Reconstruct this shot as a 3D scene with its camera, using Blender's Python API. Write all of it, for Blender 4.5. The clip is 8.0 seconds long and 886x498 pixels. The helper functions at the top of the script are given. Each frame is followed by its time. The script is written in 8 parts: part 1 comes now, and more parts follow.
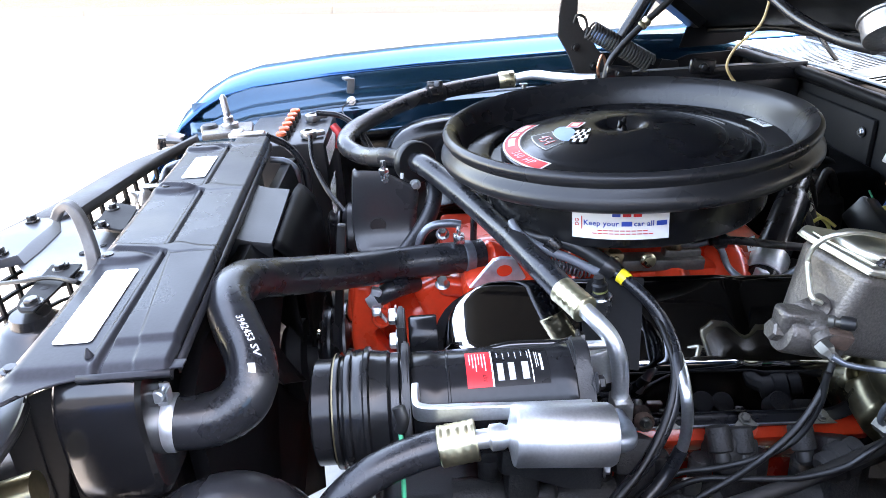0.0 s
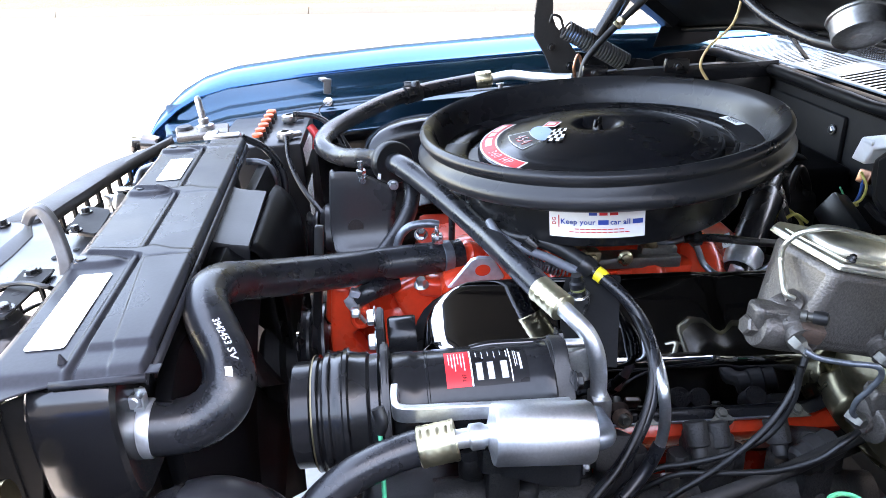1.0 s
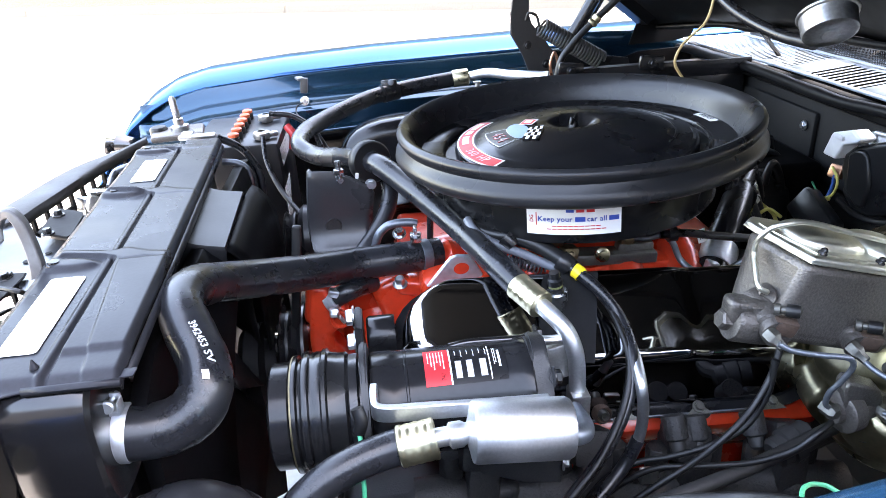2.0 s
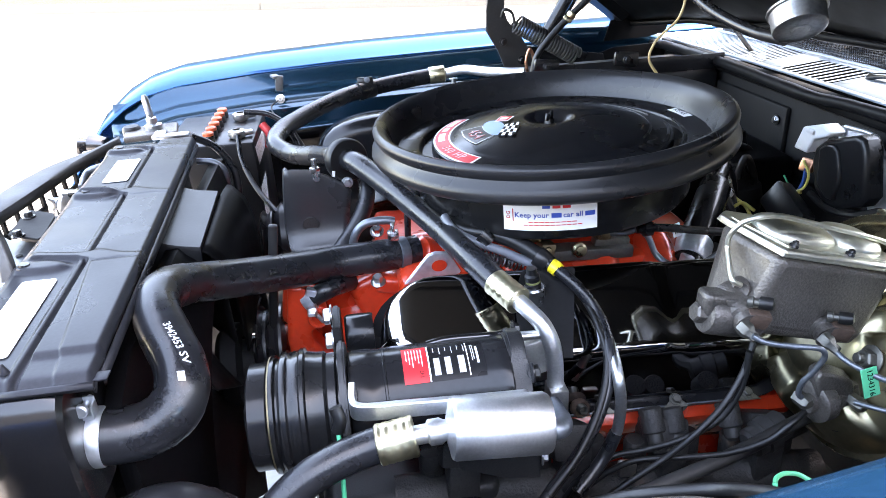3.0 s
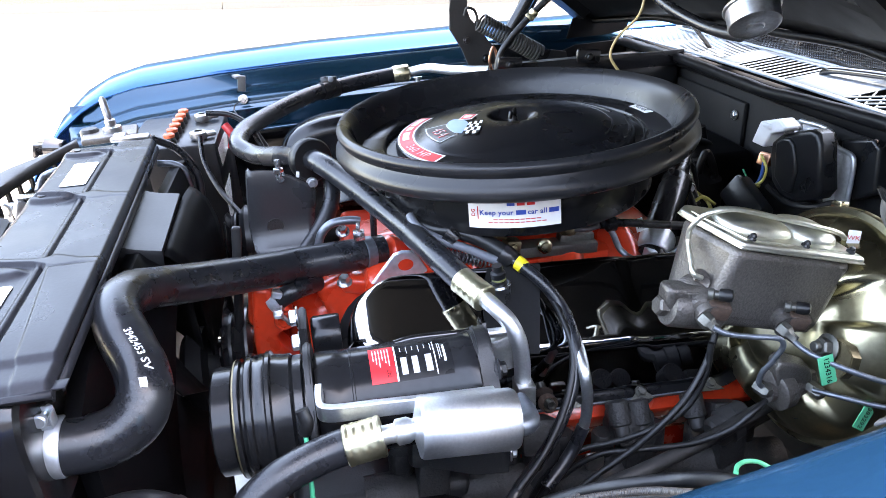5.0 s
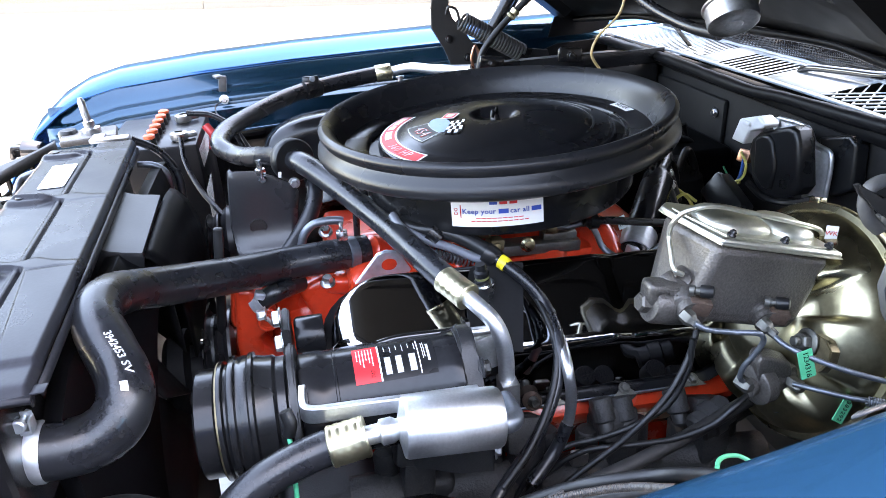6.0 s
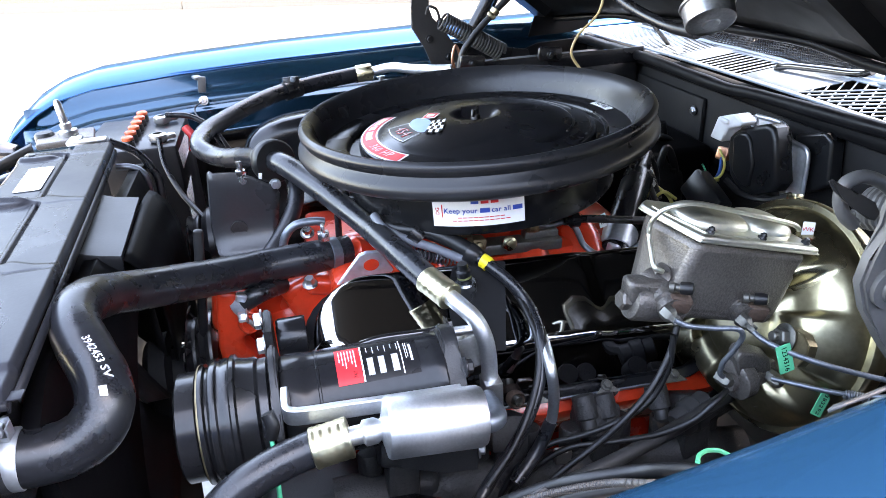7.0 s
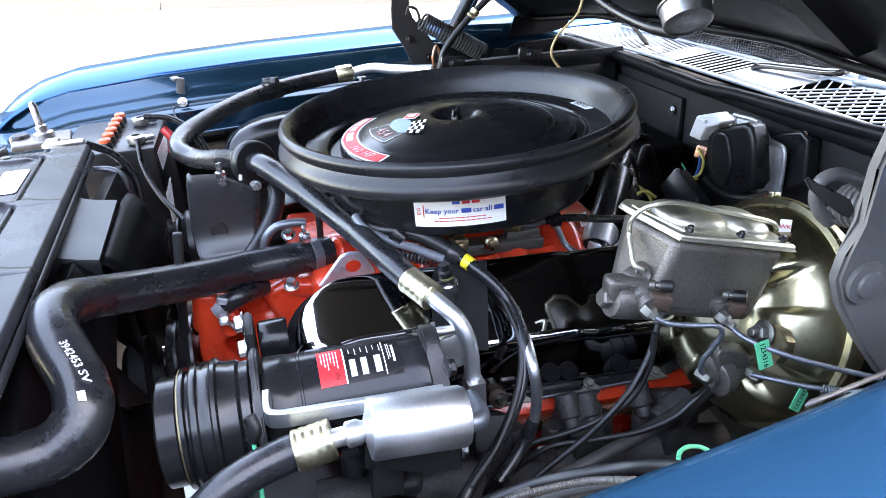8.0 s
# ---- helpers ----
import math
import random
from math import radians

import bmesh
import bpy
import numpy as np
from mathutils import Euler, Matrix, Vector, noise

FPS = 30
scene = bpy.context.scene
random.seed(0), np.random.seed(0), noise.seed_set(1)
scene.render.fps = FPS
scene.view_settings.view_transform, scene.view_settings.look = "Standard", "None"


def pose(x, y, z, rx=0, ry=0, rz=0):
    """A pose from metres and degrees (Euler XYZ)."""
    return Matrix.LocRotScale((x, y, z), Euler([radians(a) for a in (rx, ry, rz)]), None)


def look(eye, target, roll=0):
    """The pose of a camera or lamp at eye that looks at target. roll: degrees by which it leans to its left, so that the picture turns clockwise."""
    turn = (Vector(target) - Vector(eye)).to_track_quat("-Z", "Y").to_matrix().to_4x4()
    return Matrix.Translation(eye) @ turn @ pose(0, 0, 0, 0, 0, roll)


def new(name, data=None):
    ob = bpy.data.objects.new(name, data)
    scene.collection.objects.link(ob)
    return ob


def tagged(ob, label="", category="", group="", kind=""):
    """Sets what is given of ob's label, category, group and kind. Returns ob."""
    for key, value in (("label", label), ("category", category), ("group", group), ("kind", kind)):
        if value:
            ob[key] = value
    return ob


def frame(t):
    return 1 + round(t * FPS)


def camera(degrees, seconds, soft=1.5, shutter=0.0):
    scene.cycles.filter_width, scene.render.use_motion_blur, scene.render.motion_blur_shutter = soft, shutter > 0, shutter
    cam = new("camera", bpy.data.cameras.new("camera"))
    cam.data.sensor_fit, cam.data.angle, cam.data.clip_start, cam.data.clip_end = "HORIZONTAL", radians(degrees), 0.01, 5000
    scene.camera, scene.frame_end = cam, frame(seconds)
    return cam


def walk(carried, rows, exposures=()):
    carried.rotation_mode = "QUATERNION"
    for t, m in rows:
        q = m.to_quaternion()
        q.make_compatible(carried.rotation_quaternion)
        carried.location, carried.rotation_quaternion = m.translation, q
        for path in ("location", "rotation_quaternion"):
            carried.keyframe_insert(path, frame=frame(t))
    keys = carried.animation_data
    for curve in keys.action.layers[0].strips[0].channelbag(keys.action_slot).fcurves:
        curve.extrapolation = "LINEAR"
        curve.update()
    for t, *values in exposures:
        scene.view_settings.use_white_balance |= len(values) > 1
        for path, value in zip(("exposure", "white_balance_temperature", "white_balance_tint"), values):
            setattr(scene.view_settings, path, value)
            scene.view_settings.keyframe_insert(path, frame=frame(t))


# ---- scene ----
# ---- camera and its walk ----
cam = camera(65.0, 8.0, soft=0.7)
EYE = 1.23
ROWS = [
    (0.0, -0.0100, 0.0008, -1.496, -24.798, -3.443),
    (0.5, -0.0090, 0.0008, -2.382, -24.815, -3.390),
    (1.0, -0.0078, 0.0008, -3.309, -24.890, -3.350),
    (1.5, -0.0064, 0.0008, -4.168, -24.970, -3.340),
    (3.0, -0.0021, 0.0007, -6.883, -25.450, -3.286),
    (3.5, -0.0008, 0.0005, -7.680, -25.523, -3.242),
    (4.0, 0.0001, 0.0002, -8.353, -25.565, -3.212),
    (4.5, 0.0013, 0.0000, -8.998, -25.634, -3.206),
    (6.0, 0.0049, -0.0006, -10.976, -25.855, -3.185),
    (6.5, 0.0060, -0.0009, -11.746, -25.910, -3.165),
    (7.0, 0.0070, -0.0013, -12.456, -25.950, -3.150),
    (7.5, 0.0079, -0.0015, -13.223, -25.970, -3.095),
    (8.0, 0.0085, -0.0017, -14.000, -26.000, -3.000),
]
walk(cam, [(t, pose(x, y, EYE, 90 + p, 0, yaw) @ pose(0, 0, 0, 0, 0, r)) for t, x, y, yaw, p, r in ROWS],
     exposures=[(0.0, 4.75, 8750, 16), (8.0, 4.75, 8750, 16)])

# ---- world and sun: the sun stands behind the car, the raised hood shades the engine bay ----
SUN_EL, SUN_AZ = radians(66), radians(98)
world = bpy.data.worlds.new("sky")
scene.world = world
world.use_nodes = True
wn = world.node_tree.nodes
wl = world.node_tree.links
sky = wn.new("ShaderNodeTexSky")
sky.sky_type = "NISHITA"
sky.sun_disc = False
sky.sun_elevation, sky.sun_rotation = SUN_EL, SUN_AZ
sky.dust_density, sky.air_density = 1.4, 1.0
wl.new(sky.outputs[0], wn["Background"].inputs[0])
wn["Background"].inputs[1].default_value = 0.15
sun = new("sun", bpy.data.lights.new("sun", "SUN"))
sun.data.energy, sun.data.angle, sun.data.color = 0.9, radians(5), (1.0, 0.95, 0.88)
to_sun = Vector((math.cos(SUN_EL) * math.sin(SUN_AZ), math.cos(SUN_EL) * math.cos(SUN_AZ), math.sin(SUN_EL)))
sun.matrix_world = look(to_sun * 30, (0, 0, 0))


# ---- materials ----
def mat(name, color, rough=0.5, metal=0.0, vary=0.15, scale=8.0, grain=120.0, bump=0.1, coat=0.0, coat_rough=0.05, rough_vary=0.1, depth=0.001, specks=None, spec=0.5):
    m = bpy.data.materials.new(name)
    m.use_nodes = True
    n, l = m.node_tree.nodes, m.node_tree.links
    b = n["Principled BSDF"]
    co = n.new("ShaderNodeTexCoord")
    big = n.new("ShaderNodeTexNoise")
    big.inputs["Scale"].default_value, big.inputs["Detail"].default_value = scale, 5
    fine = n.new("ShaderNodeTexNoise")
    fine.inputs["Scale"].default_value, fine.inputs["Detail"].default_value = grain, 4
    for q in (big, fine):
        l.new(co.outputs["Object"], q.inputs["Vector"])
    mix = n.new("ShaderNodeMath")
    mix.operation = "ADD"
    l.new(big.outputs[0], mix.inputs[0])
    l.new(fine.outputs[0], mix.inputs[1])
    ramp = n.new("ShaderNodeMapRange")
    ramp.inputs[1].default_value, ramp.inputs[2].default_value = 0.65, 1.35
    ramp.inputs[3].default_value, ramp.inputs[4].default_value = 1 - vary, 1 + vary
    l.new(mix.outputs[0], ramp.inputs[0])
    col = n.new("ShaderNodeVectorMath")
    col.operation = "SCALE"
    col.inputs[0].default_value = color
    l.new(ramp.outputs[0], col.inputs["Scale"])
    out = col.outputs[0]
    if specks:
        v = n.new("ShaderNodeTexNoise")
        v.inputs["Scale"].default_value, v.inputs["Detail"].default_value = specks[1], 8
        l.new(co.outputs["Object"], v.inputs["Vector"])
        s = n.new("ShaderNodeMapRange")
        s.inputs[1].default_value, s.inputs[2].default_value = specks[2], specks[2] + 0.12
        l.new(v.outputs[0], s.inputs[0])
        mc = n.new("ShaderNodeMix")
        mc.data_type = "RGBA"
        l.new(s.outputs[0], mc.inputs["Factor"])
        l.new(out, mc.inputs["A"])
        mc.inputs["B"].default_value = (*specks[0], 1)
        out = mc.outputs["Result"]
    l.new(out, b.inputs["Base Color"])
    rr = n.new("ShaderNodeMapRange")
    rr.inputs[1].default_value, rr.inputs[2].default_value = 0.3, 0.7
    rr.inputs[3].default_value, rr.inputs[4].default_value = max(0.02, rough - rough_vary), min(1, rough + rough_vary)
    l.new(big.outputs[0], rr.inputs[0])
    l.new(rr.outputs[0], b.inputs["Roughness"])
    b.inputs["Metallic"].default_value = metal
    b.inputs["Specular IOR Level"].default_value = spec
    b.inputs["Coat Weight"].default_value, b.inputs["Coat Roughness"].default_value = coat, coat_rough
    if bump:
        bp = n.new("ShaderNodeBump")
        bp.inputs["Strength"].default_value, bp.inputs["Distance"].default_value = bump, depth
        l.new(fine.outputs[0], bp.inputs["Height"])
        l.new(bp.outputs[0], b.inputs["Normal"])
    return m


PAINT_BLUE = mat("metallic_blue_paint", (0.0085, 0.064, 0.172), 0.20, 0.80, 0.06, 3, 900, 0.02, coat=0.35, coat_rough=0.03, rough_vary=0.05)
# darker copy of the body blue: the far flange's shade is in the colour
PAINT_SHADED = mat("shaded_blue_paint", (0.0048, 0.034, 0.064), 0.17, 0.65, 0.12, 6, 300, 0.03, coat=0.35, coat_rough=0.05, rough_vary=0.06)
PAINT_BLUE.node_tree.nodes["Principled BSDF"].inputs["Specular Tint"].default_value = (0.42, 0.66, 0.95, 1)
BLACK_SATIN = mat("satin_black_paint", (0.010, 0.010, 0.011), 0.27, 0, 0.25, 12, 300, 0.06, rough_vary=0.1)
BLACK_DUSTY = mat("dusty_black_paint", (0.022, 0.021, 0.0205), 0.55, 0, 0.3, 9, 200, 0.1, rough_vary=0.12)
COVER_BLACK = mat("stamped_black_enamel", (0.0190, 0.0198, 0.0240), 0.30, 0, 0.2, 10, 260, 0.05, rough_vary=0.08, specks=((0.040, 0.038, 0.036), 6, 0.57), spec=0.12)
LATCH_PAINT = mat("satin_dark_grey_paint", (0.023, 0.0255, 0.031), 0.30, 0, 0.15, 9, 200, 0.05, rough_vary=0.1)
BLACK_FLAT = mat("flat_black_paint", (0.008, 0.008, 0.0085), 0.65, 0, 0.25, 10, 220, 0.08, spec=0.2)
# black set below real paint, with deep shade put into the colour
HOOD_SHADE_BLACK = mat("hood_and_shade_black", (0.0032, 0.0032, 0.0036), 0.45, 0, 0.25, 8, 200, 0.08, spec=0.06)
BLACK_GLOSS = mat("gloss_black_enamel", (0.008, 0.008, 0.009), 0.12, 0, 0.2, 6, 80, 0.02, coat=0.8, coat_rough=0.03, rough_vary=0.06)
BLACK_CRINKLE = mat("rough_black_casting", (0.014, 0.014, 0.015), 0.45, 0, 0.3, 30, 500, 0.3, depth=0.0012)
RUBBER = mat("black_rubber", (0.0115, 0.0122, 0.0145), 0.28, 0, 0.25, 25, 260, 0.12, rough_vary=0.08, specks=((0.030, 0.032, 0.038), 160, 0.62), spec=0.42)
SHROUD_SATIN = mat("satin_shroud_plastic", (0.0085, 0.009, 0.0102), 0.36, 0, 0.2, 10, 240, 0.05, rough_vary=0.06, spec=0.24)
SATIN_PLATE = mat("satin_black_sheet", (0.0235, 0.0242, 0.0265), 0.29, 0, 0.2, 10, 240, 0.05, rough_vary=0.08)
ZINC_BRIGHT = mat("bright_zinc_bracket", (0.70, 0.73, 0.77), 0.42, 0.35, 0.15, 40, 160, 0.04)
RUBBER_MATT = mat("matt_black_rubber", (0.0065, 0.0065, 0.007), 0.42, 0, 0.2, 20, 300, 0.15, spec=0.4)
FOAM = mat("black_foam_rubber_seal", (0.0145, 0.0148, 0.0165), 0.30, 0, 0.15, 14, 420, 0.12, rough_vary=0.08, spec=0.32)
SEAL_BLACK = mat("seal_rubber", (0.006, 0.006, 0.0068), 0.40, 0, 0.2, 12, 260, 0.12, spec=0.14)
COMP_BLACK = mat("compressor_black_enamel", (0.010, 0.010, 0.011), 0.20, 0, 0.25, 9, 160, 0.05, spec=0.28)
CAN_STEEL = mat("dull_zinc_can", (0.34, 0.345, 0.35), 0.40, 0.9, 0.25, 30, 200, 0.08)
NUT_STEEL = mat("dull_plated_nut", (0.125, 0.122, 0.110), 0.48, 0.85, 0.2, 60, 300, 0.1)
BRAID = mat("steel_braid", (0.045, 0.043, 0.042), 0.45, 0.3, 0.3, 300, 700, 0.3, depth=0.001)
TANK_BLACK = mat("radiator_tank_enamel", (0.007, 0.007, 0.008), 0.22, 0, 0.2, 8, 160, 0.03)
BATTERY_BLACK = mat("battery_case_plastic", (0.009, 0.009, 0.010), 0.36, 0, 0.2, 12, 220, 0.08, specks=((0.30, 0.30, 0.29), 55, 0.68), spec=0.28)
HATCH = mat("worn_hatched_paper", (0.82, 0.82, 0.81), 0.5, 0, 0.1, 20, 100, 0.0, specks=((0.03, 0.03, 0.03), 220, 0.56))
PLENUM = mat("dull_plenum_paint", (0.010, 0.010, 0.010), 0.9, 0, 0.3, 8, 60, 0.2, spec=0.04)
PULLEY_BLACK = mat("worn_pulley_paint", (0.008, 0.008, 0.0085), 0.24, 0, 0.3, 14, 220, 0.06, spec=0.4)
LID_BLACK = mat("lid_black_paint", (0.0075, 0.0075, 0.0085), 0.26, 0, 0.2, 10, 300, 0.05, spec=0.32)
PLASTIC_BLACK = mat("black_plastic", (0.008, 0.0085, 0.0095), 0.34, 0, 0.2, 20, 300, 0.1, spec=0.35)
ORANGE = mat("orange_engine_enamel", (0.58, 0.040, 0.014), 0.27, 0, 0.14, 14, 110, 0.25, coat=0.4, coat_rough=0.12, depth=0.002)
IRON = mat("bare_cast_iron", (0.125, 0.112, 0.102), 0.42, 0.6, 0.35, 18, 420, 0.55, depth=0.0014, rough_vary=0.1, specks=((0.16, 0.10, 0.06), 22, 0.66))
IRON_DARK = mat("grey_cast_manifold", (0.022, 0.0208, 0.0204), 0.58, 0.15, 0.35, 18, 350, 0.6, depth=0.0016, specks=((0.09, 0.06, 0.04), 30, 0.62))
ALUMINIUM = mat("brushed_aluminium", (0.74, 0.755, 0.77), 0.42, 1.0, 0.12, 20, 380, 0.10, rough_vary=0.08)
ALU_CAST = mat("cast_aluminium", (0.55, 0.55, 0.54), 0.42, 1.0, 0.15, 25, 350, 0.3)
STEEL = mat("plain_steel_tube", (0.17, 0.19, 0.215), 0.40, 0.8, 0.2, 25, 200, 0.06)
ZINC = mat("zinc_plated_steel", (0.52, 0.54, 0.56), 0.30, 1.0, 0.2, 30, 200, 0.08)
CHROME_DARK = mat("worn_chrome", (0.33, 0.33, 0.34), 0.035, 1.0, 0.05, 10, 60, 0.015, rough_vary=0.02)
GOLD = mat("yellow_cadmium_plating", (0.43, 0.38, 0.245), 0.33, 1.0, 0.18, 7, 160, 0.06, rough_vary=0.1, specks=((0.42, 0.37, 0.25), 9, 0.60))
LID = mat("pale_plated_lid", (0.74, 0.72, 0.62), 0.40, 1.0, 0.12, 14, 160, 0.05, rough_vary=0.08)
BRASS_DARK = mat("tarnished_brass", (0.22, 0.18, 0.11), 0.45, 0.9, 0.25, 40, 200, 0.2)
ALU_DULL = mat("dull_zinc_casting", (0.17, 0.165, 0.155), 0.5, 0.8, 0.2, 25, 350, 0.3)
BRASS = mat("brass_crimp_plating", (0.60, 0.54, 0.36), 0.34, 1.0, 0.12, 40, 200, 0.05)
RUST = mat("rusty_casting", (0.075, 0.046, 0.034), 0.7, 0.2, 0.4, 40, 300, 0.5)
WHITE_LABEL = mat("white_label_paper", (0.82, 0.82, 0.82), 0.45, 0, 0.04, 20, 100, 0.0)
LABEL_GREY = mat("faded_print_field", (0.42, 0.42, 0.43), 0.45, 0, 0.1, 60, 200, 0.0)
RED_LABEL = mat("red_label_ink", (0.62, 0.02, 0.025), 0.4, 0, 0.06, 30, 100, 0.0)
BLACK_LABEL = mat("black_label_ink", (0.010, 0.010, 0.011), 0.30, 0, 0.1, 30, 100, 0.0, spec=0.28)
BLUE_INK = mat("blue_label_ink", (0.02, 0.07, 0.38), 0.4, 0, 0.05, 30, 100, 0.0)
SKY_INK = mat("light_blue_label_ink", (0.20, 0.31, 0.55), 0.35, 0, 0.05, 30, 100, 0.0)
GREEN_TAG = mat("green_tag_tape", (0.04, 0.42, 0.22), 0.4, 0, 0.1, 40, 100, 0.0)
YELLOW_TAPE = mat("yellow_tape", (0.80, 0.62, 0.03), 0.4, 0, 0.1, 40, 100, 0.05)
WHITE_PLASTIC = mat("white_plastic", (0.72, 0.73, 0.72), 0.4, 0, 0.08, 30, 100, 0.05)
ORANGE_CAP = mat("orange_plastic_cap", (0.66, 0.11, 0.04), 0.4, 0, 0.12, 60, 200, 0.05)
RED_WIRE = mat("red_cable_jacket", (0.5, 0.03, 0.03), 0.4, 0, 0.1, 60, 200, 0.05)
GREEN_WIRE = mat("green_wire_jacket", (0.02, 0.38, 0.20), 0.4, 0, 0.1, 60, 200, 0.0)
YELLOW_WIRE = mat("yellow_wire_jacket", (0.6, 0.55, 0.15), 0.4, 0, 0.1, 60, 200, 0.0)
BLUE_WIRE = mat("blue_wire_jacket", (0.03, 0.12, 0.40), 0.4, 0, 0.1, 60, 200, 0.0)
COPPER = mat("copper_braid", (0.55, 0.28, 0.18), 0.35, 1.0, 0.2, 60, 300, 0.1)
CABLE_GREY = mat("grey_cable_jacket", (0.13, 0.14, 0.16), 0.45, 0, 0.1, 40, 200, 0.05)
PAINT_GREY = mat("dusty_grey_paint", (0.082, 0.080, 0.080), 0.45, 0.1, 0.15, 15, 200, 0.1)
PALE_COWL = mat("pale_cowl_paint", (0.13, 0.17, 0.21), 0.35, 0, 0.06, 6, 100, 0.02, coat=0.3)
CONCRETE = mat("pale_concrete", (0.45, 0.44, 0.42), 0.85, 0, 0.10, 0.6, 60, 0.2, depth=0.004)
KERB_CONCRETE = mat("kerb_concrete", (0.115, 0.104, 0.086), 0.85, 0, 0.12, 1.5, 40, 0.3, depth=0.006)
WALL_STONE = mat("grey_brown_stucco", (0.22, 0.207, 0.195), 0.85, 0, 0.15, 1.0, 30, 0.3, depth=0.006)
SCRUB = mat("dark_green_scrub", (0.042, 0.045, 0.030), 0.95, 0, 0.4, 0.5, 6, 1.0, depth=0.2, spec=0.1)
GALVANISED = mat("galvanised_sheet", (0.60, 0.64, 0.68), 0.38, 0.85, 0.2, 40, 120, 0.05)
INNER_BLACK = mat("inner_fender_black", (0.005, 0.005, 0.006), 0.16, 0, 0.2, 8, 120, 0.05, spec=0.35)
DRY_GRASS = mat("dry_grass_and_straw", (0.080, 0.048, 0.018), 0.95, 0, 0.25, 0.8, 14, 0.8, depth=0.05, specks=((0.055, 0.034, 0.016), 0.6, 0.55))


# ---- shape helpers ----
def link(name, bm, material, parent=None, label="", smooth=True, angle=40):
    me = bpy.data.meshes.new(name)
    bmesh.ops.recalc_face_normals(bm, faces=bm.faces)
    bm.to_mesh(me)
    bm.free()
    for m in (material if isinstance(material, (list, tuple)) else [material]):
        me.materials.append(m)
    ob = new(name, me)
    if smooth:
        me.shade_smooth()
        me.set_sharp_from_angle(angle=radians(angle))
    if parent:
        ob.parent = parent
        if parent.type == "EMPTY":
            ob.matrix_parent_inverse = parent.matrix_basis.inverted()
    if label:
        ob["label"] = label
    return ob


def part(name, bm, material, parent, label="", smooth=True, angle=40):
    return link(name, bm, material, parent, label, smooth, angle)


def thing(name, at, label, category, group="", kind=""):
    ob = new(name)
    ob.location = at
    ob.empty_display_size = 0.02
    bpy.context.view_layer.update()
    return tagged(ob, label, category, group, kind)


def box(bm, lo, hi, bevel=0.002, segs=2, m=None):
    lo, hi = Vector(lo), Vector(hi)
    c, s = (lo + hi) / 2, hi - lo
    r = bmesh.ops.create_cube(bm, size=1)
    vs = r["verts"]
    for v in vs:
        v.co = Vector((v.co.x * s.x, v.co.y * s.y, v.co.z * s.z))
    if bevel:
        es = list({e for v in vs for e in v.link_edges})
        got = bmesh.ops.bevel(bm, geom=es, offset=min(bevel, 0.49 * min(abs(k) for k in s)), segments=segs, affect="EDGES", profile=0.5)
        vs = list({v for v in got["verts"]} | {v for v in vs if v.is_valid})
    for v in vs:
        v.co = (m @ v.co if m else v.co) + c
    return bm


def slab(bm, at, size, turn=(0, 0, 0), bevel=0.002, segs=2):
    """A bevelled box of that size round a centre, turned by degrees."""
    s = Vector(size) / 2
    m = Euler([radians(a) for a in turn]).to_matrix()
    n0 = len(bm.verts)
    r = bmesh.ops.create_cube(bm, size=1)
    vs = r["verts"]
    for v in vs:
        v.co = Vector((v.co.x * size[0], v.co.y * size[1], v.co.z * size[2]))
    if bevel:
        es = list({e for v in vs for e in v.link_edges})
        got = bmesh.ops.bevel(bm, geom=es, offset=min(bevel, 0.49 * min(size)), segments=segs, affect="EDGES", profile=0.5)
        vs = list(set(got["verts"]) | {v for v in vs if v.is_valid})
    for v in vs:
        v.co = m @ v.co + Vector(at)
    return bm


def axes(d):
    d = Vector(d).normalized()
    u = d.orthogonal().normalized()
    if abs(d.z) < 0.9:
        u = d.cross(Vector((0, 0, 1))).normalized()
    return d, u, d.cross(u).normalized()


def lathe(bm, at, d, profile, segs=48, close=True):
    """Turns a profile of (radius, distance along d) round the axis through at."""
    d, u, w = axes(d)
    at = Vector(at)
    rings = []
    for r, h in profile:
        if r < 1e-6:
            rings.append([bm.verts.new(at + d * h)])
        else:
            rings.append([bm.verts.new(at + d * h + (u * math.cos(2 * math.pi * k / segs) + w * math.sin(2 * math.pi * k / segs)) * r) for k in range(segs)])
    for a, b in zip(rings, rings[1:]):
        for k in range(segs):
            k2 = (k + 1) % segs
            if len(a) == 1 and len(b) == 1:
                continue
            if len(a) == 1:
                bm.faces.new((a[0], b[k], b[k2]))
            elif len(b) == 1:
                bm.faces.new((a[k], b[0], a[k2]))
            else:
                bm.faces.new((a[k], b[k], b[k2], a[k2]))
    if close:
        for r in (rings[0], rings[-1]):
            if len(r) > 2:
                bm.faces.new(r)
    return bm


def rod(bm, a, b, r, segs=16, r2=None):
    a, b = Vector(a), Vector(b)
    return lathe(bm, a, b - a, [(r, 0), (r if r2 is None else r2, (b - a).length)], segs)


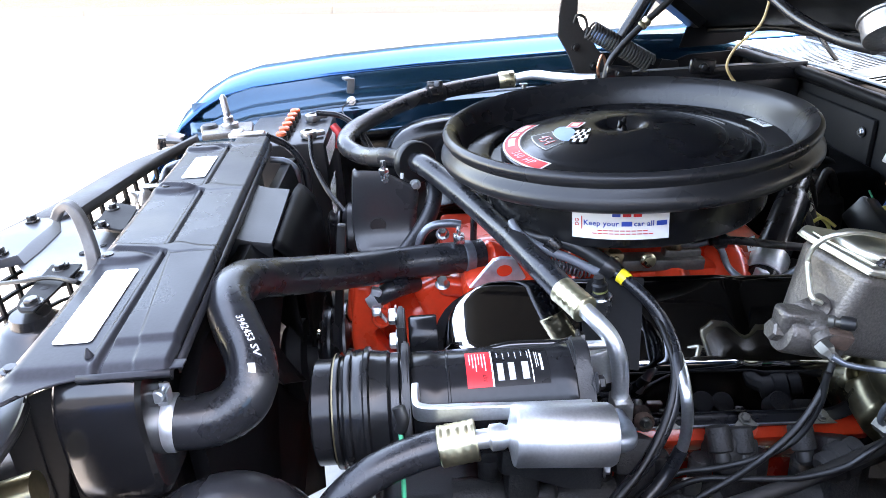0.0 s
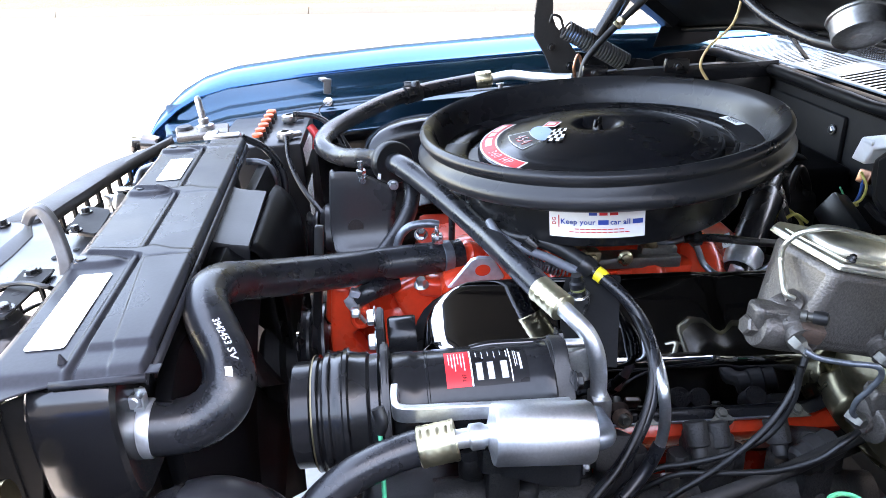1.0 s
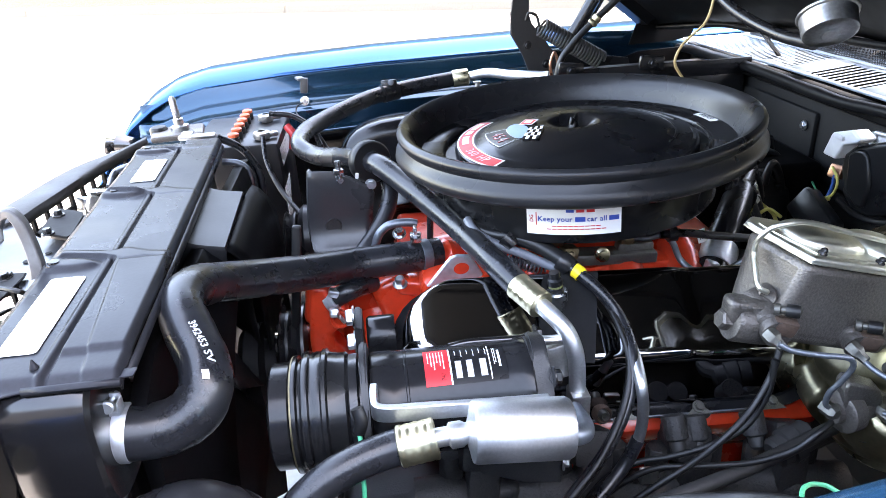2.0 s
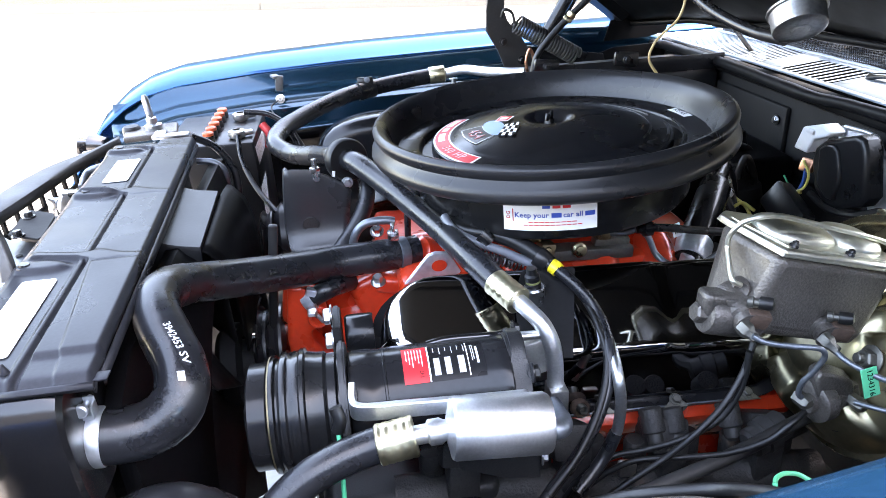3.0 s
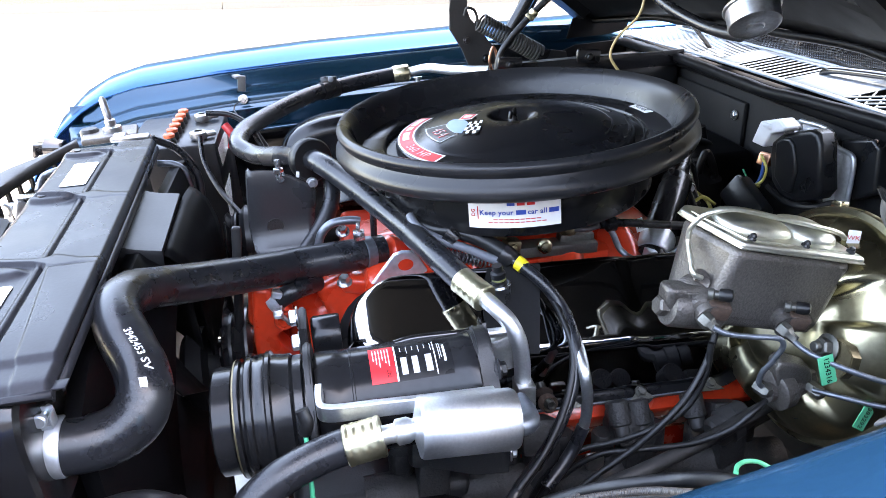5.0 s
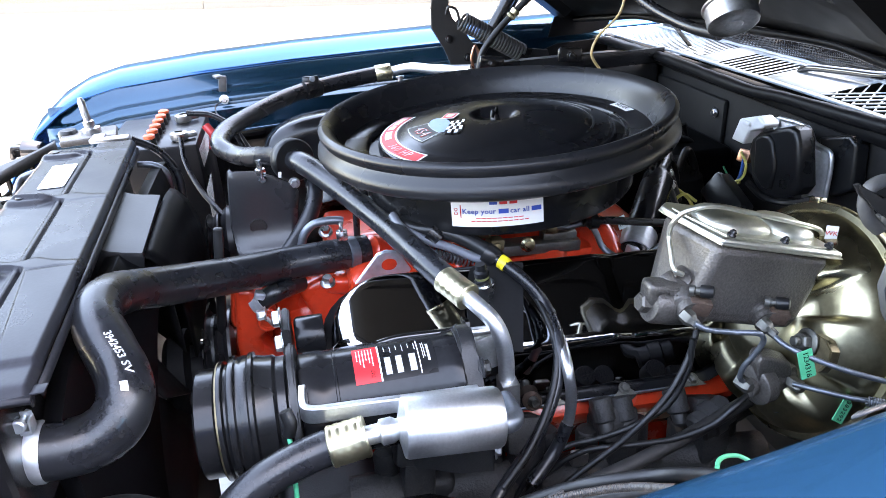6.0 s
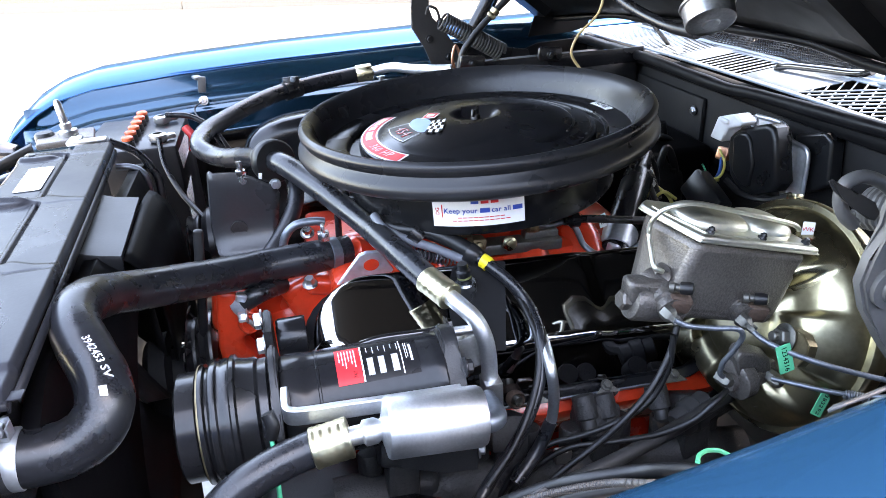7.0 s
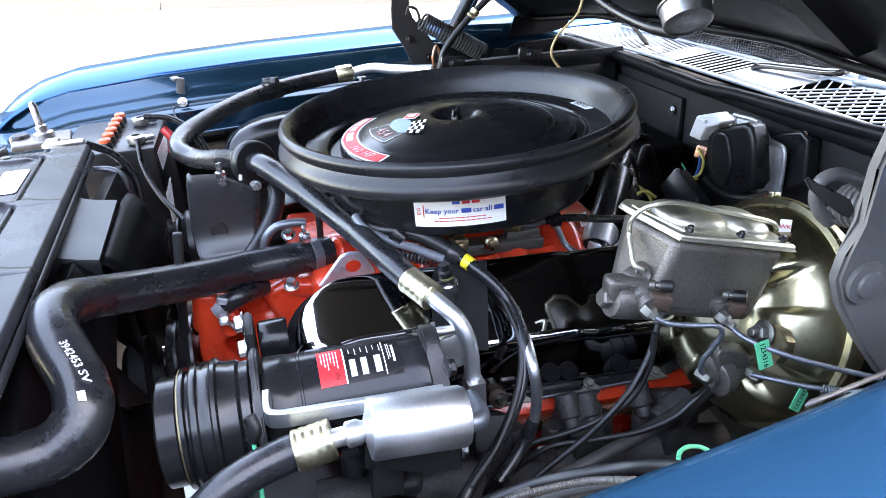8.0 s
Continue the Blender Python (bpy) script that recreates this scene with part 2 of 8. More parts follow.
def spline(pts, steps=8):
    p = [Vector(q) for q in pts]
    if len(p) < 3:
        return [p[0].lerp(p[-1], k / steps) for k in range(steps + 1)]
    p = [p[0] * 2 - p[1], *p, p[-1] * 2 - p[-2]]
    out = []
    for i in range(1, len(p) - 2):
        a, b, c, e = p[i - 1: i + 3]
        t0, t1 = 0, max(1e-5, (b - a).length ** 0.5)
        t2 = t1 + max(1e-5, (c - b).length ** 0.5)
        t3 = t2 + max(1e-5, (e - c).length ** 0.5)
        for k in range(steps):
            t = t1 + (t2 - t1) * k / steps
            a1 = a * ((t1 - t) / (t1 - t0)) + b * ((t - t0) / (t1 - t0))
            a2 = b * ((t2 - t) / (t2 - t1)) + c * ((t - t1) / (t2 - t1))
            a3 = c * ((t3 - t) / (t3 - t2)) + e * ((t - t2) / (t3 - t2))
            b1 = a1 * ((t2 - t) / (t2 - t0)) + a2 * ((t - t0) / (t2 - t0))
            b2 = a2 * ((t3 - t) / (t3 - t1)) + a3 * ((t - t1) / (t3 - t1))
            out.append(b1 * ((t2 - t) / (t2 - t1)) + b2 * ((t - t1) / (t2 - t1)))
    out.append(p[-2])
    return out


def tube(bm, pts, r, segs=14, steps=8, wob=0.0, raw=False):
    """A round hose, cable or bent pipe along a smooth line through a few points; r may be a list over the length."""
    line = [Vector(q) for q in pts] if raw else spline(pts, steps)
    n = len(line)
    tang = [(line[min(i + 1, n - 1)] - line[max(i - 1, 0)]).normalized() for i in range(n)]
    u = tang[0].orthogonal().normalized()
    rings = []
    for i, (p, t) in enumerate(zip(line, tang)):
        u = (u - t * u.dot(t)).normalized()
        w = t.cross(u)
        rad = r if not isinstance(r, (list, tuple)) else r[min(len(r) - 1, int(i / max(1, n - 1) * (len(r) - 1) + 0.5))]
        rad *= 1 + wob * noise.noise(p * 30)
        rings.append([bm.verts.new(p + (u * math.cos(2 * math.pi * k / segs) + w * math.sin(2 * math.pi * k / segs)) * rad) for k in range(segs)])
    for a, b in zip(rings, rings[1:]):
        for k in range(segs):
            bm.faces.new((a[k], a[(k + 1) % segs], b[(k + 1) % segs], b[k]))
    bm.faces.new(rings[0])
    bm.faces.new(rings[-1])
    return bm


def plate(bm, outline, depth, bevel=0.001):
    """A flat plate: an outline of points, thickened along the vector depth."""
    depth = Vector(depth)
    lo = [bm.verts.new(Vector(p)) for p in outline]
    hi = [bm.verts.new(Vector(p) + depth) for p in outline]
    fs = [bm.faces.new(lo), bm.faces.new(hi)]
    n = len(lo)
    for k in range(n):
        bm.faces.new((lo[k], lo[(k + 1) % n], hi[(k + 1) % n], hi[k]))
    if bevel:
        es = list({e for f in fs for e in f.edges})
        bmesh.ops.bevel(bm, geom=es, offset=bevel, segments=2, affect="EDGES")
    return bm


def loft(bm, rows, closed=False):
    vs = [[bm.verts.new(Vector(p)) for p in row] for row in rows]
    for a, b in zip(vs, vs[1:]):
        n = len(a)
        for k in range(n if closed else n - 1):
            bm.faces.new((a[k], a[(k + 1) % n], b[(k + 1) % n], b[k]))
    return bm


def thick(ob, t, offset=-1):
    s = ob.modifiers.new("thickness", "SOLIDIFY")
    s.thickness, s.offset = t, offset
    return ob


def rounded(ob, width=0.003, segs=2, angle=35):
    b = ob.modifiers.new("bevel", "BEVEL")
    b.width, b.segments, b.limit_method, b.angle_limit = width, segs, "ANGLE", radians(angle)
    return ob


def hexhead(bm, at, d, r=0.007, h=0.006, washer=True):
    d = Vector(d).normalized()
    at = Vector(at)
    if washer:
        lathe(bm, at, d, [(r * 1.45, 0), (r * 1.45, 0.0012), (r * 1.35, 0.002)], 20)
    lathe(bm, at, d, [(r, 0.0015), (r, h * 0.85), (r * 0.82, h)], 6)
    return bm


def coil(bm, a, b, big, small, turns, segs=8, per=14):
    a, b = Vector(a), Vector(b)
    d, u, w = axes(b - a)
    n = int(turns * per)
    tube(bm, [a + (b - a) * (k / n) + (u * math.cos(2 * math.pi * k / per) + w * math.sin(2 * math.pi * k / per)) * big for k in range(n + 1)], small, segs, raw=True)


def letters(text, size, m, material, parent, name="lettering", spread=1.0, wrap=None, bold=0.0):
    """Writing in the built-in font, as a thin mesh at the pose m; wrap bends its points."""
    cu = bpy.data.curves.new(name, "FONT")
    cu.body, cu.size, cu.extrude, cu.offset = text, size, 0.00012, bold * size
    cu.align_x, cu.align_y, cu.space_character, cu.resolution_u = "CENTER", "CENTER", spread, 2
    tmp = bpy.data.objects.new(name, cu)
    scene.collection.objects.link(tmp)
    bpy.context.view_layer.update()
    me = bpy.data.meshes.new_from_object(tmp.evaluated_get(bpy.context.evaluated_depsgraph_get()))
    bpy.data.objects.remove(tmp)
    for v in me.vertices:
        v.co = wrap(v.co) if wrap else m @ v.co
    me.materials.clear()
    me.materials.append(material)
    ob = new(name, me)
    ob.parent = parent
    if parent.type == "EMPTY":
        ob.matrix_parent_inverse = parent.matrix_basis.inverted()
    return ob


def patch(bm, f, u0, u1, v0, v1, nu=8, nv=4):
    """A thin sheet over the surface f(u, v)."""
    return loft(bm, [[f(u0 + (u1 - u0) * i / nu, v0 + (v1 - v0) * j / nv) for j in range(nv + 1)] for i in range(nu + 1)])


B = bmesh.new


# ---- ground, kerb, verge ----
def setting():
    bm = B()
    n = 24
    xs = [-260 + 520 * i / n for i in range(n + 1)]
    loft(bm, [[(x, y, 0) for y in xs] for x in xs])
    tagged(link("ground", bm, CONCRETE), "pale sunlit concrete parking area", "ground", kind="structure")
    # unseen wall, added to keep low sky out of the reflections
    bm = B()
    slab(bm, (0, -4.6, 1.75), (46, 0.3, 3.5), bevel=0.02)
    tagged(link("sky_block_wall", bm, WALL_STONE), "unseen plain grey-brown wall added behind the viewer to block low sky", "wall", kind="structure")
    d = Vector((0.905, -0.425, 0)).normalized()
    nrm = Vector((0.425, 0.905, 0)).normalized()
    base = Vector((-1.30, 12.22, 0))
    kerb = thing("kerb", base, "pale concrete kerb edging the parking area", "kerb", kind="structure")
    for k in range(-9, 9):
        a = base + d * (k * 5.6 + 0.008)
        b = base + d * ((k + 1) * 5.6 - 0.008)
        bm = B()
        prof = [(-0.45, 0.0), (-0.45, 0.012), (0.0, 0.02), (0.03, 0.14), (0.06, 0.155), (0.22, 0.155), (0.22, 0.0)]
        loft(bm, [[q + nrm * u + Vector((0, 0, w)) for u, w in prof] for q in (a, b)], closed=True)
        for q in (a, b):
            bm.faces.new([bm.verts.new(q + nrm * u + Vector((0, 0, w))) for u, w in prof])
        part("kerb_stone", bm, KERB_CONCRETE, kerb, smooth=False)
    bm = B()
    rows = []
    for i in range(61):
        q = base + d * (-55 + 110 * i / 60)
        rows.append([q + nrm * (0.22 + s) + Vector((0, 0, 0.13 + 0.03 * s + 0.05 * noise.noise(q * 0.7 + Vector((0, s, 0))))) for s in (0, 0.5, 1.2, 2.5, 5, 9, 15, 30, 60, 120)])
    loft(bm, rows)
    tagged(link("verge", bm, DRY_GRASS), "dry straw-coloured grass verge beyond the kerb", "verge", kind="structure")
    # unseen scrub bank added behind the verge, to close the place and darken reflections
    bm = B()
    rows = []
    for i in range(81):
        q = base + d * (-75 + 150 * i / 80)
        rows.append([q + nrm * s + Vector((0, 0, h * (1 + 0.25 * noise.noise(q * 0.09 + Vector((0, s * 0.1, 0)))) - 0.1)) for s, h in ((4.5, 0), (6, 1.4), (9, 5), (13, 9.4), (18, 12.6), (26, 15.2), (45, 16))])
    loft(bm, rows)
    tagged(link("bank", bm, SCRUB), "unseen scrub bank added behind the verge to darken reflections", "bank", kind="structure")


setting()

CY = 0.93


# ---- car body: fenders, inner fenders, front sheet metal, firewall, cowl, hood ----
def crest(x):
    t = [(-0.66, 0.70), (-0.60, 0.80), (-0.55, 0.865), (-0.50, 0.902), (-0.45, 0.926), (-0.38, 0.942), (-0.2, 0.957), (0.0, 0.966), (0.35, 0.973), (0.7, 0.977), (1.2, 0.98)]
    for (a, p), (b, q) in zip(t, t[1:]):
        if x <= b:
            return p + (q - p) * (x - a) / (b - a)
    return t[-1][1]


def fender(s, label):
    y = lambda w: CY + s * w
    root = thing("fender", (0.2, y(0.9), 0.3), label, "car fender", "front fenders of the car")
    xs = [-0.66, -0.63, -0.60, -0.575, -0.55, -0.525, -0.50, -0.475, -0.45, -0.42, -0.38, -0.3, -0.2, -0.1, 0, 0.1, 0.2, 0.35, 0.5, 0.7, 0.95, 1.2]
    skin, gutter = B(), B()
    rows, rows2 = [], []
    for x in xs:
        z = crest(x)
        k = max(0.0, (-0.42 - x) / 0.24)
        sh = -0.10 * k * k
        low = 0.30
        up = 0.011 if s > 0 else 0.0
        flare = 0.13 * max(0.0, min(x, 0.6) - 0.12) if s < 0 else 0.0
        rows.append([(x, y(w + sh - flare * max(0.0, min(1.0, (0.90 - w) / 0.2))), h) for w, h in ((0.90, low), (0.93, 0.45), (0.955, 0.62), (0.958, 0.74 - 0.1 * k), (0.945, z - 0.10), (0.925, z - 0.055), (0.89, z - 0.022 + up), (0.84, z - 0.006 + up), (0.785, z + 0.8 * up), (0.74, z - 0.003 + 0.4 * up), (0.705, z - 0.010), (0.694, z - 0.016), (0.690, z - 0.022))])
    for x in [q for q in xs if q > -0.54]:
        z = crest(max(x, -0.47)) - 0.002
        flare = 0.13 * max(0.0, min(x, 0.6) - 0.12) if s < 0 else 0.0
        rows2.append([(x, y(w - flare), z + h) for w, h in ((0.6895, -0.020), (0.687, -0.052), (0.684, -0.056), (0.655, -0.058), (0.651, -0.062), (0.648, -0.078), (0.642, -0.082), (0.625, -0.084), (0.620, -0.088), (0.617, -0.125), (0.606, -0.130), (0.590, -0.131))])
    if s < 0:
        rows2 = [[q[0], q[1], (q[1][0], q[1][1] - 0.004, q[1][2] - 0.03)] for q in rows2]
    loft(skin, rows)
    loft(gutter, rows2)
    a = part("outer_skin", skin, PAINT_BLUE, root)
    b = part("inner_flange", gutter, PAINT_SHADED if s > 0 else PAINT_BLUE, root)
    for ob in (a, b):
        thick(ob, 0.0015, 0)
    if s > 0:
        # panel added in the shaded blue, covering the bright fender top
        bm = B()
        top = [(0.43, 0.989), (0.54, 0.988), (0.644, 0.981), (0.724, 0.960), (0.762, 0.932)]
        loft(bm, [[(x, 1.606, z), (x, 1.602, z - 0.012), (x, 1.602, max(0.915, z - 0.06))] for x, z in top])
        thick(part("rear_flange", bm, PAINT_SHADED, root), 0.0015, 0)
    else:
        bm = B()
        loft(bm, [[(0.298, 0.270, 0.948), (0.319, 0.273, 0.948), (0.339, 0.276, 0.948), (0.369, 0.281, 0.948)], [(0.308, 0.276, 0.945), (0.326, 0.278, 0.945), (0.344, 0.281, 0.945), (0.375, 0.286, 0.945)]])
        thick(part("edge_strip", bm, PAINT_GREY, root, "dusty grey hem along the fender edge"), 0.002, 0)
    return root


far_fender = fender(1, "metallic blue front fender with a painted inner flange")
near_fender = fender(-1, "metallic blue front fender beside the brake booster")


def inner_fender(s):
    y = lambda w: CY + s * w
    bm = B()
    rows = []
    for i in range(15):
        x = -0.42 + 1.15 * i / 14
        bulge = 0.15 * math.exp(-((x - 0.02) / 0.17) ** 2) if s < 0 else 0.0
        out = 0.075 if s > 0 else 0.0
        z = crest(max(x, -0.47)) - 0.135
        rows.append([(x, y(w), h) for w, h in ((0.598, z), (0.585 + 0.6 * out - 0.2 * bulge, z - 0.03), (0.56 + out - 0.8 * bulge, z - 0.09), (0.53 + out - 1.1 * bulge, z - 0.18), (0.51 + out - 1.1 * bulge, 0.52), (0.50 - bulge, 0.40))])
    loft(bm, rows)
    ob = link("inner_fender", bm, INNER_BLACK)
    thick(ob, 0.002, 0)
    return tagged(ob, "satin black inner fender panel of the engine bay", "inner fender", "inner fenders", kind="structure")


inner_fender(1)
inner_fender(-1)


def wheel_housing():
    bm = B()
    rows = []
    arc = lambda x: (max(0.0, 1 - (min(1.0, (0.09 - x) / 0.172)) ** 3) ** (1 / 3)) if x < 0.09 else 1.0
    for x in [-0.0815, -0.080, -0.077, -0.072, -0.065, -0.055, -0.04, -0.02, 0.005, 0.04, 0.09, 0.16, 0.25, 0.36]:
        top = 0.79 + 0.112 * arc(x)
        rows.append([(x, y, z) for y, z in ((1.275, 0.45), (1.275, top - 0.03), (1.279, top - 0.012), (1.288, top - 0.003), (1.302, top), (1.38, top - 0.012), (1.46, top - 0.035), (1.56, top - 0.075))])
    loft(bm, rows)
    ob = link("wheel_housing", bm, INNER_BLACK, angle=60)
    thick(ob, 0.002, 0)
    return tagged(ob, "glossy black wheel housing bulging into the engine bay", "wheel housing", kind="structure")


wheel_housing()


def frame_rails():
    root = thing("car_frame", (0.1, CY, 0.2), "dark painted steel car frame under the engine", "car frame", kind="structure")
    for s in (-1, 1):
        bm = B()
        slab(bm, (0.2, CY + s * 0.42, 0.30), (1.9, 0.07, 0.12), bevel=0.01)
        part("frame_rail", bm, BLACK_DUSTY, root)
    bm = B()
    slab(bm, (0.20, CY, 0.26), (0.20, 0.80, 0.10), bevel=0.02)
    part("crossmember", bm, BLACK_DUSTY, root)


frame_rails()


def firewall():
    root = thing("firewall", (0.74, CY, 0.35), "black painted firewall with a rolled seam", "firewall", kind="structure")
    bm = B()
    slab(bm, (0.745, CY, 0.65), (0.02, 1.34, 0.60), bevel=0.004)
    part("firewall_panel", bm, BLACK_FLAT, root)
    bm = B()
    slab(bm, (1.15, CY, 0.24), (0.85, 1.70, 0.02), bevel=0.004)
    slab(bm, (0.80, CY, 0.29), (0.14, 1.60, 0.14), (0, 30, 0), bevel=0.01)
    part("floor_pan", bm, BLACK_DUSTY, root)
    bm = B()
    slab(bm, (0.733, CY - 0.02, 0.938), (0.022, 1.32, 0.020), (0, 10, 0), bevel=0.005)
    part("firewall_ledge", bm, HOOD_SHADE_BLACK, root)
    bm = B()
    tube(bm, [(0.716, 1.631, 0.936), (0.716, 1.517, 0.944), (0.716, 1.402, 0.947), (0.716, 1.277, 0.949), (0.716, 1.169, 0.948), (0.716, 1.074, 0.946), (0.716, 0.991, 0.946), (0.716, 0.918, 0.952), (0.716, 0.841, 0.955), (0.716, 0.762, 0.958), (0.716, 0.694, 0.961), (0.716, 0.603, 0.966)], 0.0095, 14, 8, wob=0.14)
    part("cowl_seal", bm, SEAL_BLACK, root, "black rubber weather seal along the cowl lip")
    # black plate added to darken the far corner beside the cowl
    bm = B()
    plate(bm, [(0.5442, 1.575, 0.8899), (0.5609, 1.575, 0.9242), (0.6085, 1.575, 0.94), (0.7008, 1.575, 0.9428), (0.7707, 1.575, 0.9509), (0.7879, 1.575, 0.8742)], (0, 0.006, 0), 0.001)
    part("corner_dark_plate", bm, HOOD_SHADE_BLACK, root)
    bm = B()
    slab(bm, (0.731, 1.22, 0.83), (0.012, 0.30, 0.16), bevel=0.006)
    part("blower_plate", bm, BLACK_FLAT, root)
    for p in ((0.722, 1.09, 0.885), (0.722, 1.35, 0.885), (0.722, 1.35, 0.77)):
        bm = B()
        hexhead(bm, p, (-1, 0, 0), 0.006)
        part("bolt", bm, ZINC, root)
    return root


firewall()


def cowl():
    root = thing("cowl", (0.85, CY, 0.94), "pale sunlit cowl panel with louvred air vents", "cowl", kind="structure")
    x0 = 0.733
    zz = lambda x, y: 0.950 + 0.10 * (x - x0) + 0.012 * math.cos((y - CY) * 2.0)
    groups = [(1.20, 1.55, 32, 0.835), (1.00, 1.145, 9, 0.825)]
    bm = B()
    ys = [CY - 0.62 + 1.24 * k / 30 for k in range(31)]
    for a, b in ((x0, 0.744), (0.838, 0.905)):
        loft(bm, [[(x, y, zz(x, y)) for y in ys] for x in (a, (a + b) / 2, b)])
    for a, b in ((1.145, 1.20), (0.867, 1.00), (0.31, 0.45)):
        loft(bm, [[(x, a + (b - a) * k / 4, zz(x, a + (b - a) * k / 4)) for k in range(5)] for x in (0.7441, 0.79, 0.8379)])
    loft(bm, [[(x, y, zz(x, y)) for y in (1.0, 1.07, 1.145)] for x in (0.825, 0.8379)])
    thick(part("cowl_panel", bm, PALE_COWL, root), 0.002, 0)
    for y0, y1, n, xe in groups:
        for i in range(n):
            y = y0 + (y1 - y0) * (i + 0.5) / n
            bm = B()
            w = (y1 - y0) / n * 0.36
            slab(bm, ((0.744 + xe) / 2, y, zz((0.744 + xe) / 2, y) + 0.001), (xe - 0.744, w, 0.0006), (0, -5.7, 0), bevel=0)
            part("vent_slat", bm, PALE_COWL, root, smooth=False)
    for s in (-1, 1):
        for i in range(22):
            c = 0.45 + 0.417 * i / 21
            a = Vector((0.744, c, 0))
            b = Vector((0.838, c + s * 0.07, 0))
            if b.y < 0.45:
                t = (0.45 - a.y) / (b.y - a.y)
                b = a.lerp(b, t)
            if b.y > 0.867:
                t = (0.867 - a.y) / (b.y - a.y)
                b = a.lerp(b, t)
            if (b - a).length < 0.01:
                continue
            a.z, b.z = zz(a.x, a.y) - 0.001 * s, zz(b.x, b.y) - 0.001 * s
            bm = B()
            rod(bm, a, b, 0.0014, 6)
            part("vent_bar", bm, PALE_COWL, root)
    bm = B()
    slab(bm, (0.86, CY, 0.80), (0.25, 1.24, 0.01), bevel=0.002)
    slab(bm, (0.98, CY, 0.875), (0.01, 1.24, 0.15), bevel=0.002)
    part("plenum_floor", bm, PLENUM, root)
    bm = B()
    slab(bm, (0.955, CY, 0.975), (0.10, 1.30, 0.012), (0, -20, 0), bevel=0.003)
    part("windshield_ledge", bm, BLACK_DUSTY, root)
    bm = B()
    tube(bm, [(0.90, CY - 0.58, 0.978), (0.905, CY, 0.982), (0.90, CY + 0.58, 0.985)], 0.006, 8, 8)
    part("ledge_trim", bm, RUBBER_MATT, root)
    for p in ((0.86, 0.864, 0.971), (0.86, 0.802, 0.976)):
        bm = B()
        slab(bm, p, (0.04, 0.05, 0.006), (0, 10, 20), bevel=0.002)
        slab(bm, Vector(p) + Vector((0.0, 0.02, 0.006)), (0.015, 0.015, 0.014), (0, 10, 20), bevel=0.003)
        part("pale_clip", bm, PALE_COWL, root)
    return root


cowl()


def hood():
    root = thing("hood", (0.69, CY, 1.02), "raised car hood with a black ribbed underside", "car hood")
    ang = radians(38)
    reach = lambda v: 0.092 * min(1.0, max(0.0, (0.68 - abs(v)) / 0.25))

    def f(u, y, d=0):
        v = y - CY
        k = max(0.0, 1 - (v / 0.67) ** 2) ** 1.6
        z = 0.997 + 0.118 * k
        if u < 0:
            return (0.64 - u, y, z + 0.78 * u * k - d)
        return (0.64 - u * math.cos(ang) - d * math.sin(ang), y, z + u * math.sin(ang) - d * math.cos(ang))
    span = lambda w, n: [-w + 2 * w * k / n for k in range(n + 1)]
    us = [0.0, 0.02, 0.06, 0.12, 0.2, 0.35, 0.5, 0.7, 0.9, 1.1, 1.34]
    bm = B()
    loft(bm, [[f(-1.5 * reach(v) * e, CY + v, -0.032 - 0.012 * math.cos(v * 2)) for v in span(0.68, 28)] for e in (1.0, 0.66, 0.33)] + [[f(u, CY + v, -0.032 - 0.012 * math.cos(v * 2)) for v in span(0.68, 28)] for u in us])
    thick(part("outer_panel", bm, PAINT_BLUE, root, "metallic blue hood skin"), 0.002, 0)
    bm = B()
    loft(bm, [[f(-reach(v) * e, CY + v, 0) for v in span(0.672, 28)] for e in (1.0, 0.66, 0.33)] + [[f(u, CY + v, 0) for v in span(0.672, 28)] for u in us])
    thick(part("inner_panel", bm, HOOD_SHADE_BLACK, root, "satin black inner panel"), 0.002, 0)
    for s in (-1, 1):
        bm = B()
        loft(bm, [[f(u, CY + s * 0.672, 0.003), f(u, CY + s * 0.685, -0.012), f(u, CY + s * 0.68, -0.036)] for u in us])
        part("side_hem", bm, HOOD_SHADE_BLACK, root)
    bm = B()
    loft(bm, [[f(-reach(v), CY + v, 0.001), f(-1.18 * reach(v) - 0.004, CY + v, -0.016), f(-1.5 * reach(v), CY + v, -0.031 - 0.012 * math.cos(v * 2))] for v in span(0.672, 28)])
    part("rear_hem", bm, HOOD_SHADE_BLACK, root)
    for v in (-0.64, -0.30, 0.30, 0.64):
        bm = B()
        loft(bm, [[f(u, CY + v + a, b) for a, b in ((-0.045, 0), (-0.03, 0.018), (0.03, 0.018), (0.045, 0))] for u in [0.02 + 1.30 * k / 6 for k in range(7)]])
        part("stiffening_rib", bm, HOOD_SHADE_BLACK, root)
    for u in (0.05, 0.10, 0.155, 0.21, 0.30, 0.8, 1.30):
        bm = B()
        loft(bm, [[f(u + a, CY + v, b) for a, b in ((-0.016, 0), (-0.010, 0.012), (0.010, 0.012), (0.016, 0))] for v in span(0.27, 6)])
        part("cross_rib", bm, HOOD_SHADE_BLACK, root)
    bm = B()
    tube(bm, [f(-reach(v) - 0.0001, CY + v, 0.006 + 0.003 * math.sin(v * 23)) for v in span(0.66, 14)], 0.007, 10, 4, wob=0.15)
    part("rear_edge_seal", bm, SEAL_BLACK, root)
    # black plate added where the hood shades the fender's rear end
    bm = B()
    plate(bm, [(0.585, 1.575, 0.955), (0.600, 1.575, 1.000), (0.6644, 1.575, 1.0103), (0.7389, 1.575, 0.9867), (0.7320, 1.575, 0.966), (0.690, 1.575, 0.958)], (0, 0.004, 0), 0.001)
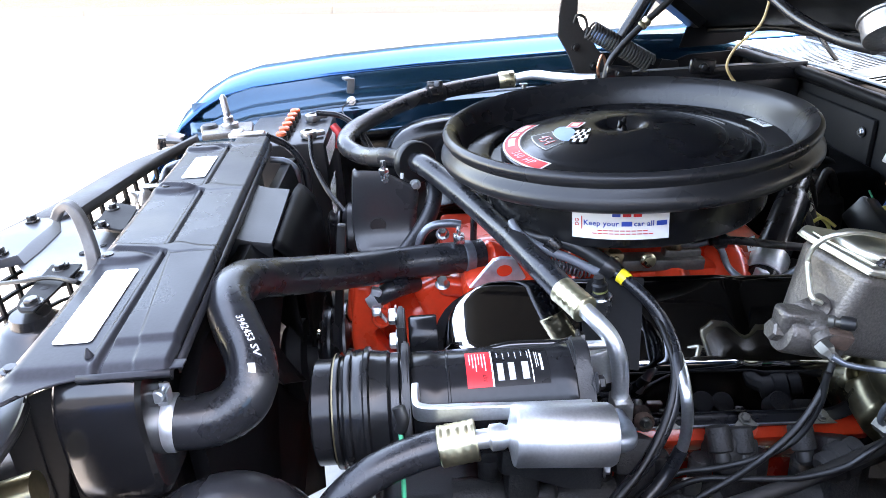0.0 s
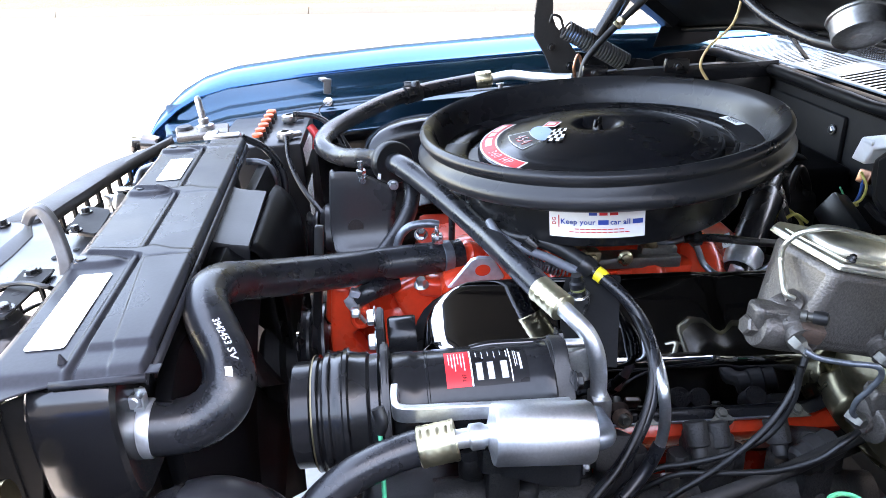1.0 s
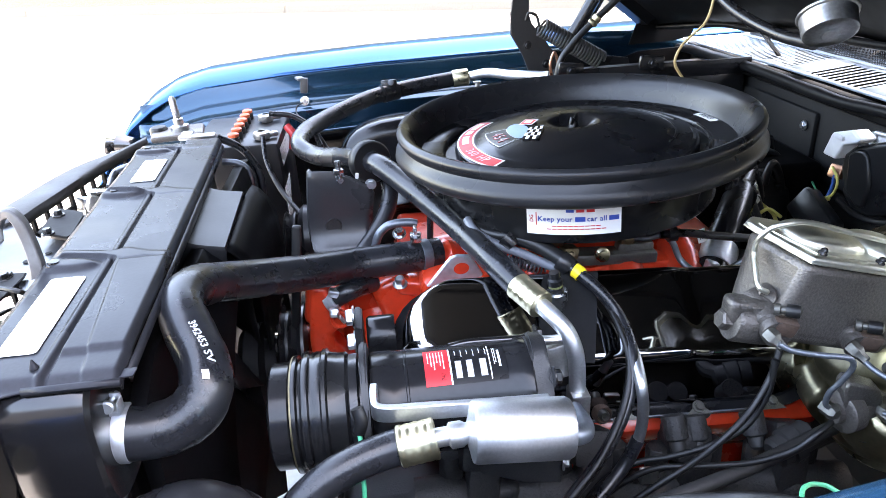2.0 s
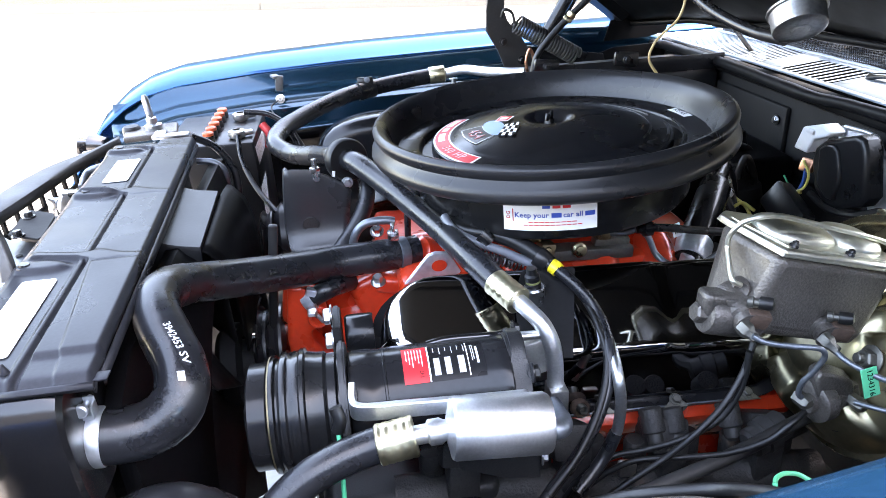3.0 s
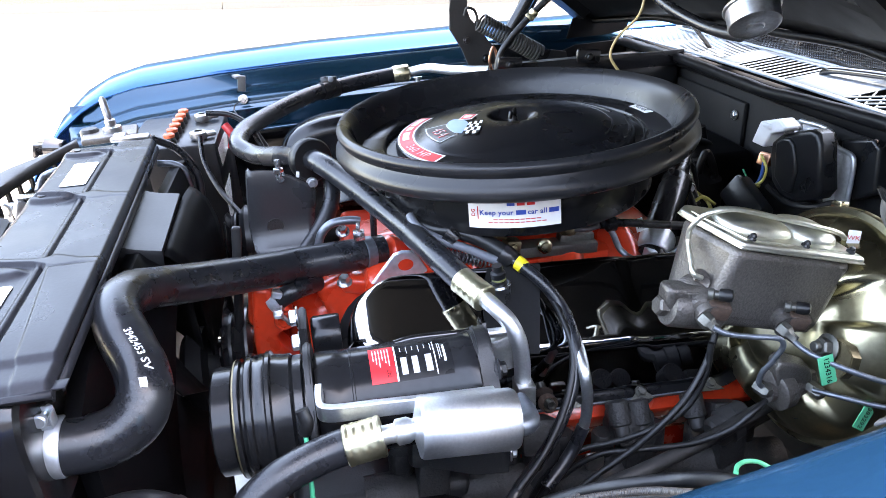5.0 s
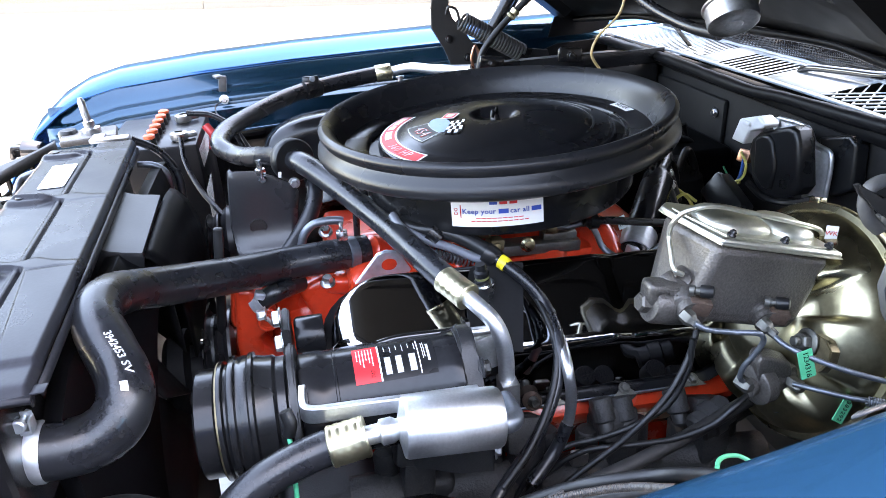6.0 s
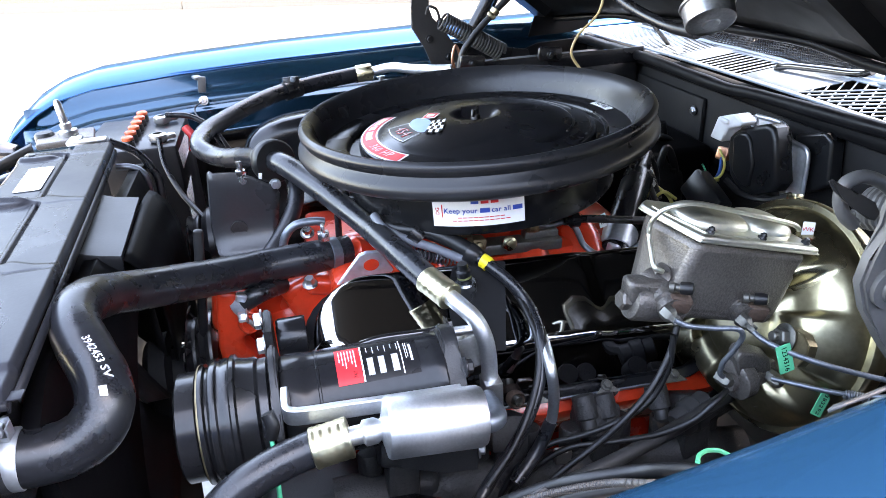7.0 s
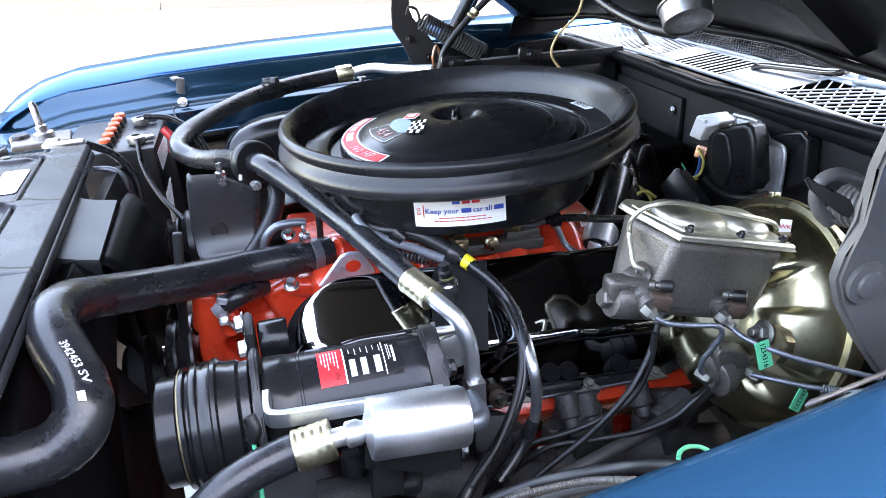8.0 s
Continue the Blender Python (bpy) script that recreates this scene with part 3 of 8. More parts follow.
    part("corner_shade_plate", bm, HOOD_SHADE_BLACK, root)
    return root


hood()


# ---- front of the car ----
def radiator_cover():
    z = 0.93
    root = thing("radiator_cover", (-0.29, 0.80, z - 0.01), "black stamped radiator top cover with crossing ribs", "radiator cover")
    step = lambda d, w=0.0014: 1 / (1 + math.exp(-max(-30, min(30, 4 * d / w))))
    band = lambda v, c, h, w=0.0014: step(v - (c - h), w) * step((c + h) - v, w)

    slant = lambda y: -0.056 * (y - 0.72)

    def height(x, y):
        h = 0.0
        crease = -0.287
        rib = 0.0
        for c in (0.702, 0.898, 1.105):
            k = c - 0.25 * (x + 0.30)
            half = 0.006 + 0.35 * max(0.0, 0.022 - abs(x - crease - 0.008))
            rib = max(rib, band(y, k, half, 0.002) * step(x + 0.352, 0.006))
        h += 0.0044 * rib
        panel = step(x - crease)
        h += 0.0036 * panel * (1 - rib)
        h -= 0.0030 * band(x, crease - 0.0030, 0.0018, 0.0012) * (1 - rib)
        h += 0.0016 * band(x, crease - 0.0085, 0.0022, 0.0016) * (1 - rib)
        inner = -0.262 - 0.10 * (y - 0.472)
        if y < 0.68:
            h += 0.0016 * step(x - inner) * (1 - rib)
        for c in (0.684, 0.900, 1.095):
            d = math.hypot((x + 0.334) / 0.034, (y - c + 0.10 * (x + 0.345)) / 0.014)
            h += 0.0055 * (1 - step(d - 0.85, 0.35))
        h -= 0.004 * step(0.508 - y, 0.004) * panel
        h -= 0.024 * max(0.0, (-0.354 - x) / 0.03) ** 1.5
        h -= 0.010 * max(0.0, (x + 0.238) / 0.006) ** 2 if x > -0.238 else 0.0
        return h
    bm = B()
    ny, nx = 330, 150
    rows = []
    for j in range(ny + 1):
        v = j / ny
        xl = -0.374 - 0.004 * math.sin(v * 3) - 0.070 * math.exp(-v * 22)
        rows.append([])
        for i in range(nx + 1):
            u = i / nx
            x = xl + (-0.232 - xl) * u
            yn = 0.470 - 0.062 * step(0.42 - u, 0.30)
            y = yn + (1.135 - yn) * v
            hx = x if x > -0.354 else -0.354 + (x + 0.354) * 0.026 / (-0.354 - xl)
            rows[-1].append((x + slant(y), y, z + height(hx, y) - 0.006 * step(0.474 - y, 0.008)))
    loft(bm, rows)
    thick(part("cover_sheet", bm, COVER_BLACK, root, angle=70), 0.0018, -1)
    bm = B()
    loft(bm, [[(x + slant(0.47), 0.4702 - dy, z - 0.004 - dz) for dy, dz in ((0, 0), (0.002, 0.001), (0.003, 0.003), (0.002, 0.006))] for x in (-0.306, -0.28, -0.255, -0.232)])
    thick(part("front_lip", bm, COVER_BLACK, root), 0.0015, 0)
    bm = B()
    loft(bm, [[(-0.2318 + slant(y) + dx, y, z - 0.007 - dz) for dx, dz in ((0, 0), (0.002, 0.003), (0.002, 0.009))] for y in (0.485, 0.7, 0.9, 1.13)])
    thick(part("rear_lip", bm, COVER_BLACK, root), 0.0015, 0)
    bm = B()
    slab(bm, (-0.216, 0.480, z - 0.006), (0.012, 0.012, 0.0015), bevel=0.0004)
    part("corner_tab", bm, COVER_BLACK, root)
    for y0, y1, x0, x1 in ((0.512, 0.653, -0.341, -0.3075), (0.945, 1.045, -0.3335, -0.300)):
        bm = B()
        c = 0.004
        out = []
        for cx, cy, a0 in ((x1 - c, y0 + c, -90), (x1 - c, y1 - c, 0), (x0 + c, y1 - c, 90), (x0 + c, y0 + c, 180)):
            for k in range(5):
                a = radians(a0 + 22.5 * k)
                out.append((cx + c * math.cos(a) + slant(cy + c * math.sin(a)), cy + c * math.sin(a), z + 0.0008))
        plate(bm, out, (0, 0, 0.0006), 0)
        part("sticker", bm, WHITE_LABEL, root, "blank white paper sticker")
    for x, y in ((-0.346, 0.684), (-0.352, 0.902), (-0.362, 1.100), (-0.352, 0.488)):
        bm = B()
        lathe(bm, (x, y, z + (0.003 if y > 0.6 else -0.006)), (0.1, 0, 1), [(0.0085, 0.0), (0.0085, 0.0012), (0.0055, 0.0016), (0.0052, 0.004), (0, 0.0042)], 20)
        part("retainer", bm, BLACK_SATIN, root)
    for x, y in ((-0.2885, 0.490), ):
        bm = B()
        lathe(bm, (x, y, z + 0.0005), (0, 0, 1), [(0.0038, 0), (0.0036, 0.001), (0.0024, 0.004), (0.0006, 0.0085)], 12)
        part("peg", bm, COVER_BLACK, root)
    return root


radiator_cover()


def radiator():
    root = thing("radiator", (-0.295, 0.8, 0.36), "black cross-flow radiator with a rounded end tank", "radiator")
    bm = B()
    slab(bm, (-0.298, 0.80, 0.63), (0.055, 0.62, 0.54), bevel=0.004)
    part("core", bm, BLACK_DUSTY, root)
    bm = B()
    ring = [(0.505 + 0.050 * math.copysign(abs(math.cos(a)) ** 0.62, math.cos(a)), 0.858 + 0.068 * math.copysign(abs(math.sin(a)) ** 0.62, math.sin(a))) for a in [2 * math.pi * k / 40 for k in range(40)]]
    loft(bm, [[(x, 0.505 + (y - 0.505) * g, 0.858 + (h - 0.858) * g) for y, h in ring] for x, g in ((-0.316, 0.86), (-0.314, 0.95), (-0.309, 1.0), (-0.285, 1.0), (-0.257, 1.0), (-0.249, 0.965), (-0.246, 0.88))], closed=True)
    for x, g in ((-0.316, 0.86), (-0.246, 0.88)):
        bm.faces.new([bm.verts.new((x, 0.505 + (y - 0.505) * g, 0.858 + (h - 0.858) * g)) for y, h in ring])
    part("end_tank", bm, TANK_BLACK, root)
    bm = B()
    slab(bm, (-0.298, 0.505, 0.58), (0.070, 0.05, 0.50), bevel=0.010, segs=3)
    part("tank_side", bm, BLACK_FLAT, root)
    bm = B()
    rod(bm, (-0.255, 0.505, 0.850), (-0.238, 0.505, 0.850), 0.020, 24)
    part("neck", bm, BLACK_FLAT, root)
    return root


radiator()


def side_support():
    root = thing("radiator_support", (-0.4, 0.45, 0.40), "black sheet metal radiator support", "radiator support", kind="structure")
    bm = B()
    loft(bm, [[(-0.245, 0.565, z), (-0.30, 0.545, z), (-0.35, 0.50, z + 0.01), (-0.39, 0.455, z + 0.02), (-0.46, 0.43, z + 0.02), (-0.62, 0.43, z + 0.02)] for z in (0.30, 0.55, 0.78, 0.86)])
    thick(part("support_sheet", bm, BLACK_SATIN, root), 0.002, 0)
    bm = B()
    loft(bm, [[(-0.375, y, 0.903), (-0.395, y, 0.900), (-0.42, y, 0.885), (-0.44, y, 0.84), (-0.445, y, 0.75)] for y in (0.25, 0.36, 0.45, 0.50)])
    thick(part("support_flange", bm, BLACK_SATIN, root), 0.002, 0)
    bm = B()
    plate(bm, [(-0.34, 0.478, 0.904), (-0.305, 0.478, 0.916), (-0.339, 0.478, 0.784), (-0.393, 0.478, 0.79), (-0.366, 0.478, 0.85), (-0.347, 0.478, 0.881)], (0, 0.003, 0), 0.0005)
    part("support_web", bm, BLACK_FLAT, root)
    bm = B()
    plate(bm, [(-0.342, 0.476, 0.905), (-0.3466, 0.476, 0.7946), (-0.52, 0.476, 0.800), (-0.52, 0.476, 0.840), (-0.3744, 0.476, 0.8526), (-0.3561, 0.476, 0.8745)], (0, 0.003, 0), 0.0005)
    part("support_web", bm, BLACK_FLAT, root)
    bm = B()
    plate(bm, [(-0.47, 0.470, 0.895), (-0.388, 0.487, 0.895), (-0.3487, 0.4915, 0.895), (-0.3368, 0.449, 0.895), (-0.3342, 0.423, 0.895), (-0.3337, 0.36, 0.895), (-0.47, 0.36, 0.895)], (0, 0, 0.002), 0.0005)
    part("side_ledge", bm, LATCH_PAINT, root, "pale reflecting painted ledge")
    bm = B()
    tube(bm, [(-0.3470, 0.492, 0.897), (-0.3350, 0.449, 0.897), (-0.3320, 0.423, 0.897), (-0.3310, 0.36, 0.897)], 0.0035, 8, 6)
    part("ledge_bead", bm, RUBBER_MATT, root)
    bm = B()
    slab(bm, (-0.36, 0.80, 0.50), (0.02, 0.95, 0.36), bevel=0.004)
    part("condenser", bm, BLACK_DUSTY, root)
    bm = B()
    slab(bm, (-0.40, 0.93, 0.34), (0.08, 1.2, 0.06), bevel=0.01)
    part("lower_bar", bm, BLACK_DUSTY, root)
    return root


side_support()


def fan_shroud():
    root = thing("fan_shroud", (-0.18, 0.80, 0.38), "black plastic fan shroud behind the radiator", "fan shroud")
    bm = B()
    rows = []
    cx, cz = 0.84, 0.62
    for k in range(49):
        a = 2 * math.pi * k / 48 - 0.9
        c, s = math.cos(a), math.sin(a)
        q = max(abs(c) / 0.33, abs(s) / 0.27)
        bx, bz = cx + c / q, cz + s / q
        if s < -0.30:
            continue
        rows.append([(-0.238, bx, bz), (-0.224, bx, bz), (-0.200, cx + c * 0.275, cz + s * 0.252), (-0.185, cx + c * 0.262, cz + s * 0.238)])
    loft(bm, rows)
    # one plastic in two tones: shell and funnel shaded, shoulder lit, by colour
    ob = part("shroud_shell", bm, HOOD_SHADE_BLACK, root)
    thick(ob, 0.003, 0)
    bm = B()
    rows = []
    for q in range(9):
        k = q / 8
        y = 0.790 + 0.175 * k
        z = 0.893 + 0.007 * k
        far, near = -0.2560 - 0.006 * k, -0.2000 - 0.003 * k
        rows.append([(far, y, z + 0.012), (far + 0.010, y, z + 0.0075), (far + 0.022, y, z + 0.0025), (far + 0.036, y, z - 0.001), (near - 0.008, y, z - 0.003), (near, y, z - 0.0045), (near + 0.001, y, z - 0.007)])
    front = [[(x + 0.001, 0.7885, z - 0.004) for x, y, z in rows[0]], [(x - 0.012, 0.7885, z - 0.090) for x, y, z in rows[0]]]
    loft(bm, [front[1], front[0]] + rows + [[(x, 0.972, z - 0.012) for x, y, z in rows[-1]]])
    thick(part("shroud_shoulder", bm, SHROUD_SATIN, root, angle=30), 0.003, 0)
    bm = B()
    rows = []
    for q in range(11):
        k = q / 10
        y = 0.792 + 0.245 * k
        z = 0.884 + 0.006 * k - 0.05 * max(0.0, k - 0.72) ** 1.3
        rows.append([(-0.2015, y, z), (-0.193, y + 0.002, z - 0.006), (-0.181, y + 0.006, z - 0.024), (-0.174, y + 0.012, z - 0.055), (-0.172, y + 0.016, z - 0.100), (-0.172, y + 0.018, z - 0.160)])
    loft(bm, rows)
    thick(part("shroud_funnel", bm, HOOD_SHADE_BLACK, root), 0.003, 0)
    return root


fan_shroud()


def fan():
    root = thing("engine_fan", (-0.13, 0.86, 0.62), "black steel engine cooling fan with clutch hub", "fan")
    bm = B()
    lathe(bm, (-0.222, 0.86, 0.67), (1, 0, 0), [(0.0, 0), (0.05, 0), (0.062, 0.01), (0.062, 0.03), (0.04, 0.035), (0.04, 0.05)], 32)
    part("clutch_hub", bm, BLACK_FLAT, root)
    for k in range(7):
        a = 2 * math.pi * k / 7 + 0.75
        bm = B()
        c, s = math.cos(a), math.sin(a)
        t = Vector((0, -s, c))
        o = Vector((0, c, s))
        m = Vector((-0.208, 0.86, 0.67))
        tw = Vector((0.6, 0, 0)) + t * 0.8
        loft(bm, [[m + o * r + tw * v for v in (-0.035, -0.01, 0.015, 0.035)] for r in (0.055, 0.10, 0.15, 0.20)])
        ob = part("fan_blade", bm, BLACK_FLAT, root)
        thick(ob, 0.002, 0)


fan()


def upper_hose():
    root = thing("radiator_hose", (-0.2, 0.5, 0.83), "thick black rubber upper radiator hose with white printing", "hose")
    bm = B()
    pts = [(-0.2731, 0.505, 0.8499), (-0.2624, 0.505, 0.8495), (-0.2464, 0.505, 0.848), (-0.2227, 0.507, 0.8454), (-0.2015, 0.512, 0.8456), (-0.184, 0.52, 0.8546), (-0.176, 0.532, 0.8681), (-0.1791, 0.55, 0.8801), (-0.1916, 0.575, 0.892), (-0.2034, 0.6, 0.9021), (-0.21, 0.63, 0.9058), (-0.2055, 0.665, 0.9014), (-0.1911, 0.71, 0.8812), (-0.1459, 0.765, 0.8556), (-0.09535, 0.81, 0.8354), (-0.05299, 0.845, 0.8223), (0.008508, 0.86, 0.8178), (0.05454, 0.872, 0.8137), (0.06596, 0.876, 0.8126)]
    tube(bm, pts, [0.0245, 0.0245, 0.0245, 0.0245, 0.0245, 0.0243, 0.0238, 0.0235, 0.0232, 0.0228, 0.0228, 0.0229, 0.0229, 0.0228, 0.0226, 0.0223, 0.0221, 0.0220, 0.0218], 28, 8, wob=0.02)
    hose = part("hose_body", bm, RUBBER, root)
    bm = B()
    p = Vector(pts[2])
    d = (Vector(pts[3]) - Vector(pts[1])).normalized()
    lathe(bm, p - d * 0.006, d, [(0.0252, 0), (0.0260, 0.001), (0.0260, 0.0135), (0.0252, 0.0145)], 40)
    slab(bm, p + Vector((0.0025, -0.006, 0.0285)), (0.0135, 0.012, 0.004), bevel=0.0008)
    for q in (-0.0062, 0.0062):
        slab(bm, p + Vector((0.0025 + q, -0.006, 0.033)), (0.0016, 0.012, 0.012), bevel=0.0004)
    slab(bm, p + Vector((0.0025, -0.001, 0.0375)), (0.0135, 0.0016, 0.010), bevel=0.0004)
    part("hose_clamp", bm, GALVANISED, root, "zinc plated tower hose clamp")
    bm = B()
    rod(bm, p + Vector((0.0025, -0.013, 0.038)), p + Vector((0.0025, 0.007, 0.0365)), 0.0024, 12)
    lathe(bm, p + Vector((0.0025, -0.0125, 0.038)), (0, -1, 0.12), [(0.0056, 0), (0.0058, 0.001), (0.0056, 0.004), (0.0045, 0.005), (0.0, 0.005)], 20)
    part("clamp_screw", bm, GALVANISED, root)
    line = spline(pts, 8)
    run = [0.0]
    for q, r in zip(line, line[1:]):
        run.append(run[-1] + (r - q).length)

    def on_hose(s, side):
        k = max(i for i in range(len(run) - 1) if run[i] <= s)
        t = (s - run[k]) / (run[k + 1] - run[k])
        c = line[k].lerp(line[k + 1], t)
        e = len(line) - 1
        d0, d1 = line[min(k + 5, e)] - line[max(k - 5, 0)], line[min(k + 6, e)] - line[max(k - 4, 0)]
        d = d0.lerp(d1, t).normalized()
        out = Vector((0.05, -0.86, 0.50))
        out = (out - d * out.dot(d)).normalized()
        a = side / 0.0245
        return c + (out * math.cos(a) + d.cross(out) * math.sin(a)) * 0.0252
    s0 = run[8 * 8] - 0.020
    letters("3942453 SV", 0.0088, None, WHITE_LABEL, hose, "lettering", 1.0, lambda co: on_hose(s0 - co.x, 0.011 + co.y), 0.025)
    bm = B()
    patch(bm, on_hose, s0 - 0.032, s0 - 0.026, 0.0010, 0.0070, 6, 3)
    part("print_bar", bm, WHITE_LABEL, hose)
    p2 = Vector(pts[-1])
    d2 = (Vector(pts[-1]) - Vector(pts[-2])).normalized()
    bm = B()
    lathe(bm, p2 - d2 * 0.030, d2, [(0.0220, 0), (0.0232, 0.0006), (0.0232, 0.0128), (0.0220, 0.0135)], 40)
    part("hose_clamp", bm, STEEL, root)
    return pts


hose_pts = upper_hose()


def lower_hose():
    root = thing("lower_radiator_hose", (-0.169, 0.46, 0.784), "black rubber lower radiator hose", "hose")
    bm = B()
    tube(bm, [(-0.296, 0.47, 0.712), (-0.235, 0.46, 0.768), (-0.191, 0.46, 0.783), (-0.161, 0.47, 0.756), (-0.149, 0.49, 0.679)], 0.034, 24, 8)
    part("hose_body", bm, RUBBER, root)
    bm = B()
    c, e = Vector((-0.235, 0.46, 0.768)), Vector((-0.191, 0.46, 0.783))
    lathe(bm, c.lerp(e, 0.3), e - c, [(0.0352, -0.006), (0.0358, -0.005), (0.0358, 0.005), (0.0352, 0.006)], 32)
    part("hose_clamp", bm, STEEL, root)
    tow = thing("plated_tube", (-0.343, 0.43, 0.845), "dull brass plated tube end by the radiator support", "tube")
    bm = B()
    rod(bm, (-0.368, 0.42, 0.843), (-0.324, 0.43, 0.85), 0.016, 20)
    part("tube_body", bm, GOLD, tow)


lower_hose()


def battery():
    z = 0.885
    root = thing("battery", (-0.25, 1.30, 0.66), "black car battery with orange vent caps", "battery")
    x0, x1, y0, y1 = -0.345, -0.183, 1.250, 1.480
    bm = B()
    box(bm, (x0, y0, 0.66), (x1, y1, z), 0.006, 2)
    part("case", bm, BATTERY_BLACK, root)
    for k in range(6):
        y = 1.269 + k * 0.036
        bm = B()
        lathe(bm, (-0.262, y, z), (0, 0, 1), [(0.0105, 0), (0.0105, 0.010), (0.009, 0.013)], 24)
        stem = part("vent_stem", bm, PLASTIC_BLACK, root)
        bm = B()
        lathe(bm, (-0.262, y, z + 0.013), (0, 0, 1), [(0.0095, 0), (0.010, 0.002), (0.010, 0.005), (0.007, 0.007), (0.0035, 0.005), (0, 0.005)], 24)
        part("vent_cap", bm, ORANGE_CAP, root, "orange plastic vent cap")
    bm = B()
    plate(bm, [(-0.1825, 1.261, 0.871), (-0.1825, 1.428, 0.867), (-0.1825, 1.386, 0.834), (-0.1825, 1.277, 0.833)], (0.0006, 0, 0), 0)
    part("hatched_sticker", bm, HATCH, root, "worn white hatched sticker")
    bm = B()
    plate(bm, [(-0.1825, 1.252, 0.798), (-0.1825, 1.344, 0.797), (-0.1825, 1.300, 0.724), (-0.1825, 1.252, 0.722)], (0.0006, 0, 0), 0)
    part("hatched_sticker", bm, HATCH, root)
    for x, y in ((-0.214, 1.283), (-0.222, 1.415)):
        bm = B()
        rod(bm, (x, y, z), (x, y, z + 0.016), 0.009, 16, 0.008)
        lathe(bm, (x, y, z + 0.002), (0, 0, 1), [(0.014, 0), (0.016, 0.003), (0.015, 0.012), (0.010, 0.014)], 20)
        slab(bm, (x + 0.016, y + 0.004, z + 0.008), (0.026, 0.014, 0.009), (0, 0, 20), bevel=0.003)
        part("terminal", bm, ALU_CAST, root, "grey lead terminal clamp")
    return root


battery()


# ---- air cleaner ----
AC = Vector((0.2576, 0.888, 0.9954))
AN = Vector((-0.036, 0.0, 1.0)).normalized()


def air_cleaner():
    root = thing("air_cleaner", AC - AN * 0.115, "large round black air cleaner with a foam sealing rim", "air cleaner")
    # local axes: u towards the rear, w towards the far side
    u = Vector((1, 0, 0.036)).normalized()
    w = AN.cross(u)
    at = lambda r, a, h: AC + (u * math.cos(a) + w * math.sin(a)) * r + AN * h
    bm = B()
    prof = [(0.186, -0.042), (0.205, -0.0395), (0.2075, -0.035), (0.2100, -0.029), (0.2135, -0.019), (0.2185, -0.0085), (0.2245, -0.002), (0.2305, 0.0), (0.2345, -0.002), (0.2365, -0.006), (0.236, -0.0105), (0.2335, -0.0135), (0.232, -0.017), (0.2335, -0.0205), (0.237, -0.025), (0.240, -0.030), (0.241, -0.0355), (0.239, -0.040), (0.234, -0.0440), (0.224, -0.0463), (0.205, -0.047), (0.186, -0.047), (0.186, -0.042)]
    lathe(bm, AC, AN, prof, 128, close=False)
    part("foam_seal", bm, FOAM, root, "black foam rubber sealing rim")
    bm = B()
    lathe(bm, AC, AN, [(0.209, -0.0370), (0.178, -0.038), (0.1750, -0.0405), (0.1738, -0.046), (0.1730, -0.080), (0.150, -0.080)], 96, close=False)
    prof = [(0.176, -0.046), (0.182, -0.0465), (0.1835, -0.0485), (0.1835, -0.104), (0.180, -0.109), (0.150, -0.115), (0.07, -0.121), (0.06, -0.121)]
    lathe(bm, AC, AN, prof, 96)
    part("base_pan", bm, LID_BLACK, root)
    bm = B()
    prof = [(0.161, -0.080), (0.1605, -0.040), (0.159, -0.0355), (0.156, -0.0335), (0.134, -0.0305), (0.1315, -0.0295), (0.130, -0.0280), (0.122, -0.0250), (0.105, -0.0215), (0.085, -0.018), (0.06, -0.0148), (0.037, -0.0128), (0.032, -0.0135), (0.027, -0.018), (0.018, -0.022), (0.0, -0.023)]
    lathe(bm, AC, AN, prof, 96)
    lid = part("lid", bm, LID_BLACK, root)
    bm = B()
    rod(bm, AC - AN * 0.024, AC - AN * 0.010, 0.003, 12)
    for s in (-1, 1):
        slab(bm, AC - AN * 0.012 + Vector((0.6, 0.8, 0)) * s * 0.007, (0.010, 0.003, 0.010), (0, s * -20, 53), bevel=0.001)
    lathe(bm, AC - AN * 0.023, AN, [(0.007, 0), (0.006, 0.007), (0.004, 0.009)], 16)
    part("wing_nut", bm, BLACK_SATIN, root)
    # ring decal on the lid's shoulder
    ring = lambda lift: (lambda a, r: at(r, a, -0.0305 - (r - 0.134) * 0.137 + lift))
    a0, a1 = radians(133), radians(216)
    bm = B()
    patch(bm, ring(0.0005), a0, a1, 0.1345, 0.1575, 40, 2)
    dec = part("ring_decal", bm, WHITE_LABEL, root, "white and red arc decal")
    bm = B()
    patch(bm, ring(0.0010), a0 + 0.018, a1 - 0.018, 0.137, 0.155, 40, 2)
    part("red_band", bm, RED_LABEL, dec)

    def arc_text(text, mid, size):
        def wrap(co):
            a = mid + co.x / 0.146
            return ring(0.0014)(a, 0.146 - co.y)
        letters(text, size, None, WHITE_LABEL, dec, "lettering", 1.15, wrap)
    arc_text("360 HP", radians(197), 0.0165)
    for k, (b0, b1) in enumerate(((137, 150), (152, 158.5), (162, 176))):
        bm = B()
        patch(bm, ring(0.0014), radians(b0), radians(b1), 0.1415, 0.1505, 10, 2)
        part("print_bar", bm, WHITE_LABEL, dec)
    # crossed-flags decal on the dome
    dome = lambda r: -0.0128 - 0.0127 * ((r - 0.037) / 0.085) ** 1.25 if r > 0.037 else -0.0128

    def dome_at(x, y, lift):
        r = math.hypot(x, y)
        return at(r, math.atan2(y, x), dome(r) + lift)
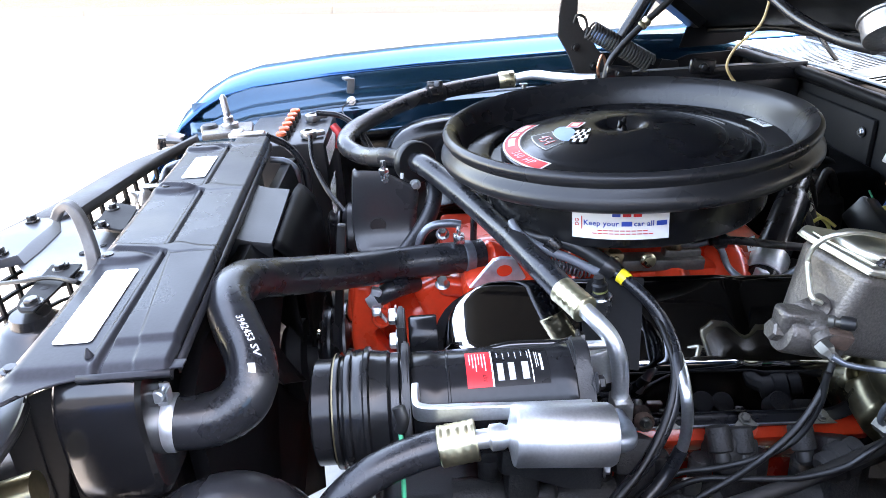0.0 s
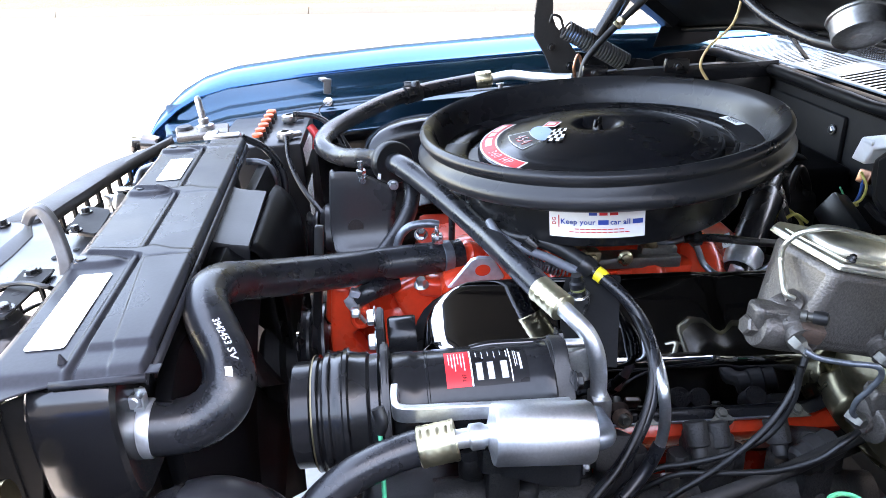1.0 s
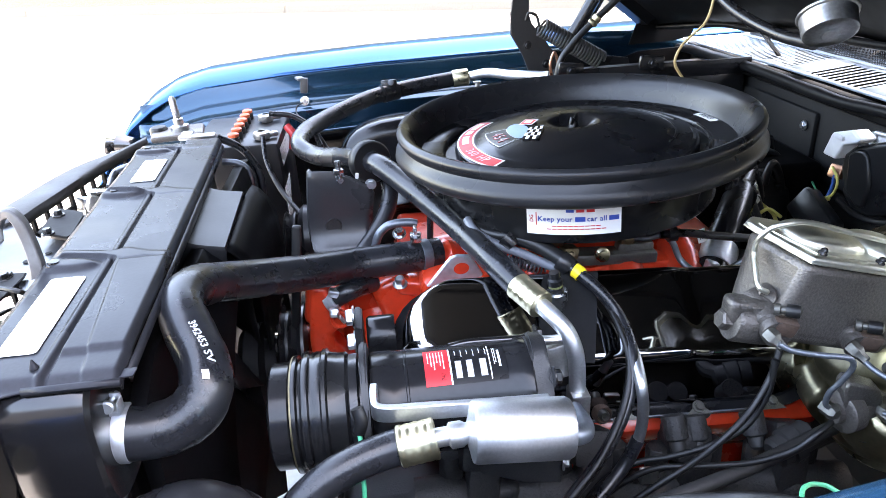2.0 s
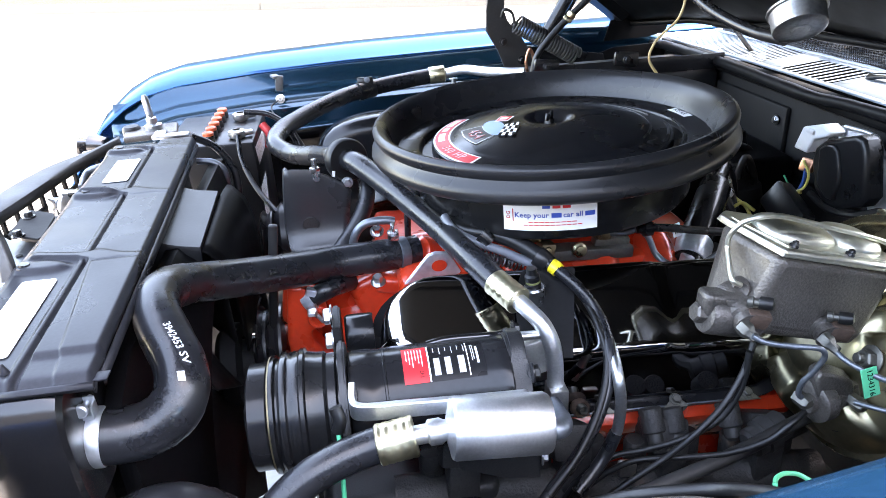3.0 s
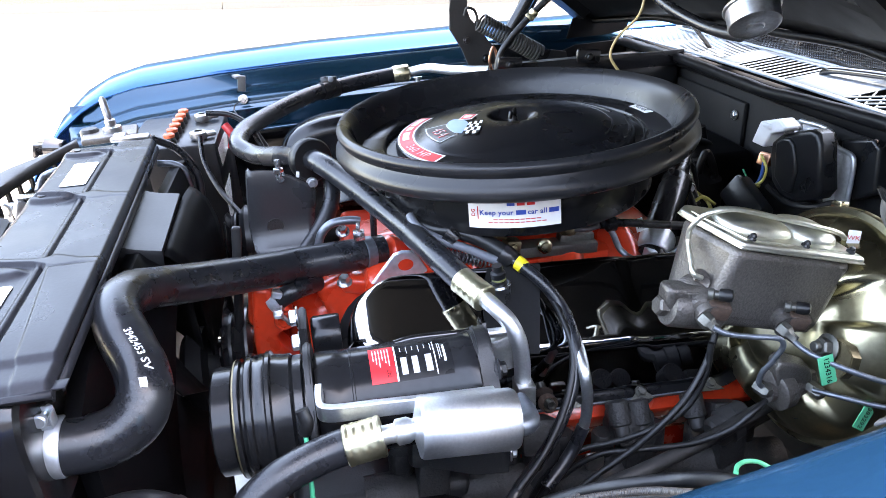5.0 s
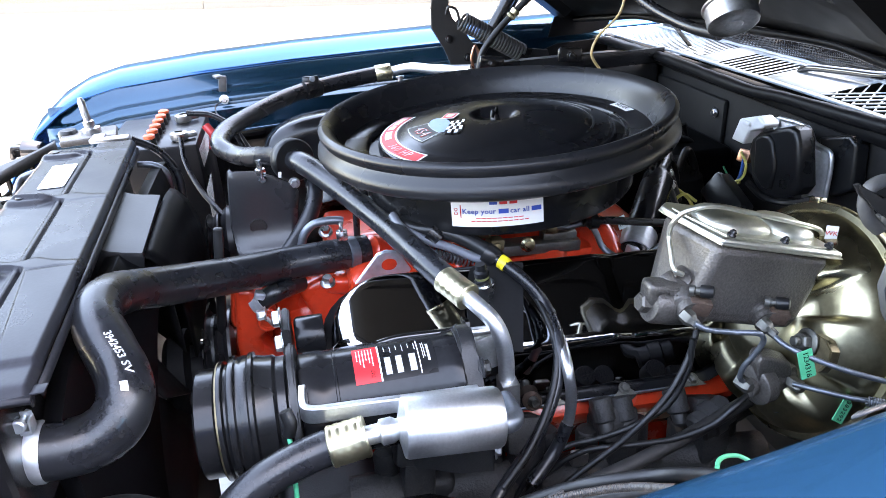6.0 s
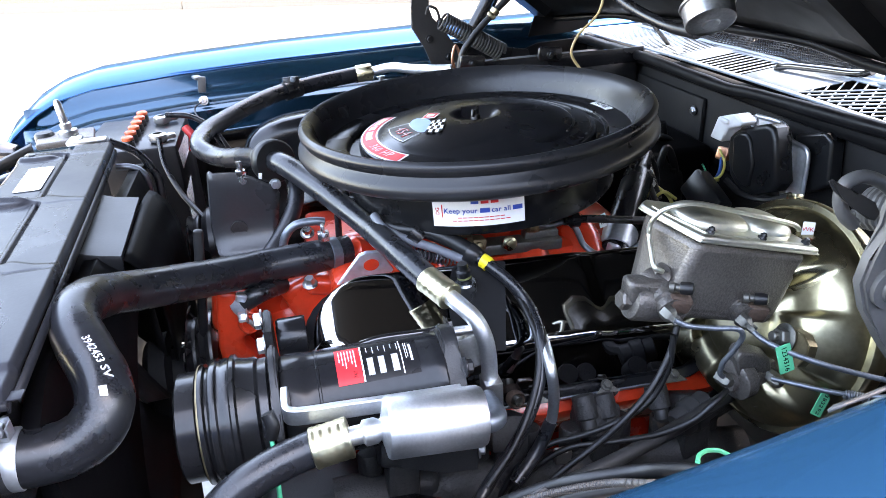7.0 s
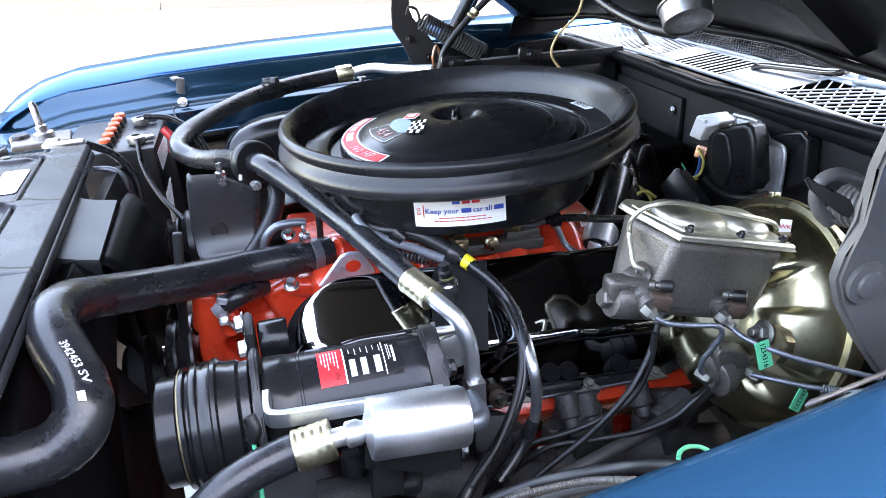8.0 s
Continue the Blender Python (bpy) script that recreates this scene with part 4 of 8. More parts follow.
    quad = lambda c, lift: (lambda p, q: dome_at(*((Vector(c[0]) * (1 - p) + Vector(c[1]) * p) * (1 - q) + (Vector(c[3]) * (1 - p) + Vector(c[2]) * p) * q), lift))
    bm = B()
    f2 = lambda a, r: at(r, a, dome(r) + 0.0010)
    patch(bm, f2, radians(169), radians(203), 0.089, 0.119, 16, 4)
    badge = part("crossed_flag_decal", bm, BLACK_LABEL, root, "silver, blue and chequered flag decal")
    edge = lambda lift: (lambda a, r: at(r, a, dome(r) + lift))
    for b0, b1, r0, r1 in ((169.5, 202.5, 0.1172, 0.1186), (169.5, 202.5, 0.0894, 0.0906), (169.5, 170.4, 0.0894, 0.1186), (201.6, 202.5, 0.0894, 0.1186)):
        bm = B()
        patch(bm, edge(0.0016), radians(b0), radians(b1), r0, r1, 8, 3)
        part("badge_border", bm, ZINC, badge)
    for size, spread, lift, mt in ((0.0240, 1.02, 0.0014, RED_LABEL), (0.0200, 1.22, 0.0019, WHITE_LABEL)):
        letters("454", size, None, mt, badge, "lettering", spread, lambda co: edge(lift)(radians(186) + co.x / 0.104, 0.104 - co.y))
    bm = B()
    patch(bm, lambda k, a: dome_at(-0.0765 + 0.0135 * k * math.cos(a), -0.004 + 0.032 * k * math.sin(a), 0.0016), 0.02, 1.0, 0, 2 * math.pi, 4, 28)
    part("blue_field", bm, SKY_INK, badge)
    for c, lift, mt in ((((-0.0712, 0.0179), (-0.0571, 0.0387), (-0.0429, 0.0200), (-0.0560, 0.0035)), 0.0020, WHITE_LABEL), (((-0.0690, 0.0180), (-0.0572, 0.0355), (-0.0455, 0.0197), (-0.0560, 0.0065)), 0.0024, RED_LABEL), (((-0.0640, 0.0185), (-0.0580, 0.0275), (-0.0500, 0.0185), (-0.0560, 0.0105)), 0.0028, WHITE_LABEL)):
        bm = B()
        patch(bm, quad(c, lift), 0, 1, 0, 1, 6, 6)
        part("flag_field", bm, mt, badge)
    chk = quad(((-0.0794, -0.0397), (-0.0614, -0.0082), (-0.0440, -0.0131), (-0.0603, -0.0536)), 0.0026)
    for i in range(4):
        for j in range(5):
            bm = B()
            patch(bm, chk, i / 4, (i + 1) / 4, j / 5, (j + 1) / 5, 2, 2)
            part("check", bm, WHITE_LABEL if (i + j) % 2 else BLACK_LABEL, badge)
    # sticker REAR on the inner slope
    am = radians(6.0)
    wall = lambda r: -0.0378 + (r - 0.180) * 0.03
    f = lambda a, r: at(r - 0.0008, a, wall(r) + 0.0012)
    patch_bm = B()
    patch(patch_bm, f, am - 0.115, am + 0.115, 0.1900, 0.2030, 6, 3)
    st = part("sticker", patch_bm, WHITE_LABEL, root, "small white sticker with black print")
    letters("REAR", 0.0125, None, BLACK_LABEL, st, "lettering", 1.0, lambda co: at(0.1960 + co.y, am - co.x / 0.196, wall(0.1960 + co.y) + 0.0020))
    # pressed crescents on the lid
    for r, a0, a1, h in ((0.1305, -44, 34, -0.0288), (0.153, -40, -10, -0.0335), (0.172, -36, 0, -0.0385), (0.146, 5, 40, -0.0325)):
        bm = B()
        tube(bm, [at(r, radians(a0 + (a1 - a0) * k / 12), h) for k in range(13)], 0.0018, 8, 3)
        part("pressed_ridge", bm, BLACK_SATIN, lid)
    # front sticker on the base
    am = radians(-90)
    cyl = lambda lift: (lambda a, h: at(0.1838 + lift, a, h))
    half = 0.054 / 0.184
    a0 = radians(-106.3)
    bm = B()
    patch(bm, cyl(0.0006), a0 - half, a0 + half, -0.0960, -0.053, 24, 3)
    lab = part("sticker", bm, WHITE_LABEL, root, "white sticker with blue slogan and red marks")

    def cyl_text(text, x, h, size, material, sp=1.0, turn=False):
        def wrap(co):
            cx, cyy = (co.x, co.y) if not turn else (-co.y, co.x)
            return cyl(0.0012)(a0 + (x + cx) / 0.184, h + cyy)
        letters(text, size, None, material, lab, "lettering", sp, wrap, 0.022)

    def cyl_bar(x, h, wd, ht, material):
        bm = B()
        patch(bm, cyl(0.0012), a0 + (x - wd / 2) / 0.184, a0 + (x + wd / 2) / 0.184, h - ht / 2, h + ht / 2, 6, 1)
        part("print_bar", bm, material, lab)
    cyl_text("Keep your", -0.021, -0.0765, 0.0088, BLUE_INK, 1.05)
    cyl_bar(0.0075, -0.0765, 0.0115, 0.0058, BLUE_INK)
    cyl_text("car all", 0.0262, -0.0765, 0.0088, BLUE_INK, 1.05)
    cyl_bar(0.0455, -0.0765, 0.0115, 0.0058, BLUE_INK)
    cyl_text("DG", -0.048, -0.0765, 0.0062, RED_LABEL, 1.0, True)
    cyl_bar(-0.0425, -0.0765, 0.0012, 0.016, RED_LABEL)
    for k in range(9):
        cyl_bar(-0.022 + k * 0.0062, -0.0850, 0.0052, 0.0012, RED_LABEL)
    for k in range(11):
        cyl_bar(-0.028 + k * 0.0062, -0.0888, 0.0050, 0.0012, RED_LABEL)
    for x, mt in ((-0.004, BLUE_INK), (0.0075, RED_LABEL), (0.019, RED_LABEL)):
        cyl_bar(x, -0.0645, 0.009, 0.007, mt)
    return root


air_cleaner()


# ---- engine ----
EY = 0.915


def engine():
    root = thing("engine", (0.25, EY, 0.31), "orange painted V8 engine with dark manifolds", "engine")
    bm = B()
    slab(bm, (0.25, EY, 0.53), (0.50, 0.34, 0.40), bevel=0.02)
    part("block", bm, ORANGE, root)
    for s in (-1, 1):
        bm = B()
        slab(bm, (0.255, EY + s * 0.190, 0.684), (0.49, 0.176, 0.13), (s * -38, 2.8, 0), bevel=0.012)
        part("cylinder_head", bm, ORANGE, root)
    # intake manifold: a valley plate with raised runners and a carburettor pad
    bm = B()
    slab(bm, (0.255, EY, 0.775), (0.44, 0.22, 0.06), bevel=0.015)
    inlet = part("intake_manifold", bm, ORANGE, root)
    for k, x in enumerate((0.12, 0.20, 0.31, 0.39)):
        for s in (-1, 1):
            bm = B()
            tube(bm, [(0.255 + (x - 0.255) * 0.4, EY, 0.81), (x, EY + s * 0.07, 0.805), (x, EY + s * 0.135, 0.765)], 0.026, 16, 6)
            part("runner", bm, ORANGE, inlet)
    bm = B()
    slab(bm, (0.255, EY, 0.825), (0.14, 0.15, 0.03), bevel=0.006)
    part("carburettor_pad", bm, ORANGE, inlet)
    # front of the intake: thermostat seat
    bm = B()
    tube(bm, [(0.14, EY, 0.79), (0.08, EY + 0.005, 0.785), (0.05, EY + 0.01, 0.78)], [0.04, 0.034, 0.03], 20, 6)
    lathe(bm, (0.055, EY + 0.01, 0.765), (0, 0, 1), [(0.042, 0), (0.042, 0.012), (0.034, 0.018), (0.030, 0.04), (0.0, 0.045)], 24)
    part("thermostat_housing", bm, ORANGE, root)
    bm = B()
    tube(bm, [(0.113, 0.92, 0.742), (0.098, 0.905, 0.779), (0.079, 0.885, 0.804), (0.055, 0.872, 0.813)], [0.036, 0.030, 0.023, 0.018], 18, 6)
    part("outlet_neck", bm, ORANGE, root)
    # water pump: a cast body with a stout near leg running down to the block
    bm = B()
    lathe(bm, (-0.10, EY, 0.665), (1, 0, 0), [(0.02, -0.03), (0.028, -0.02), (0.03, 0.02), (0.055, 0.03), (0.075, 0.05), (0.08, 0.08), (0.06, 0.11)], 32)
    part("water_pump", bm, ORANGE, root)
    bm = B()
    plate(bm, [(-0.1104, 0.8180, 0.8093), (-0.0885, 0.8180, 0.8050), (-0.0848, 0.8180, 0.7808), (-0.0645, 0.8180, 0.7713), (-0.0643, 0.8180, 0.7475), (-0.0894, 0.8180, 0.7335), (-0.0862, 0.8180, 0.7188), (-0.0625, 0.8180, 0.6852), (-0.0633, 0.8180, 0.6373), (-0.1079, 0.8180, 0.6415), (-0.1197, 0.8180, 0.6809), (-0.1209, 0.8180, 0.7272)], (0, 0.045, 0), 0)
    rounded(part("pump_leg", bm, ORANGE, root), 0.007, 4, 30)
    bm = B()
    lathe(bm, (-0.0763, 0.8160, 0.7585), (-0.1, -1, 0.1), [(0.0135, -0.004), (0.0135, 0.004), (0.0115, 0.006), (0.009, 0.0055), (0.008, 0.002), (0.0, 0.002)], 28)
    part("pump_boss", bm, ORANGE, root)
    bm = B()
    slab(bm, (-0.097, 0.86, 0.773), (0.05, 0.06, 0.07), (0, 10, 0), bevel=0.012, segs=3)
    part("pump_outlet", bm, ORANGE, root)
    bm = B()
    slab(bm, (0.009, 0.88, 0.739), (0.06, 0.05, 0.10), (0, -20, 0), bevel=0.012, segs=3)
    slab(bm, (0.029, 0.875, 0.775), (0.05, 0.06, 0.025), (0, 12, 0), bevel=0.008, segs=3)
    part("front_casting", bm, ORANGE, root)
    bm = B()
    slab(bm, (-0.06, 0.9, 0.748), (0.10, 0.04, 0.09), bevel=0.012)
    part("timing_cover", bm, ORANGE, root)
    for p, d in (((0.008, 0.82, 0.799), (0, -0.3, 1)), ((-0.075, 0.8, 0.778), (-1, 0, 0)), ((0.065, 0.9, 0.805), (0, -0.3, 1)), ((0.015, 0.93, 0.824), (0, -0.6, 0.8))):
        bm = B()
        hexhead(bm, p, d, 0.007, 0.012)
        part("bolt", bm, ZINC, root)
    return root


engine()


def valve_cover(s):
    y0 = EY + s * 0.225
    root = thing("valve_cover", (0.25, y0, 0.72), "chrome plated stamped valve cover on the engine" if s < 0 else "dark stamped valve cover beyond the intake manifold", "valve cover", "valve covers of the engine")
    tilt = pose(0.0, y0, 0.769, 0, 2.8, 0) @ pose(0, 0, 0, s * -38, 0, 0)
    x0, x1 = 0.0, 0.50
    R = 0.070
    ends = [(R * (1 - math.cos(a)), math.sin(a)) for a in [math.pi / 2 * k / 7 for k in range(8)]]
    xs = [(x0 + d, k) for d, k in ends] + [(0.12, 1), (0.2, 1), (0.3, 1), (0.318, 1), (0.324, 1), (0.330, 1), (0.336, 1), (0.342, 1), (0.348, 1), (0.353, 1), (0.38, 1)] + [(x1 - d, k) for d, k in reversed(ends)]
    half = [(0.0, 0.079), (0.004, 0.0785), (0.024, 0.0772), (0.046, 0.0750)] + [(0.0605 + 0.0135 * math.sin(a), 0.0610 + 0.0135 * math.cos(a)) for a in [math.pi / 2 * k / 9 for k in range(10)]]
    # the near cover has a sloping outer wall below a narrower flat top
    slope = [(0.0, 0.079), (0.003, 0.0785), (0.010, 0.0750), (0.030, 0.0630), (0.050, 0.0510), (0.062, 0.0438), (0.0660, 0.0412), (0.0695, 0.0385), (0.0720, 0.0350), (0.0735, 0.0310), (0.0741, 0.0270)]
    outer = slope if s < 0 else half
    bm = B()
    rows = []
    for x, k in xs:
        inset = R * (1 - k)
        h = 0.86 * (0.012 + 0.988 * math.sqrt(max(0, 1 - (1 - k) ** 2)))
        sec = []
        pts = [(-w, z) for z, w in outer] + [(0.0, 0.0752)] + [(w, z) for z, w in reversed(half)]
        for w, z in pts:
            wq = math.copysign(max(0.0, abs(w) - inset), w)
            # the rear of the near cover steps down to clear the brake parts
            f = min(1.0, max(0.0, (x - 0.318) / 0.034)) if s < 0 else 0.0
            sec.append(tilt @ Vector((x, wq, z * h * (1 - 0.09 * f * f * (3 - 2 * f)))))
        rows.append(sec)
    loft(bm, rows)
    # far cover is blackened by colour so that no white sky shows in it
    part("cover_shell", bm, CHROME_DARK if s < 0 else BLACK_SATIN, root, angle=60)
    bm = B()
    foot = [(x - 0.010 + 0.020 * (x > 0.25), max(0.0, 0.079 - R * (1 - k)) + 0.010) for x, k in xs]
    plate(bm, [(x, -w, -0.003) for x, w in foot] + [(x, w, -0.003) for x, w in reversed(foot)], (0, 0, 0.004), 0.001)
    bm.transform(tilt)
    part("rail_flange", bm, LID_BLACK, root)
    bm = B()
    slab(bm, (0.25, -0.0900, 0.000), (0.385, 0.0022, 0.009), bevel=0.0009)
    bm.transform(tilt)
    part("rail_edge", bm, STEEL, root)
    flip = Matrix.Identity(4) if s < 0 else pose(0.5, 0, 0, 0, 0, 180)
    for x in (0.07, 0.16, 0.25, 0.34, 0.43):
        bm = B()
        plate(bm, [(x - 0.016, -0.0930, 0.0042), (x + 0.016, -0.0930, 0.0042), (x, -0.078, 0.0052)], (0, 0, 0.0014), 0.0004)
        bm.transform(tilt @ flip)
        tab = part("spreader_tab", bm, NUT_STEEL, root)
        bm = B()
        hexhead(bm, (x, -0.084, 0.005), (0, 0, 1), 0.0052)
        bm.transform(tilt @ flip)
        part("bolt", bm, NUT_STEEL, tab)
    return root


valve_cover(-1)
valve_cover(1)


def lower_bay():
    root = thing("transmission", (0.65, EY, 0.3), "dark transmission housing behind the engine", "transmission")
    bm = B()
    lathe(bm, (0.49, EY, 0.55), (1, 0, 0), [(0.20, 0), (0.20, 0.02), (0.16, 0.15), (0.13, 0.26)], 32)
    part("bellhousing", bm, IRON_DARK, root)
    # sheets added below the bay: they hide bright ground and keep sun off it
    pan = thing("under_bay_sheets", (0.3, 0.75, 0.38), "black sheets added under the engine bay to block sun and hide ground", "splash shield", kind="structure")
    bm = B()
    slab(bm, (0.33, 0.50, 0.39), (0.84, 0.38, 0.006), (-8, 0, 0), bevel=0.002)
    part("blocking_sheet", bm, BLACK_FLAT, pan)
    bm = B()
    slab(bm, (0.27, 1.30, 0.39), (0.96, 0.42, 0.006), (8, 0, 0), bevel=0.002)
    part("blocking_sheet", bm, BLACK_FLAT, pan)
    damper = thing("crank_pulley", (-0.10, EY, 0.36), "black crankshaft pulley at the engine front", "pulley")
    bm = B()
    lathe(bm, (-0.12, EY, 0.45), (1, 0, 0), [(0.02, -0.01), (0.05, -0.008), (0.085, 0.0), (0.09, 0.004), (0.082, 0.010), (0.09, 0.016), (0.082, 0.022), (0.09, 0.028), (0.09, 0.05), (0.05, 0.06)], 48)
    part("pulley_disc", bm, BLACK_SATIN, damper)
    box_ = thing("steering_box", (0.05, 0.52, 0.40), "dark cast steering gear box on the frame", "steering box")
    bm = B()
    slab(bm, (0.06, 0.50, 0.47), (0.16, 0.12, 0.14), (0, 10, 0), bevel=0.025, segs=3)
    part("gear_case", bm, BLACK_DUSTY, box_)
    bm = B()
    slab(bm, (0.02, 0.62, 0.60), (0.20, 0.09, 0.12), bevel=0.015, segs=3)
    part("mount_arm", bm, BLACK_CRINKLE, box_)


lower_bay()


def exhaust_manifold():
    root = thing("exhaust_manifold", (0.25, 0.60, 0.5), "grey cast iron exhaust manifold under the valve cover", "exhaust manifold")
    bm = B()
    n = 26
    rows = []
    for i in range(n + 1):
        x = 0.0 + 0.52 * i / n
        bulge = 0.012 * math.sin(x * 46)
        zc = 0.622 - 0.05 * (x / 0.52)
        rows.append([(x, 0.592 - bulge * 0.4 + (0.030 + 0.3 * bulge) * math.cos(a), zc + (0.048 + bulge * 0.6) * math.sin(a)) for a in [2 * math.pi * k / 18 for k in range(18)]])
    loft(bm, rows, closed=True)
    part("collector", bm, IRON_DARK, root)
    for x in (0.075, 0.20, 0.315, 0.435):
        z = 0.704 - 0.05 * (x / 0.5)
        bm = B()
        slab(bm, (x, 0.603, z), (0.046, 0.05, 0.042), (-30, 10, 0), bevel=0.006, segs=2)
        slab(bm, (x, 0.585, z - 0.035), (0.036, 0.035, 0.060), (-10, 6, 0), bevel=0.006, segs=2)
        part("runner", bm, IRON_DARK, root)
        for dx in (-0.032, 0.032):
            bm = B()
            lathe(bm, (x + dx, 0.600, z - 0.035), (0, 0.05, 1), [(0.011, 0), (0.0135, 0.003), (0.0135, 0.030), (0.011, 0.034)], 16)
            boss = part("flange_boss", bm, IRON_DARK, root)
            bm = B()
            lathe(bm, (x + dx, 0.600, z - 0.046), (0, 0.05, 1), [(0.008, 0), (0.009, 0.002), (0.009, 0.011)], 12)
            part("plug_boot", bm, BLACK_DUSTY, boss)
    for p in ((0.299, 0.6, 0.702), (0.324, 0.6, 0.698), (0.393, 0.6, 0.695)):
        p, q = Vector(p), Vector((0.05, -0.55, -0.82))
        bm = B()
        lathe(bm, p - q * 0.01, q, [(0.0125, 0), (0.0135, 0.002), (0.0135, 0.026), (0.0115, 0.028), (0.0, 0.028)], 20)
        boss = part("plug_boss", bm, IRON_DARK, root)
        bm = B()
        lathe(bm, p + q * 0.016, q, [(0.0085, 0), (0.0095, 0.002), (0.0095, 0.014), (0.006, 0.018), (0, 0.018)], 14)
        part("plug_boot", bm, BLACK_DUSTY, boss)
    bm = B()
    slab(bm, (0.258, 0.565, 0.665), (0.020, 0.012, 0.018), (0, 5, 0), bevel=0.003)
    part("heat_lug", bm, ALU_CAST, root)
    bar = thing("steering_shaft", (0.334, 0.5, 0.725), "long dusty black steering shaft beside the engine", "steering shaft")
    bm = B()
    tube(bm, [(0.239, 0.5, 0.691), (0.295, 0.51, 0.697), (0.367, 0.53, 0.699), (0.465, 0.56, 0.707), (0.552, 0.6, 0.692)], 0.0078, 16, 6)
    part("shaft", bm, BLACK_DUSTY, bar)
    bm = B()
    lathe(bm, (0.394, 0.555, 0.682), (1, 0.25, 0.30), [(0.013, 0), (0.017, 0.004), (0.017, 0.016), (0.020, 0.018), (0.020, 0.032), (0.017, 0.034), (0.017, 0.048), (0.013, 0.05)], 24)
    part("coupling", bm, BLACK_DUSTY, bar)
    # studs and bosses on the cylinder head edge
    studs = thing("head_plugs", (0.347, 0.635, 0.691), "blackened core plug and brass drain on the head", "plug")
    for p, r, mt in (((0.346, 0.63, 0.693), 0.012, IRON_DARK), ((0.221, 0.62, 0.712), 0.011, RUST), ((0.22, 0.612, 0.717), 0.006, NUT_STEEL)):
        bm = B()
        lathe(bm, p, (0.1, -0.9, 0.3), [(r, -0.004), (r, 0.004), (r * 0.8, 0.007), (r * 0.5, 0.004), (0, 0.004)], 16)
        part("plug", bm, mt, studs)


exhaust_manifold()


# ---- air-conditioning compressor and its lines ----
CX, CZ = 0.58, 0.790
CR = 0.89


def compressor():
    root = thing("compressor", (0.02, CX, CZ - 0.075), "black cylindrical air-conditioning compressor with clutch pulley", "compressor")
    o = (0, CX, CZ)
    squeeze = lambda prof: [(r * CR, h if h > -0.05 else -0.05 + (h + 0.05) * 0.91) for r, h in prof]
    bm = B()
    lathe(bm, o, (1, 0, 0), squeeze([(0.055, -0.035), (0.0595, -0.033), (0.0605, -0.030), (0.0605, -0.012), (0.0595, -0.010), (0.0595, 0.0005), (0.0602, 0.0012), (0.0602, 0.0030), (0.0595, 0.0037), (0.0595, 0.112), (0.061, 0.114), (0.061, 0.124), (0.058, 0.126)]), 64)
    part("body", bm, COMP_BLACK, root)
    bm = B()
    lathe(bm, o, (1, 0, 0), squeeze([(0.0, -0.147), (0.02, -0.147), (0.022, -0.141), (0.0575, -0.139), (0.0595, -0.137), (0.0595, -0.119), (0.0575, -0.117)]), 64)
    part("clutch_plate", bm, COMP_BLACK, root)
    bm = B()
    lathe(bm, o, (1, 0, 0), squeeze([(0.056, -0.117), (0.064, -0.116), (0.0655, -0.114), (0.0655, -0.110), (0.0615, -0.108), (0.0615, -0.106), (0.0685, -0.103), (0.0695, -0.101), (0.0695, -0.097), (0.0672, -0.095), (0.0672, -0.091), (0.0680, -0.090), (0.0680, -0.084), (0.0705, -0.082), (0.0705, -0.078), (0.066, -0.076), (0.064, -0.066), (0.064, -0.058), (0.060, -0.054)]), 64)
    part("pulley", bm, PULLEY_BLACK, root)
    bm = B()
    lathe(bm, o, (1, 0, 0), squeeze([(0.060, -0.1165), (0.0645, -0.1163), (0.0652, -0.1150), (0.0652, -0.1125), (0.060, -0.1122)]), 64)
    part("wear_ring", bm, BRASS_DARK, root, "rust-brown worn steel ring")
    bm = B()
    lathe(bm, o, (1, 0, 0), squeeze([(0.060, -0.055), (0.061, -0.054), (0.061, -0.046), (0.056, -0.044), (0.056, -0.034)]), 64)
    part("clutch_coil", bm, BLACK_SATIN, root)
    bm = B()
    d = Vector((0.007, 0, 0))
    out = [(-0.042, CX + 0.066 * math.cos(a) * (1.0 + 0.06 * math.cos(4 * a)), CZ + 0.066 * math.sin(a) * (1.0 + 0.06 * math.cos(4 * a))) for a in [2 * math.pi * k / 32 for k in range(32)]]
    plate(bm, out, d, 0.002)
    part("front_bracket", bm, BLACK_CRINKLE, root)
    bm = B()
    out = [(0.124, CX + 0.056 * math.cos(a) * (1.0 + 0.12 * math.cos(4 * a)), CZ + 0.056 * math.sin(a) * (1.0 + 0.12 * math.cos(4 * a))) for a in [2 * math.pi * k / 32 for k in range(32)]]
    plate(bm, out, (0.018, 0, 0), 0.003)
    part("rear_head", bm, BLACK_CRINKLE, root)
    for a in (45, 135, 225, 315):
        y, z = CX + 0.056 * math.cos(radians(a)), CZ + 0.056 * math.sin(radians(a))
        bm = B()
        hexhead(bm, (0.142, y, z), (1, 0, 0), 0.007, 0.008)
        part("bolt", bm, BLACK_SATIN, root)
    bm = B()
    tube(bm, [(0.048, 0.6, 0.837), (0.067, 0.6, 0.84), (0.125, 0.6, 0.839), (0.133, 0.6, 0.842)], 0.004, 10, 6)
    part("through_bolt", bm, BLACK_GLOSS, root)
    bm = B()
    plate(bm, [(0.0598, 0.525, 0.7628), (0.1306, 0.525, 0.7521), (0.1502, 0.525, 0.7445), (0.1479, 0.525, 0.7078), (0.1127, 0.525, 0.7153), (0.0672, 0.525, 0.7324)], (0, 0.02, 0), 0.003)
